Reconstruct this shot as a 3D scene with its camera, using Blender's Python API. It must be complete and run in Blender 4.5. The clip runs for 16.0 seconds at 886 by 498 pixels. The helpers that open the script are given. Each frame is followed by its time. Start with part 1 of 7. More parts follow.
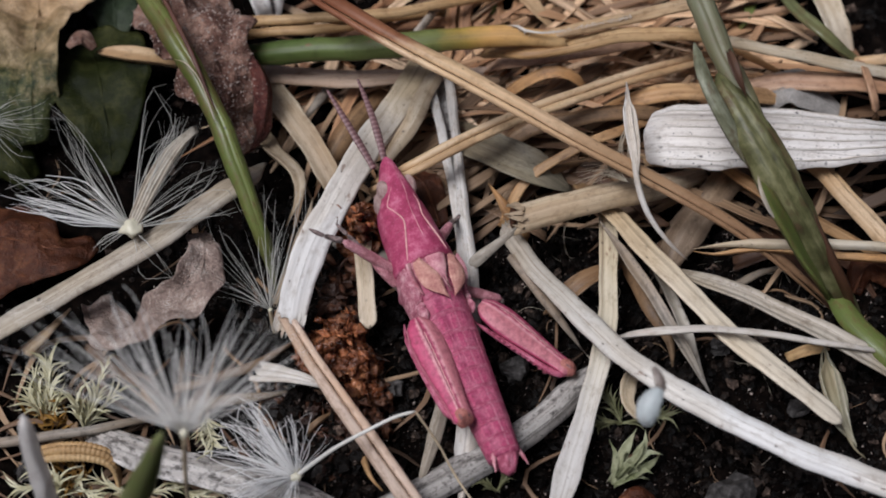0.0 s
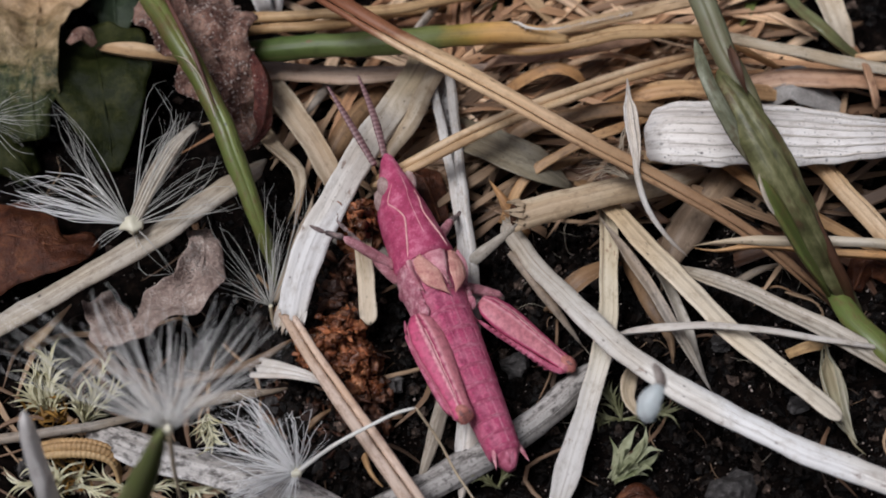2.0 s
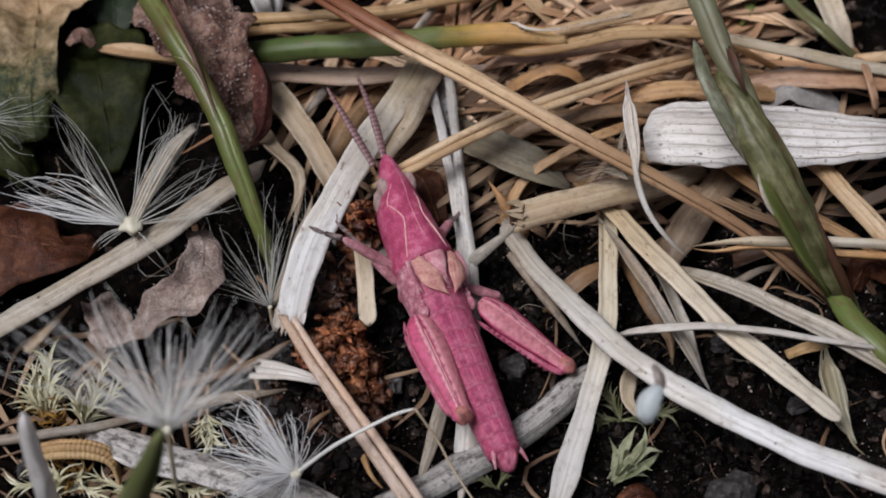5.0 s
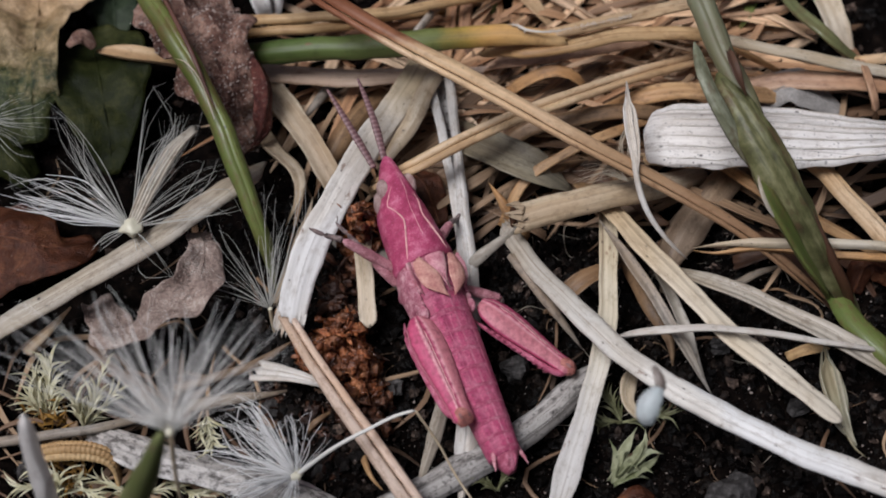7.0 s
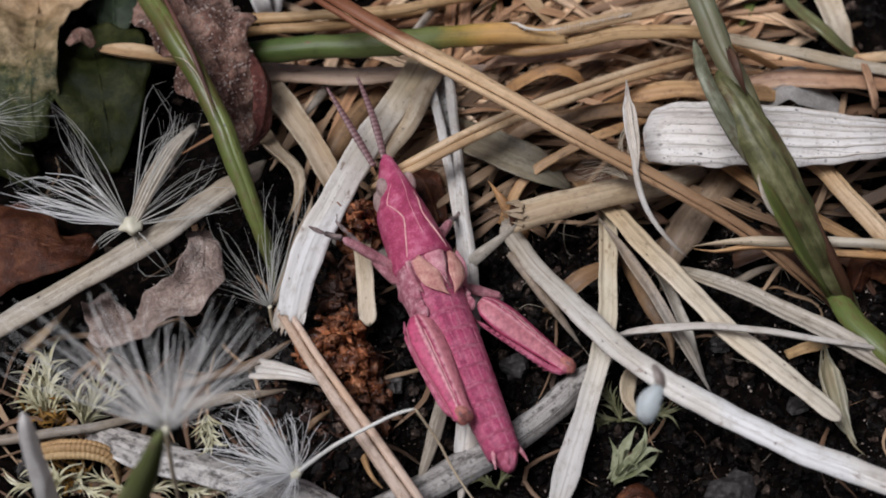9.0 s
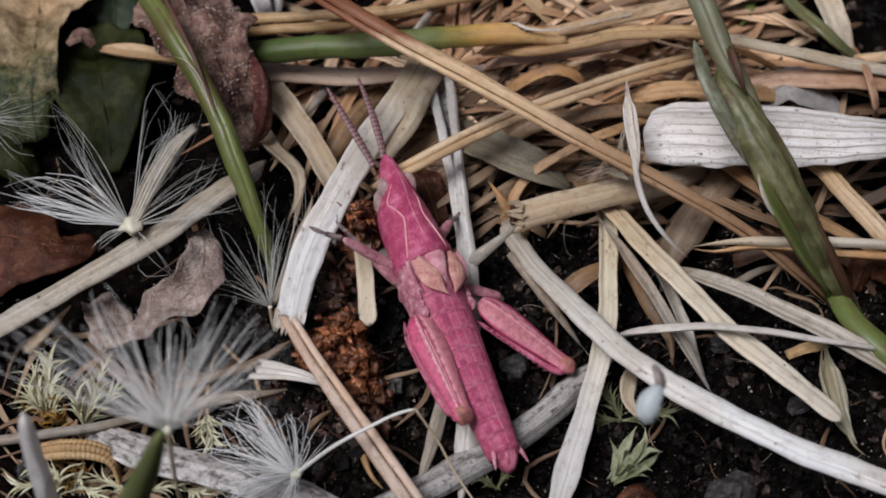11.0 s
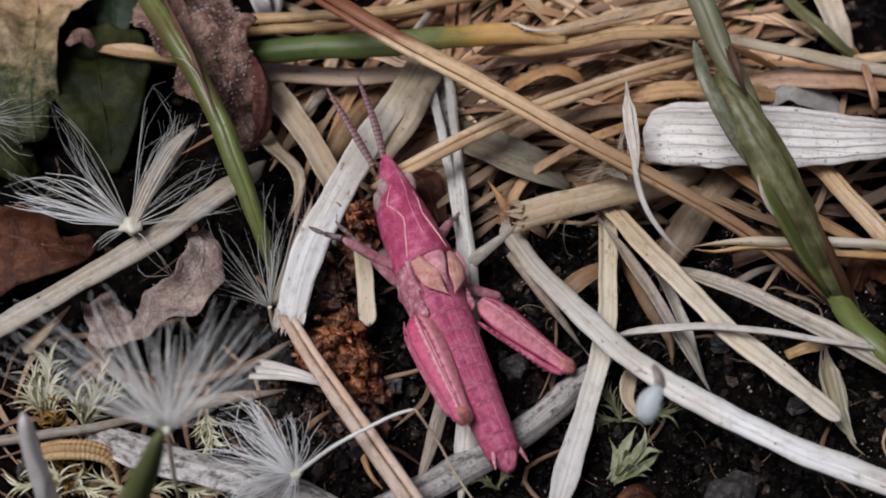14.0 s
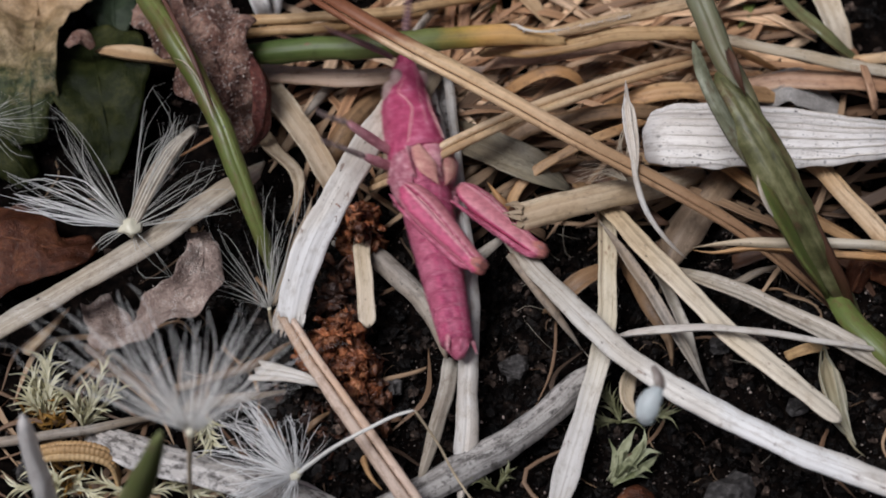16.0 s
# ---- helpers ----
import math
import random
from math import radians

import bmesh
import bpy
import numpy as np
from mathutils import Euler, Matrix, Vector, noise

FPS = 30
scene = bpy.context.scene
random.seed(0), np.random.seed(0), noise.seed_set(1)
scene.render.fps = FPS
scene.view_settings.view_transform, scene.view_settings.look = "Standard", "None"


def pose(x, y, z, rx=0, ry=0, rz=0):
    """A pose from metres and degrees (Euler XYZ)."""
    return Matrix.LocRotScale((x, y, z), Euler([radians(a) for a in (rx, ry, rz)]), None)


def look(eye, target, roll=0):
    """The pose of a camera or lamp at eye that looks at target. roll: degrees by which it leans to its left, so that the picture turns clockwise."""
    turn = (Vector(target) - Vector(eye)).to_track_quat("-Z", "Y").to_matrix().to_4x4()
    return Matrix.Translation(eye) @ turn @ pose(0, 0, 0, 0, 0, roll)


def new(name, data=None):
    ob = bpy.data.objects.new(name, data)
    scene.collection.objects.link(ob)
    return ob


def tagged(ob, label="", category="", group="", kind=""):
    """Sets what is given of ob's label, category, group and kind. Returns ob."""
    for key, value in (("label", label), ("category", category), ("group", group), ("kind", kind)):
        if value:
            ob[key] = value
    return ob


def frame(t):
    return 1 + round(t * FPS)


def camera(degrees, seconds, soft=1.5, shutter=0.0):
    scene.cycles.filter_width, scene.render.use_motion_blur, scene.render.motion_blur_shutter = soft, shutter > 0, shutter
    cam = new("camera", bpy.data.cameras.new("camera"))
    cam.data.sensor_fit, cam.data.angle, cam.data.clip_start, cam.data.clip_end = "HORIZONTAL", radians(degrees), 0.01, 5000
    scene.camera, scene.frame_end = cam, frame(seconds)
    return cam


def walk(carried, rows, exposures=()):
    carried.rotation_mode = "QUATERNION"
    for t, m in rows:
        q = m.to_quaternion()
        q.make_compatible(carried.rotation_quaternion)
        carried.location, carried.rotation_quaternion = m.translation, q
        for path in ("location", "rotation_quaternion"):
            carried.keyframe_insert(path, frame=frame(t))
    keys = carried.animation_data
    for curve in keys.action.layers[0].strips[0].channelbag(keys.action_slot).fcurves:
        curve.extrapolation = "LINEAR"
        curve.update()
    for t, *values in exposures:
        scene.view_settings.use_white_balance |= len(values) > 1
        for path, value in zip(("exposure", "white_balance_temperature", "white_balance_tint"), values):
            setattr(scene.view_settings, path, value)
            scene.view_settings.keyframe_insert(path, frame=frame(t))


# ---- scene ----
MM = 0.001
# The lens, and the small sway of the camera held by hand over the ground: seconds, and where on the ground it aims, in millimetres.
cam = camera(32, 16.0, 1.8, 0.5)
cam.data.dof.use_dof, cam.data.dof.focus_distance, cam.data.dof.aperture_fstop = True, 0.0645, 72.0
EYE = (0.0, -0.0362, 0.058)
SWAY = [(0, 0, 0), (0.5, -0.01, -0.045), (1, -0.01, -0.045), (1.5, -0.038, -0.136), (2, -0.022, -0.18), (2.5, -0.025, -0.162),
        (3, -0.038, -0.136), (3.5, -0.045, -0.18), (4, 0.029, -0.136), (6.5, -0.028, -0.136), (7, 0, -0.045), (7.5, 0, -0.091),
        (8, 0.013, -0.154), (8.5, 0, -0.211), (9, 0.012, -0.136), (11.5, 0, -0.125), (12, 0, -0.136), (12.5, 0.016, -0.136),
        (13, 0.025, -0.128), (13.5, 0.012, -0.095), (14, 0.016, -0.12), (14.5, 0.022, -0.091), (15, 0.039, -0.045),
        (15.5, 0.039, -0.045), (16, 0.039, -0.054)]
walk(cam, [(t, look(EYE, (x * MM, y * MM, 0))) for t, x, y in SWAY], [(0, 0.0, 5950, 13), (16, 0.0, 5950, 13)])

# ---- light: a bright overcast sky ----
world = bpy.data.worlds.new("sky")
scene.world = world
world.use_nodes = True
wn = world.node_tree.nodes
sky = wn.new("ShaderNodeTexSky")
sky.sky_type, sky.sun_disc = "NISHITA", False
sky.sun_elevation, sky.sun_rotation, sky.dust_density, sky.air_density = radians(66), radians(-110), 8.0, 0.5
wn["Background"].inputs["Strength"].default_value = 0.035
world.node_tree.links.new(sky.outputs[0], wn["Background"].inputs["Color"])
sun = new("sun", bpy.data.lights.new("sun", "SUN"))
sun.data.energy, sun.data.angle, sun.data.color = 2.85, radians(26), (1.0, 0.98, 0.95)
sun.matrix_world = look((-0.36, -0.12, 0.90), (0, 0, 0))


# ---- materials ----
def nodes_of(name):
    m = bpy.data.materials.new(name)
    m.use_nodes = True
    t = m.node_tree
    return m, t, t.nodes["Principled BSDF"]


def add(t, kind, values=(), operation=""):
    n = t.nodes.new(kind)
    if operation:
        n.operation = operation
    for k, v in dict(values).items():
        n.inputs[k].default_value = v
    return n


def ramp(t, fac, stops):
    n = t.nodes.new("ShaderNodeValToRGB")
    while len(n.color_ramp.elements) < len(stops):
        n.color_ramp.elements.new(0.5)
    for e, (p, c) in zip(n.color_ramp.elements, stops):
        e.position, e.color = p, (*c, 1) if len(c) == 3 else c
    t.links.new(fac, n.inputs[0])
    return n.outputs[0]


def mix(t, fac, a, b, how="MIX"):
    n = t.nodes.new("ShaderNodeMix")
    n.data_type, n.blend_type = "RGBA", how
    for socket, v in ((n.inputs[0], fac), (n.inputs[6], a), (n.inputs[7], b)):
        if isinstance(v, (int, float)):
            socket.default_value = v
        elif isinstance(v, tuple):
            socket.default_value = (*v, 1)
        else:
            t.links.new(v, socket)
    return n.outputs[2]


def place(t, source, scale):
    """Texture coordinates in millimetres, shifted from object to object."""
    co = t.nodes.new("ShaderNodeTexCoord")
    info = t.nodes.new("ShaderNodeObjectInfo")
    far = add(t, "ShaderNodeMath", {1: 57.0}, operation="MULTIPLY")
    t.links.new(info.outputs["Random"], far.inputs[0])
    shift = t.nodes.new("ShaderNodeVectorMath")
    t.links.new(co.outputs[source], shift.inputs[0])
    t.links.new(far.outputs[0], shift.inputs[1])
    mp = add(t, "ShaderNodeMapping", {"Scale": scale})
    t.links.new(shift.outputs[0], mp.inputs["Vector"])
    return mp.outputs[0]


def grain(t, vec, scale, detail=4.0, rough=0.6):
    n = add(t, "ShaderNodeTexNoise", {"Scale": scale, "Detail": detail, "Roughness": rough})
    t.links.new(vec, n.inputs["Vector"])
    return n.outputs["Fac"]


def chosen(t, colour, share):
    """About that share of the cells, told by one channel of their random colour."""
    n = t.nodes.new("ShaderNodeSeparateColor")
    t.links.new(colour, n.inputs[0])
    return ramp(t, n.outputs[0], [(1 - share, (0, 0, 0)), (1.01 - share, (1, 1, 1))])


def bump(t, bsdf, height, strength, distance):
    n = add(t, "ShaderNodeBump", {"Strength": strength, "Distance": distance})
    t.links.new(height, n.inputs["Height"])
    t.links.new(n.outputs[0], bsdf.inputs["Normal"])


def seethrough(m, t, bsdf, colour, amount):
    """Thin plant tissue lets part of the light through."""
    tr = t.nodes.new("ShaderNodeBsdfTranslucent")
    if isinstance(colour, tuple):
        tr.inputs[0].default_value = (*colour, 1)
    else:
        t.links.new(colour, tr.inputs[0])
    ms = add(t, "ShaderNodeMixShader", {0: amount})
    t.links.new(bsdf.outputs[0], ms.inputs[1])
    t.links.new(tr.outputs[0], ms.inputs[2])
    t.links.new(ms.outputs[0], t.nodes["Material Output"].inputs["Surface"])


def straw(name, pale, mid, deep, spots=0.0, stain=(0.10, 0.06, 0.035), stained=0.35, rough=0.6, thin=0.12, fibre=9.0, lines=0.5, age=0.75, warm=0.7):
    """Dry or green grass: long soft fibres, a tone that drifts along the blade, smudges and round dark specks of mould."""
    m, t, b = nodes_of(name)
    thread = grain(t, place(t, "UV", (fibre, 0.09, 1)), 1.0, 4, 0.55)
    soft = grain(t, place(t, "UV", (fibre * 0.35, 0.05, 1)), 1.0, 3, 0.5)
    fine = mix(t, 0.45, thread, soft)
    low = tuple(0.55 * p + 0.45 * q for p, q in zip(deep, mid))
    c = ramp(t, fine, [(0.34, low), (0.48, mid), (0.64, pale)])
    crack = ramp(t, grain(t, place(t, "UV", (fibre * 0.5, 0.04, 1)), 1.0, 2, 0.5), [(0.29, (lines * 0.8, lines * 0.8, lines * 0.8)), (0.36, (0, 0, 0))])
    c = mix(t, crack, c, tuple(v * 0.6 for v in deep))
    big = grain(t, place(t, "UV", (1.1, 0.4, 1)), 0.7, 6, 0.68)
    blot = ramp(t, big, [(0.49, (0, 0, 0)), (0.68, (stained, stained, stained))])
    c = mix(t, blot, c, stain)
    wash = grain(t, place(t, "UV", (0.3, 0.15, 1)), 1.0, 2, 0.5)
    c = mix(t, warm, c, ramp(t, wash, [(0.32, (0.58, 0.45, 0.31)), (0.44, (0.94, 0.86, 0.73)), (0.54, (1.02, 1.02, 1.02)), (0.68, (1.10, 1.11, 1.12))]), "MULTIPLY")
    aged = ramp(t, grain(t, place(t, "UV", (0.5, 0.11, 1)), 1.0, 3, 0.55), [(0.48, (0, 0, 0)), (0.68, (age, age, age))])
    c = mix(t, aged, c, (mid[0] * 0.82, mid[1] * 0.66, mid[2] * 0.5))
    smear = grain(t, place(t, "UV", (3.0, 1.6, 1)), 1.0, 6, 0.75)
    dust = ramp(t, smear, [(0.49, (0, 0, 0)), (0.60, (0.85, 0.85, 0.85))] if spots > 1.9 else [(0.50, (0, 0, 0)), (0.66, (0.68, 0.68, 0.68))])
    c = mix(t, dust, c, stain)
    info = t.nodes.new("ShaderNodeObjectInfo")
    tone = ramp(t, info.outputs["Random"], [(0.0, (0.78, 0.75, 0.71)), (0.5, (0.89, 0.885, 0.88)), (1.0, (0.96, 0.94, 0.91))])
    c = mix(t, 1.0, c, tone, "MULTIPLY")
    if spots:
        for size, share in (((6.5, 4.6, 1), 0.5 * spots), ((2.4, 2.0, 1), 0.28 * min(spots, 1.2))):
            v = add(t, "ShaderNodeTexVoronoi", {"Scale": 1.0})
            t.links.new(place(t, "UV", size), v.inputs["Vector"])
            dot = ramp(t, v.outputs["Distance"], [(0.07, (1, 1, 1)), (0.22, (0, 0, 0))])
            pick = chosen(t, v.outputs["Color"], min(0.95, share))
            many = ramp(t, grain(t, place(t, "UV", (0.5, 0.3, 1)), 0.9, 3, 0.6), [(0.42 - 0.06 * (spots > 1), (0.04, 0.04, 0.04)), (0.58 - 0.08 * (spots > 1), (0.9, 0.9, 0.9))])
            c = mix(t, mix(t, 1.0, mix(t, 1.0, dot, pick, "MULTIPLY"), many, "MULTIPLY"), c, (0.035, 0.03, 0.028))
    t.links.new(c, b.inputs["Base Color"])
    b.inputs["Roughness"].default_value = rough * 0.9
    b.inputs["Specular IOR Level"].default_value = 0.4
    bump(t, b, mix(t, 0.35, fine, smear), 0.7, 0.00005)
    if thin:
        seethrough(m, t, b, c, thin)
    return m


WHITE = straw("bleached_straw", (0.78, 0.755, 0.715), (0.69, 0.66, 0.615), (0.54, 0.50, 0.45), 0.4, (0.40, 0.34, 0.27), 0.4, warm=0.3)
PLAINWHITE = straw("smooth_bleached_straw", (0.82, 0.81, 0.79), (0.755, 0.74, 0.715), (0.61, 0.585, 0.55), 0.3, (0.42, 0.35, 0.27), 0.45, lines=0.2, age=0.45, warm=0.3)
PALECREAM = straw("pale_cream_straw", (0.76, 0.70, 0.59), (0.66, 0.595, 0.48), (0.46, 0.385, 0.285), 0.7, (0.38, 0.29, 0.18), 0.4, lines=0.45)
CREAM = straw("cream_straw", (0.78, 0.62, 0.43), (0.67, 0.50, 0.32), (0.45, 0.31, 0.18), 0.35, (0.33, 0.21, 0.105), 0.4)
GREYBUFF = straw("grey_buff_straw", (0.60, 0.56, 0.49), (0.46, 0.42, 0.355), (0.27, 0.235, 0.19), 0.4, (0.19, 0.15, 0.11), 0.5, age=0.3)
DUSKY = straw("dusky_speckled_blade", (0.67, 0.655, 0.63), (0.47, 0.45, 0.43), (0.13, 0.115, 0.105), 2.0, (0.085, 0.075, 0.068), 0.65, fibre=4.5, lines=0.9, age=0.0, warm=0.2)
BUFFSTRAW = straw("buff_straw", (0.66, 0.575, 0.45), (0.53, 0.445, 0.33), (0.34, 0.27, 0.185), 0.4, (0.26, 0.185, 0.11), 0.45)
TAN = straw("tan_straw", (0.70, 0.46, 0.24), (0.55, 0.335, 0.16), (0.31, 0.17, 0.075), 0.2, (0.15, 0.075, 0.04), 0.45)
ROSY = straw("rosy_straw", (0.71, 0.51, 0.36), (0.57, 0.37, 0.245), (0.33, 0.19, 0.12), 0.3, (0.21, 0.10, 0.06), 0.45)
PALEROSY = straw("pale_rosy_straw", (0.86, 0.72, 0.61), (0.74, 0.585, 0.475), (0.40, 0.27, 0.20), 0.3, (0.36, 0.23, 0.16), 0.35, warm=0.4)
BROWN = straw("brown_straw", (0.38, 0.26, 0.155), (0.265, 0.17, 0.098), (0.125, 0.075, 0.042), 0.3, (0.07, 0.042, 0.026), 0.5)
GREY = straw("weathered_straw", (0.55, 0.515, 0.465), (0.39, 0.355, 0.31), (0.19, 0.165, 0.14), 1.8, (0.11, 0.09, 0.075), 0.6)
BLEACH = straw("weathered_white_straw", (0.90, 0.885, 0.87), (0.80, 0.78, 0.76), (0.52, 0.48, 0.45), 1.6, (0.42, 0.37, 0.33), 0.25, lines=0.95, age=0.1, warm=0.15)
MAROONSIDE = straw("maroon_edge", (0.20, 0.10, 0.075), (0.13, 0.058, 0.045), (0.06, 0.025, 0.02), 0.0, (0.05, 0.025, 0.02), 0.4)
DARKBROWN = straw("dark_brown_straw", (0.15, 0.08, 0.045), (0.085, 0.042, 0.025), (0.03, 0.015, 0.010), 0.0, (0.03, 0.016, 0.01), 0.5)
MOULD = straw("mouldy_blade", (0.78, 0.755, 0.73), (0.62, 0.59, 0.56), (0.26, 0.235, 0.21), 2.0, (0.06, 0.05, 0.045), 0.75, fibre=5.0, lines=0.9, age=0.0, warm=0.25)
MOTTLEBROWN = straw("mottled_brown_blade", (0.40, 0.31, 0.225), (0.28, 0.205, 0.145), (0.13, 0.09, 0.06), 0.8, (0.10, 0.07, 0.045), 0.5)
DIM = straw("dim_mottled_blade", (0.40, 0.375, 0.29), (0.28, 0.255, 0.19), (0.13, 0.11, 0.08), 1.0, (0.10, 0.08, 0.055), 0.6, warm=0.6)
GREEN = straw("green_grass", (0.25, 0.305, 0.095), (0.15, 0.20, 0.055), (0.065, 0.095, 0.024), 0.4, (0.17, 0.10, 0.05), 0.45, 0.4, 0.15, 5.0, lines=0.15, warm=0.4, age=0.3)
SHOOTGREEN = straw("pale_green_shoot", (0.34, 0.38, 0.17), (0.25, 0.295, 0.11), (0.15, 0.18, 0.06), 0.0, (0.26, 0.20, 0.13), 0.4, 0.45, 0.35, 5.0, lines=0.05, age=0.0, warm=0.2)
DULLGREEN = straw("dull_green_sheath", (0.30, 0.31, 0.18), (0.17, 0.185, 0.085), (0.075, 0.085, 0.034), 0.15, (0.13, 0.085, 0.045), 0.6, 0.38, 0.12, 5.0)
GREYGREEN = straw("grey_green_stalk", (0.28, 0.30, 0.21), (0.185, 0.205, 0.13), (0.09, 0.10, 0.055), 0.0, (0.17, 0.13, 0.08), 0.4, 0.55, 0.12, warm=0.3)
BLUISH = straw("pale_bluish_shoot", (0.88, 0.94, 0.95), (0.82, 0.89, 0.905), (0.70, 0.76, 0.77), 0.0, (0.6, 0.61, 0.62), 0.15, 0.35, 0.5, lines=0.05, age=0.0, warm=0.0)
GOLD = straw("golden_straw", (0.70, 0.51, 0.29), (0.56, 0.375, 0.19), (0.33, 0.20, 0.09), 0.1, (0.24, 0.13, 0.055), 0.4)
GOLDPALE = straw("pale_golden_straw", (0.76, 0.60, 0.36), (0.62, 0.45, 0.24), (0.36, 0.23, 0.11), 0.0, (0.30, 0.17, 0.07), 0.3)
SHOOTGREY = straw("greyish_shoot", (0.97, 0.955, 0.93), (0.94, 0.92, 0.90), (0.82, 0.80, 0.77), 0.0, (0.6, 0.54, 0.52), 0.1, 0.4, 0.4, lines=0.05, age=0.0, warm=0.0)
LEGBROWN = straw("dusky_shoot_tip", (0.42, 0.37, 0.34), (0.31, 0.265, 0.24), (0.2, 0.16, 0.145), 0.0, (0.2, 0.15, 0.13), 0.3, 0.4, 0.3, warm=0.25)
HUSKGREEN = straw("grey_green_husk", (0.68, 0.67, 0.56), (0.50, 0.49, 0.37), (0.26, 0.25, 0.16), 0.0, (0.30, 0.24, 0.15), 0.3, 0.5, 0.3, 6.0)
PAPER = straw("papery_husk", (0.80, 0.77, 0.71), (0.66, 0.62, 0.55), (0.40, 0.36, 0.29), 0.1, (0.36, 0.31, 0.22), 0.25, 0.5, 0.3, 7.0)


def turning(name, pace, stops, gloss):
    """A stalk that changes its colour along its length."""
    m, t, b = nodes_of(name)
    co = t.nodes.new("ShaderNodeTexCoord")
    sep = t.nodes.new("ShaderNodeSeparateXYZ")
    t.links.new(co.outputs["UV"], sep.inputs[0])
    far = add(t, "ShaderNodeMath", {1: pace}, operation="MULTIPLY")
    t.links.new(sep.outputs[1], far.inputs[0])
    fine = mix(t, 0.5, grain(t, place(t, "UV", (7, 0.1, 1)), 1.0, 4, 0.55), grain(t, place(t, "UV", (2.5, 0.06, 1)), 1.0, 3, 0.5))
    blot = grain(t, place(t, "UV", (0.9, 0.5, 1)), 1.0, 4, 0.6)
    wav = add(t, "ShaderNodeMath", {1: 0.16}, operation="MULTIPLY")
    t.links.new(blot, wav.inputs[0])
    k = add(t, "ShaderNodeMath", operation="ADD")
    t.links.new(far.outputs[0], k.inputs[0])
    t.links.new(wav.outputs[0], k.inputs[1])
    c = ramp(t, k.outputs[0], stops)
    spot = ramp(t, grain(t, place(t, "UV", (2.2, 0.9, 1)), 1.0, 5, 0.7), [(0.62, (0, 0, 0)), (0.68, (0.7, 0.7, 0.7))])
    c = mix(t, spot, c, (0.16, 0.08, 0.045))
    c = mix(t, 0.6, c, ramp(t, fine, [(0.34, (0.68, 0.66, 0.64)), (0.64, (1.22, 1.22, 1.22))]), "MULTIPLY")
    wash = grain(t, place(t, "UV", (0.35, 0.2, 1)), 1.0, 2, 0.5)
    c = mix(t, 0.5, c, ramp(t, wash, [(0.34, (0.60, 0.50, 0.38)), (0.46, (0.94, 0.88, 0.78)), (0.56, (1.02, 1.02, 1.02))]), "MULTIPLY")
    smear = ramp(t, grain(t, place(t, "UV", (2.6, 1.4, 1)), 1.0, 6, 0.75), [(0.50, (0, 0, 0)), (0.68, (0.6, 0.6, 0.6))])
    c = mix(t, smear, c, mix(t, 1.0, c, (0.5, 0.44, 0.38), "MULTIPLY"))
    crack = ramp(t, grain(t, place(t, "UV", (4.5, 0.05, 1)), 1.0, 2, 0.5), [(0.30, (0.6, 0.6, 0.6)), (0.38, (0, 0, 0))])
    c = mix(t, crack, c, (0.14, 0.085, 0.05))
    v = add(t, "ShaderNodeTexVoronoi", {"Scale": 1.0})
    t.links.new(place(t, "UV", (3.0, 2.2, 1)), v.inputs["Vector"])
    dot = ramp(t, v.outputs["Distance"], [(0.06, (0.85, 0.85, 0.85)), (0.18, (0, 0, 0))])
    c = mix(t, mix(t, 1.0, dot, chosen(t, v.outputs["Color"], 0.22), "MULTIPLY"), c, (0.05, 0.035, 0.028))
    t.links.new(c, b.inputs["Base Color"])
    b.inputs["Roughness"].default_value = gloss
    b.inputs["Specular IOR Level"].default_value = 0.35
    bump(t, b, fine, 0.7, 0.00006)
    return m


TURNING = turning("turning_stalk", 0.05, [(0.20, (0.035, 0.065, 0.013)), (0.45, (0.075, 0.108, 0.028)), (0.74, (0.145, 0.168, 0.055)), (0.80, (0.33, 0.235, 0.055)), (0.86, (0.56, 0.33, 0.11)), (1.0, (0.64, 0.42, 0.20))], 0.5)
AGEDWHITE = turning("bleached_blade_tan_at_one_end", 0.05, [(0.10, (0.36, 0.25, 0.135)), (0.28, (0.58, 0.47, 0.31)), (0.42, (0.53, 0.48, 0.41)), (0.55, (0.62, 0.605, 0.58)), (1.0, (0.64, 0.63, 0.61))], 0.7)
CURVEDWHITE = turning("bleached_straw_dusty_at_one_end", 0.03, [(0.10, (0.36, 0.32, 0.265)), (0.22, (0.50, 0.465, 0.405)), (0.38, (0.68, 0.67, 0.645)), (0.8, (0.78, 0.775, 0.765)), (1.0, (0.80, 0.795, 0.79))], 0.5)
CREAMTURN = turning("cream_straw_brown_at_one_end", 0.045, [(0.10, (0.36, 0.235, 0.125)), (0.24, (0.54, 0.425, 0.275)), (0.50, (0.61, 0.535, 0.415)), (1.0, (0.63, 0.575, 0.475))], 0.55)
PALETURN = turning("pale_straw_greyer_at_one_end", 0.055, [(0.10, (0.46, 0.385, 0.26)), (0.40, (0.55, 0.50, 0.39)), (0.65, (0.49, 0.47, 0.44)), (1.0, (0.46, 0.445, 0.425))], 0.6)
STEM = turning("long_stem_straw", 0.022, [(0.20, (0.36, 0.19, 0.095)), (0.44, (0.16, 0.055, 0.028)), (0.54, (0.26, 0.115, 0.058)), (0.60, (0.67, 0.49, 0.30)), (0.73, (0.57, 0.395, 0.24)), (0.80, (0.38, 0.245, 0.14)), (0.92, (0.27, 0.16, 0.088))], 0.5)


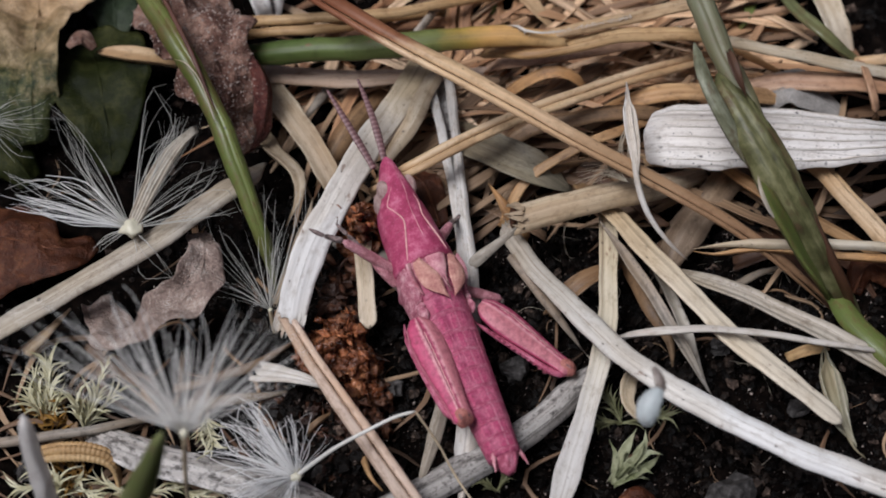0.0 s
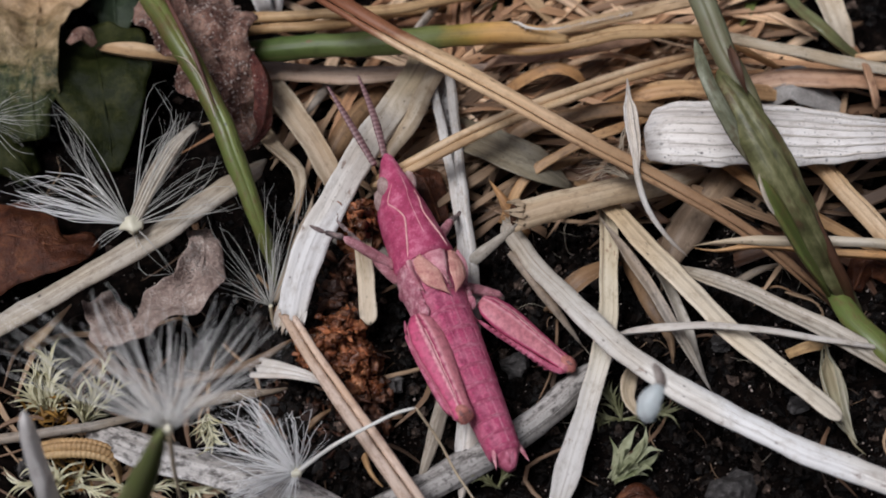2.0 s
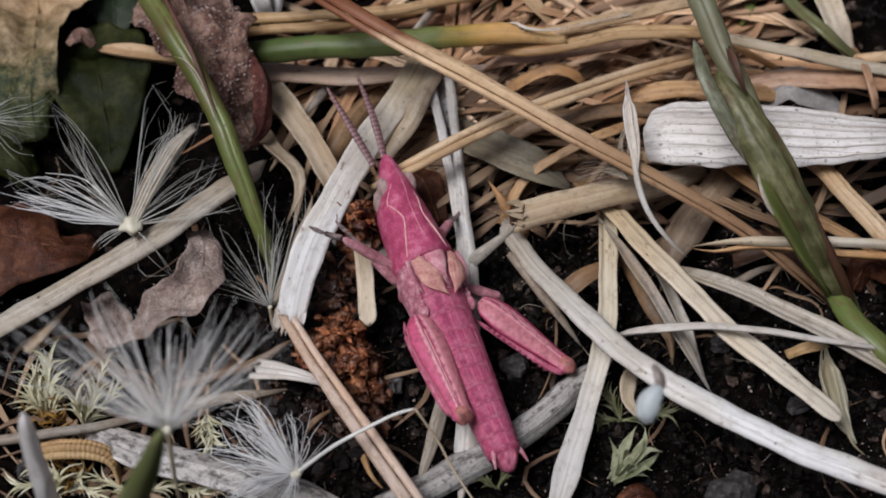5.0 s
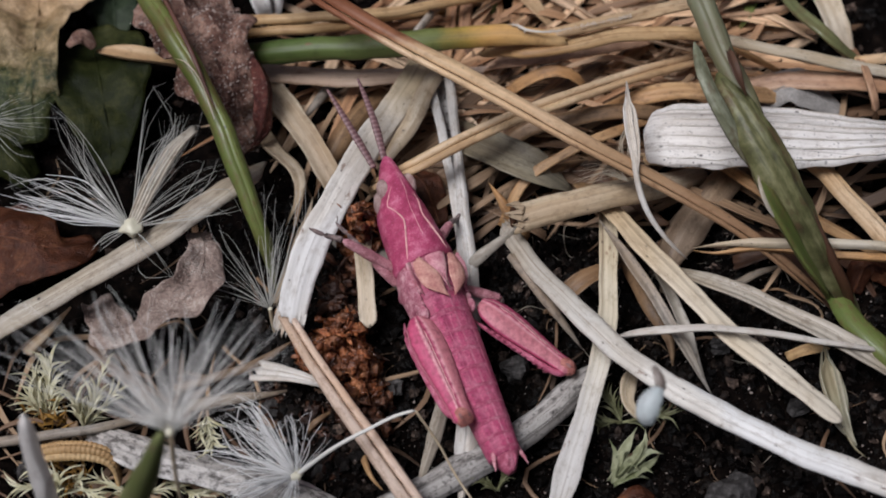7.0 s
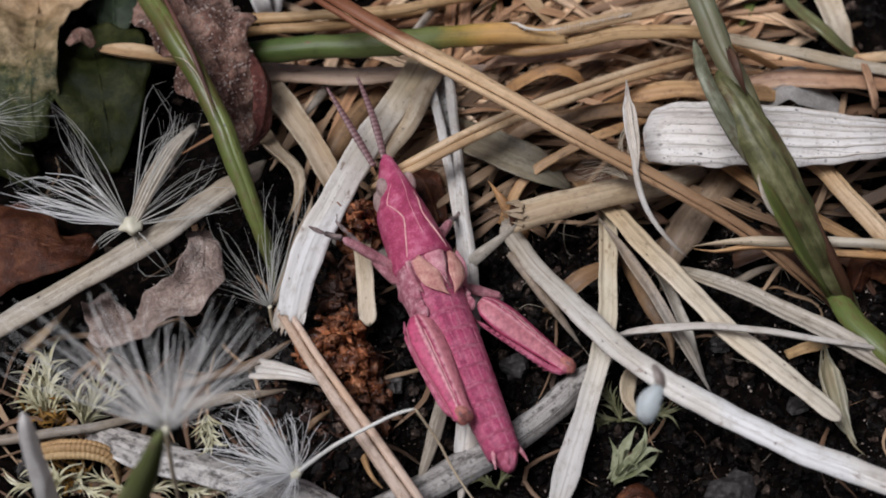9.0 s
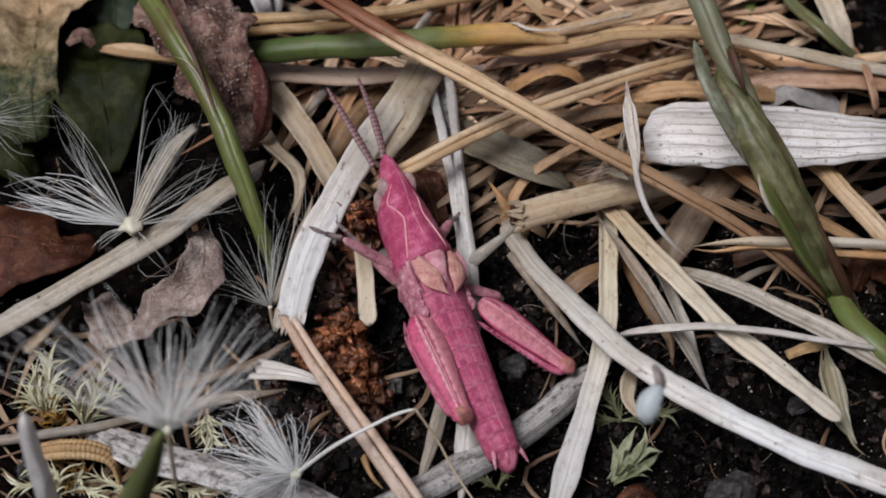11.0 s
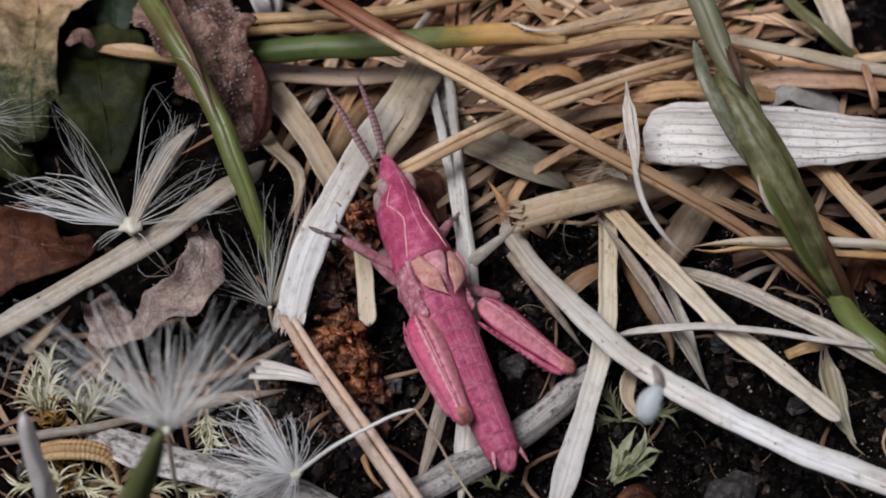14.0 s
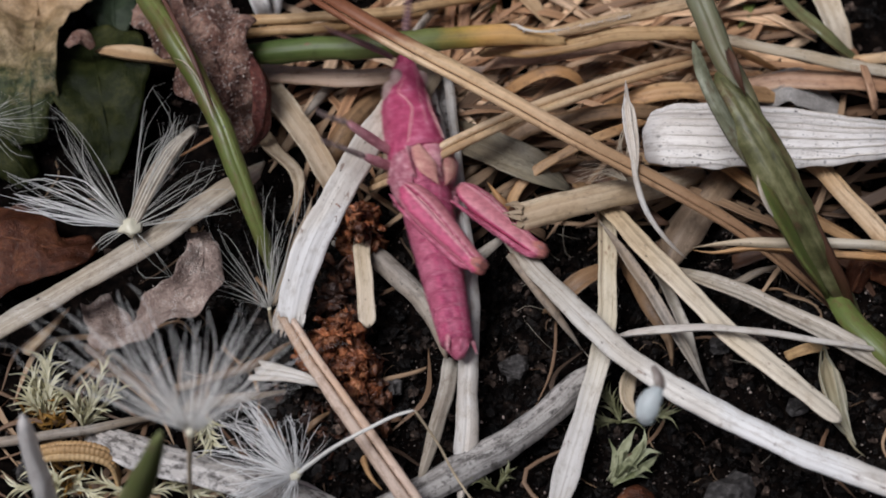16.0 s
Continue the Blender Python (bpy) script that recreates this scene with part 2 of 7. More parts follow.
def mottled(name, pale, mid, deep, stain):
    """Moist, veined sheath: cloudy green with pale and brown patches."""
    m, t, b = nodes_of(name)
    thread = grain(t, place(t, "UV", (6, 0.25, 1)), 1.0, 5, 0.6)
    cloud = grain(t, place(t, "UV", (1.8, 0.8, 1)), 1.0, 6, 0.7)
    c = ramp(t, mix(t, 0.72, thread, cloud), [(0.36, deep), (0.49, mid), (0.65, pale)])
    rot = ramp(t, grain(t, place(t, "UV", (1.0, 0.5, 1)), 1.3, 5, 0.7), [(0.54, (0, 0, 0)), (0.64, (0.8, 0.8, 0.8))])
    c = mix(t, rot, c, stain)
    t.links.new(c, b.inputs["Base Color"])
    b.inputs["Roughness"].default_value = 0.45
    bump(t, b, mix(t, 0.5, thread, cloud), 0.9, 0.00012)
    seethrough(m, t, b, c, 0.15)
    return m


SHEATH = mottled("moist_sheath", (0.27, 0.255, 0.125), (0.115, 0.115, 0.045), (0.042, 0.04, 0.015), (0.10, 0.06, 0.03))
SHEATHTIP = mottled("moist_leaf_tip", (0.33, 0.34, 0.25), (0.18, 0.185, 0.115), (0.07, 0.07, 0.035), (0.12, 0.085, 0.05))


def dry_leaf(name, stops, grit=0.5, rough=0.75, relief=0.0001, cloud=0.45, pieces=False, gloss=0.3, fade=None, thin=0.1):
    """Broad dead or living leaf with blotches, veins and sand stuck to it."""
    m, t, b = nodes_of(name)
    co = place(t, "Object", (1000, 1000, 1000))
    big, mid, fine = grain(t, co, cloud, 4, 0.6), grain(t, co, 2.2, 5, 0.65), grain(t, co, 9.0, 3, 0.6)
    k = mix(t, 0.45, big, mid)
    c = ramp(t, k, stops)
    if fade:
        sep = t.nodes.new("ShaderNodeSeparateXYZ")
        t.links.new(t.nodes.new("ShaderNodeTexCoord").outputs["Object"], sep.inputs[0])
        far = add(t, "ShaderNodeMath", {1: 75.0}, operation="MULTIPLY")
        t.links.new(sep.outputs[1], far.inputs[0])
        both = add(t, "ShaderNodeMath", operation="ADD")
        t.links.new(far.outputs[0], both.inputs[0])
        t.links.new(k, both.inputs[1])
        c = mix(t, ramp(t, both.outputs[0], [(0.28, (1, 1, 1)), (0.70, (0, 0, 0))]), c, ramp(t, mid, [(0.36, fade[0]), (0.64, fade[1])]))
    c = mix(t, 0.5, c, ramp(t, fine, [(0.3, (0.45, 0.45, 0.45)), (0.65, (1.25, 1.25, 1.25))]), "MULTIPLY")
    if pieces:
        g = t.nodes.new("ShaderNodeNewGeometry")
        c = mix(t, 1.0, c, ramp(t, g.outputs["Random Per Island"], [(0.0, (0.35, 0.32, 0.3)), (0.6, (0.95, 0.9, 0.9)), (1.0, (1.9, 1.8, 1.7))]), "MULTIPLY")
    if grit:
        speck = ramp(t, grain(t, co, 8.0, 4, 0.75), [(0.66 - 0.2 * grit, (0, 0, 0)), (0.72 - 0.2 * grit, (1, 1, 1))])
        drift = ramp(t, grain(t, co, 0.9, 3, 0.6), [(0.42, (0.08, 0.08, 0.08)), (0.62, (0.85, 0.85, 0.85))])
        c = mix(t, mix(t, 1.0, speck, drift, "MULTIPLY"), c, (0.62, 0.55, 0.48))
    t.links.new(c, b.inputs["Base Color"])
    b.inputs["Roughness"].default_value = rough
    b.inputs["Specular IOR Level"].default_value = gloss
    bump(t, b, mix(t, 0.4, mid, fine), 0.8, relief)
    seethrough(m, t, b, c, thin)
    return m


OLIVE = dry_leaf("olive_leaf", [(0.36, (0.25, 0.145, 0.07)), (0.48, (0.43, 0.28, 0.145)), (0.62, (0.57, 0.41, 0.25))], 0.2, 0.45, 0.0002, 0.5, fade=((0.018, 0.028, 0.008), (0.085, 0.095, 0.032)))
# Deep green taken down towards black: the leaf's shade is part of this colour.
SHADEDGREEN = dry_leaf("shaded_deep_green_leaf", [(0.36, (0.006, 0.009, 0.002)), (0.50, (0.017, 0.021, 0.0045)), (0.66, (0.050, 0.052, 0.015))], 0.0, 0.5, 0.00015, 0.4, False, 0.14)
BLUEGREEN = dry_leaf("blue_green_leaf", [(0.36, (0.016, 0.026, 0.012)), (0.52, (0.035, 0.048, 0.026)), (0.66, (0.07, 0.08, 0.05))], 0.0, 0.5, 0.0001, 0.5, False, 0.15)
UMBER = dry_leaf("umber_leaf", [(0.38, (0.048, 0.018, 0.013)), (0.48, (0.175, 0.088, 0.064)), (0.60, (0.48, 0.30, 0.225))], 0.45, 0.6, 0.0006, 0.35)
MAROON = dry_leaf("maroon_rim", [(0.36, (0.018, 0.006, 0.005)), (0.5, (0.075, 0.020, 0.015)), (0.66, (0.19, 0.065, 0.048))], 0.3, 0.45, 0.0004, 1.0, gloss=0.25)
RUST = dry_leaf("rust_leaf", [(0.34, (0.022, 0.008, 0.005)), (0.5, (0.085, 0.028, 0.013)), (0.66, (0.235, 0.095, 0.045))], 0.05, 0.3, 0.0003, gloss=0.3)
MAUVE = dry_leaf("mauve_leaf", [(0.34, (0.15, 0.10, 0.082)), (0.5, (0.33, 0.245, 0.205)), (0.66, (0.52, 0.42, 0.36))], 0.6, 0.8, 0.0004, 0.9)
GREYLEAF = dry_leaf("grey_leaf", [(0.3, (0.20, 0.185, 0.17)), (0.7, (0.42, 0.395, 0.365))], 0.1, 0.7, 0.00008)
CRUMB = dry_leaf("rust_crumb", [(0.36, (0.05, 0.016, 0.007)), (0.5, (0.25, 0.085, 0.033)), (0.64, (0.52, 0.25, 0.12))], 0.0, 0.25, 0.0002, 1.8, True, 0.6, thin=0.3)
DARKCRUMB = dry_leaf("dark_crumb", [(0.36, (0.014, 0.006, 0.004)), (0.5, (0.055, 0.022, 0.011)), (0.66, (0.16, 0.075, 0.04))], 0.0, 0.35, 0.0002, 1.8, True, 0.4)


def soil_like(name, stops, scale, by_island=False, rough=0.85, gloss=0.3):
    m, t, b = nodes_of(name)
    co = place(t, "Object", (1000, 1000, 1000))
    k = grain(t, co, scale, 6, 0.65)
    c = ramp(t, k, stops)
    if by_island:
        g = t.nodes.new("ShaderNodeNewGeometry")
        tone = ramp(t, g.outputs["Random Per Island"], [(0.0, (0.35, 0.33, 0.32)), (0.55, (0.9, 0.85, 0.8)), (0.86, (1.8, 1.7, 1.6)), (0.93, (6.0, 5.8, 5.6)), (1.0, (16.0, 15.5, 15.0))])
        c = mix(t, 1.0, c, tone, "MULTIPLY")
    t.links.new(c, b.inputs["Base Color"])
    b.inputs["Roughness"].default_value = rough
    b.inputs["Specular IOR Level"].default_value = gloss
    bump(t, b, grain(t, co, scale * 5, 4, 0.6), 0.7, 0.00008)
    return m


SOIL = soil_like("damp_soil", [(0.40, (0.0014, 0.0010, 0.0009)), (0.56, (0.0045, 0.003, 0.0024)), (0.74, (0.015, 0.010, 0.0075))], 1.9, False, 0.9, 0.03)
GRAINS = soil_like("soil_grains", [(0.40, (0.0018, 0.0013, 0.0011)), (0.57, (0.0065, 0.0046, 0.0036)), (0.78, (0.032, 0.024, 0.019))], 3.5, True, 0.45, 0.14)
SAND = soil_like("sand_grain", [(0.35, (0.20, 0.145, 0.12)), (0.52, (0.36, 0.28, 0.24)), (0.70, (0.62, 0.56, 0.50))], 6.0, False, 0.35, 0.5)
PEBBLE = soil_like("grey_pebble", [(0.38, (0.015, 0.013, 0.012)), (0.55, (0.05, 0.045, 0.042)), (0.72, (0.16, 0.15, 0.145))], 4.5, False, 0.5)


def litter_like(name, lift=1.0):
    m, t, b = nodes_of(name)
    fine = grain(t, place(t, "UV", (9, 0.25, 1)), 1.0, 4, 0.6)
    c = ramp(t, fine, [(0.3, (0.17, 0.115, 0.07)), (0.5, (0.33, 0.24, 0.155)), (0.7, (0.48, 0.37, 0.255))])
    g = t.nodes.new("ShaderNodeNewGeometry")
    tone = ramp(t, g.outputs["Random Per Island"], [(p, tuple(min(1.9, q * lift) for q in v)) for p, v in ((0.0, (0.05, 0.036, 0.028)), (0.3, (0.30, 0.235, 0.185)), (0.55, (0.16, 0.10, 0.065)), (0.8, (0.62, 0.57, 0.52)), (1.0, (0.42, 0.33, 0.25)))])
    c = mix(t, 1.0, c, tone, "MULTIPLY")
    t.links.new(c, b.inputs["Base Color"])
    b.inputs["Roughness"].default_value = 0.65
    bump(t, b, fine, 0.5, 0.00005)
    return m


# The low litter's tone is cut to hold the shade between the blades.
SHADEDLITTER = litter_like("grass_litter", 1.5)
BACKLITTER = litter_like("pale_grass_litter", 4.2)


def down_like(name, colour, amount=0.45, clear=0.0):
    m, t, b = nodes_of(name)
    b.inputs["Base Color"].default_value = (*colour, 1)
    b.inputs["Roughness"].default_value = 0.35
    seethrough(m, t, b, colour, amount)
    if clear:
        body = t.nodes["Material Output"].inputs["Surface"].links[0].from_socket
        ms = add(t, "ShaderNodeMixShader", {0: clear})
        t.links.new(body, ms.inputs[1])
        t.links.new(t.nodes.new("ShaderNodeBsdfTransparent").outputs[0], ms.inputs[2])
        t.links.new(ms.outputs[0], t.nodes["Material Output"].inputs["Surface"])
    return m


DOWN = down_like("silky_down", (0.95, 0.945, 0.93), 0.35, 0.08)
FINEDOWN = down_like("sheer_silky_down", (0.96, 0.945, 0.91), 0.35, 0.1)
DIMDOWN = down_like("dull_silky_down", (0.78, 0.77, 0.72), 0.4, 0.4)
HUB = down_like("cream_hub", (0.74, 0.70, 0.54), 0.2)
BEAK = down_like("pale_beak", (0.84, 0.82, 0.76), 0.2)
BUFF = down_like("buff_beak", (0.52, 0.42, 0.28), 0.2)


def moss_like(name, pale, deep):
    m, t, b = nodes_of(name)
    co = place(t, "Object", (1000, 1000, 1000))
    c = ramp(t, grain(t, co, 1.2, 4), [(0.35, deep), (0.65, pale)])
    t.links.new(c, b.inputs["Base Color"])
    b.inputs["Roughness"].default_value = 0.5
    seethrough(m, t, b, c, 0.3)
    return m


MOSS = moss_like("moss_green", (0.36, 0.36, 0.20), (0.13, 0.13, 0.055))
SPRIG = moss_like("sprig_grey_green", (0.46, 0.47, 0.30), (0.17, 0.19, 0.085))
PALEMOSS = moss_like("moss_pale", (0.86, 0.83, 0.64), (0.58, 0.54, 0.31))
AMBER = moss_like("moss_amber", (0.40, 0.22, 0.04), (0.18, 0.09, 0.02))


def chitin(name, pale, mid, deep, scale=1.6, rough=0.45, flecks=0.5):
    """Skin of the grasshopper: mottled, finely pitted, with pale flecks."""
    m, t, b = nodes_of(name)
    co = place(t, "Object", (1000, 1000, 1000))
    big, fine, pit = grain(t, co, scale, 5, 0.6), grain(t, co, scale * 7, 3, 0.6), grain(t, co, scale * 15, 2, 0.6)
    c = ramp(t, mix(t, 0.45, big, mix(t, 0.5, fine, pit)), [(0.40, deep), (0.50, mid), (0.60, pale)])
    v = add(t, "ShaderNodeTexVoronoi", {"Scale": 5.5})
    t.links.new(co, v.inputs["Vector"])
    dot = ramp(t, v.outputs["Distance"], [(0.10, (1, 1, 1)), (0.24, (0, 0, 0))])
    pick = chosen(t, v.outputs["Color"], flecks)
    c = mix(t, mix(t, 1.0, mix(t, 1.0, dot, pick, "MULTIPLY"), (0.75, 0.75, 0.75), "MULTIPLY"), c, pale)
    t.links.new(c, b.inputs["Base Color"])
    b.inputs["Roughness"].default_value = rough
    b.inputs["Specular IOR Level"].default_value = 0.45
    bump(t, b, mix(t, 0.5, fine, pit), 0.9, 0.00009)
    return m


PINK = chitin("pink_skin", (0.60, 0.175, 0.275), (0.435, 0.052, 0.132), (0.30, 0.028, 0.085), 1.6, 0.55, 0.6)
DUSKPINK = chitin("dusky_pink_skin", (0.62, 0.24, 0.32), (0.46, 0.105, 0.175), (0.29, 0.045, 0.09))
FLANK = chitin("mauve_flank_skin", (0.74, 0.44, 0.47), (0.50, 0.165, 0.22), (0.27, 0.05, 0.095), 3.4)
PALEPINK = chitin("pale_pink_skin", (0.76, 0.45, 0.46), (0.62, 0.27, 0.31), (0.45, 0.14, 0.18))
RIDGE = chitin("pale_ridge", (0.84, 0.56, 0.52), (0.76, 0.42, 0.40), (0.60, 0.27, 0.28))
PEACH = chitin("peach_wing", (0.72, 0.44, 0.35), (0.58, 0.28, 0.23), (0.42, 0.16, 0.145), 1.6, 0.5, 0.1)
KNEE = chitin("knee_brown", (0.54, 0.23, 0.19), (0.40, 0.135, 0.11), (0.13, 0.04, 0.033), 2.2)
EYEMAT = chitin("eye_buff", (0.53, 0.40, 0.36), (0.40, 0.265, 0.245), (0.26, 0.13, 0.13), 3.0, 0.3, 0.3)
RINGEDGE = chitin("ring_edge", (0.60, 0.22, 0.30), (0.46, 0.092, 0.17), (0.33, 0.04, 0.10), 3.0)
LEGPINK = chitin("leg_dusty_pink", (0.60, 0.32, 0.34), (0.44, 0.18, 0.21), (0.25, 0.085, 0.10), 2.6)
SHINGREY = chitin("shin_grey", (0.36, 0.27, 0.25), (0.17, 0.12, 0.112), (0.05, 0.036, 0.034), 3.0)
LEGDARK = chitin("leg_dusky", (0.44, 0.24, 0.225), (0.26, 0.12, 0.12), (0.09, 0.042, 0.042), 2.6)


def lined(name, pale, mid, deep):
    """Skin of the abdomen: a pale line along the back, rows of dusky blotches beside it, broken by fine pits."""
    m, t, b = nodes_of(name)
    sep = t.nodes.new("ShaderNodeSeparateXYZ")
    t.links.new(t.nodes.new("ShaderNodeTexCoord").outputs["UV"], sep.inputs[0])
    obj = place(t, "Object", (1000, 1000, 1000))
    big, fine, pit = grain(t, obj, 2.0, 5, 0.6), grain(t, obj, 9.0, 3, 0.6), grain(t, obj, 24.0, 2, 0.6)
    side = add(t, "ShaderNodeMath", operation="ABSOLUTE")
    t.links.new(sep.outputs[0], side.inputs[0])
    wav = add(t, "ShaderNodeMath", {1: 0.22}, operation="MULTIPLY")
    t.links.new(fine, wav.inputs[0])
    k = add(t, "ShaderNodeMath", operation="ADD")
    t.links.new(side.outputs[0], k.inputs[0])
    t.links.new(wav.outputs[0], k.inputs[1])
    rose = tuple(0.5 * (p + q) for p, q in zip(pale, mid))
    c = ramp(t, k.outputs[0], [(0.12, pale), (0.16, mid), (0.40, mid), (0.45, rose), (0.49, mid), (0.56, deep), (0.72, deep), (0.82, mid), (1.0, (0.40, 0.085, 0.145))])
    c = mix(t, ramp(t, big, [(0.42, (0, 0, 0)), (0.62, (0.65, 0.65, 0.65))]), c, rose)
    c = mix(t, 0.85, c, ramp(t, mix(t, 0.5, fine, pit), [(0.36, (0.55, 0.5, 0.55)), (0.5, (1, 1, 1)), (0.64, (1.35, 1.6, 1.5))]), "MULTIPLY")
    v = add(t, "ShaderNodeTexVoronoi", {"Scale": 4.5})
    t.links.new(obj, v.inputs["Vector"])
    dot = ramp(t, v.outputs["Distance"], [(0.10, (0.8, 0.8, 0.8)), (0.20, (0, 0, 0))])
    c = mix(t, mix(t, 1.0, dot, chosen(t, v.outputs["Color"], 0.4), "MULTIPLY"), c, (0.16, 0.02, 0.045))
    t.links.new(c, b.inputs["Base Color"])
    b.inputs["Roughness"].default_value = 0.55
    bump(t, b, mix(t, 0.5, fine, pit), 0.9, 0.00009)
    return m


RINGS = lined("abdomen_skin", (0.62, 0.24, 0.32), (0.44, 0.052, 0.135), (0.29, 0.030, 0.090))


def ringed(name):
    """Banded skin of the antennae, ring by ring."""
    m, t, b = nodes_of(name)
    w = add(t, "ShaderNodeTexWave", {"Scale": 1.35, "Distortion": 0.8})
    w.bands_direction = "Y"
    co = t.nodes.new("ShaderNodeTexCoord")
    t.links.new(co.outputs["UV"], w.inputs["Vector"])
    c = ramp(t, w.outputs["Fac"], [(0.15, (0.125, 0.058, 0.062)), (0.55, (0.165, 0.083, 0.085)), (0.95, (0.25, 0.15, 0.145))])
    t.links.new(c, b.inputs["Base Color"])
    b.inputs["Roughness"].default_value = 0.5
    return m


ANTENNA = ringed("antenna_rose")


def striped(name):
    """Skin of the hind thigh: lengthwise bands of rose and pale pink between its ridges."""
    m, t, b = nodes_of(name)
    co = t.nodes.new("ShaderNodeTexCoord")
    sep = t.nodes.new("ShaderNodeSeparateXYZ")
    t.links.new(co.outputs["UV"], sep.inputs[0])
    spot = grain(t, place(t, "Object", (1000, 1000, 1000)), 4.0, 5, 0.65)
    wav = add(t, "ShaderNodeMath", {1: 0.05}, operation="MULTIPLY")
    t.links.new(spot, wav.inputs[0])
    k = add(t, "ShaderNodeMath", operation="ADD")
    t.links.new(sep.outputs[0], k.inputs[0])
    t.links.new(wav.outputs[0], k.inputs[1])
    rose, deep, pale, light, dusty = (0.45, 0.060, 0.138), (0.22, 0.022, 0.055), (0.52, 0.17, 0.225), (0.66, 0.32, 0.345), (0.47, 0.155, 0.185)
    c = ramp(t, k.outputs[0], [(0.03, pale), (0.07, pale), (0.09, deep), (0.11, rose), (0.21, rose), (0.235, light), (0.255, deep), (0.275, rose), (0.30, light), (0.325, dusty), (0.45, dusty), (0.49, pale), (0.52, rose), (0.98, rose)])
    c = mix(t, 0.7, c, ramp(t, spot, [(0.35, (0.55, 0.5, 0.52)), (0.5, (1.0, 1.0, 1.0)), (0.66, (1.3, 1.5, 1.4))]), "MULTIPLY")
    t.links.new(c, b.inputs["Base Color"])
    b.inputs["Roughness"].default_value = 0.55
    bump(t, b, spot, 0.6, 0.00006)
    return m


THIGH = striped("thigh_bands")


# ---- builders (all lengths below in millimetres) ----
def mesh_of(name, verts, faces, mat, uv=None, smooth=True):
    me = bpy.data.meshes.new(name)
    v = np.asarray(verts, dtype=float) * MM
    me.from_pydata(v.tolist(), [], faces)
    me.polygons.foreach_set("use_smooth", [smooth] * len(me.polygons))
    if uv is not None:
        layer = me.uv_layers.new(name="UVMap")
        idx = np.zeros(len(me.loops), dtype=np.int32)
        me.loops.foreach_get("vertex_index", idx)
        layer.data.foreach_set("uv", np.asarray(uv, dtype=np.float32)[idx].ravel())
    me.materials.append(mat)
    me.update()
    return me


def solid(name, verts, faces, mat, uv=None, smooth=True):
    """One mesh object with its origin at the lowest middle of its shape."""
    v = np.asarray(verts, dtype=float)
    o = np.array([v[:, 0].mean(), v[:, 1].mean(), v[:, 2].min()])
    ob = new(name, mesh_of(name, v - o, faces, mat, uv, smooth))
    ob.location = Vector(o * MM)
    return ob


def thing(name, at, label, category, group=""):
    ob = new(name)
    ob.empty_display_size = 0.002
    ob.location = Vector(at) * MM
    return tagged(ob, label, category, group)


def part(name, shape, mat, parent, label="", at=(0, 0, 0)):
    """shape: (verts, faces) or (verts, faces, uv) in the parent's space, shifted by at."""
    ob = new(name, mesh_of(name, shape[0], shape[1], mat, shape[2] if len(shape) > 2 else None))
    ob.parent = parent
    ob.location = Vector(at) * MM
    return tagged(ob, label) if label else ob


def spine(points, n):
    """A smooth curve through the points, in n even steps."""
    p = [np.array(q, dtype=float) for q in points]
    if len(p) == 2:
        p = [p[0], (p[0] + p[1]) / 2, p[1]]
    p = [2 * p[0] - p[1]] + p + [2 * p[-1] - p[-2]]
    dense = []
    for a, b, c, d in zip(p, p[1:], p[2:], p[3:]):
        for s in np.linspace(0, 1, 24, endpoint=False):
            dense.append(0.5 * (2 * b + (c - a) * s + (2 * a - 5 * b + 4 * c - d) * s * s + (3 * b - a - 3 * c + d) * s ** 3))
    dense = np.array(dense + [p[-2]])
    run = np.concatenate([[0], np.cumsum(np.linalg.norm(np.diff(dense, axis=0), axis=1))])
    at = np.linspace(0, run[-1], n)
    return np.stack([np.interp(at, run, dense[:, k]) for k in range(3)], axis=1), at


def along(values, n):
    if isinstance(values, (int, float)):
        return np.full(n, float(values))
    return np.interp(np.linspace(0, 1, n), np.linspace(0, 1, len(values)), values)


def ring_faces(rings, m, cap=True):
    f = [(i * m + j, i * m + (j + 1) % m, (i + 1) * m + (j + 1) % m, (i + 1) * m + j) for i in range(rings - 1) for j in range(m)]
    if cap:
        f.append(tuple(range(m - 1, -1, -1)))
        f.append(tuple(range((rings - 1) * m, rings * m)))
    return f


def axes(line, roll):
    """Side and upward directions along a curve, turned by roll degrees."""
    t = np.gradient(line, axis=0)
    t /= np.linalg.norm(t, axis=1)[:, None] + 1e-9
    s = np.cross(t, (0, 0, 1.0))
    ln = np.linalg.norm(s, axis=1)
    s[ln < 0.2] = (1, 0, 0)
    s /= np.linalg.norm(s, axis=1)[:, None]
    u = np.cross(s, t)
    a = np.radians(along(roll, len(line)))[:, None]
    return t, s * np.cos(a) + u * np.sin(a), u * np.cos(a) - s * np.sin(a)


COUNT = [0]


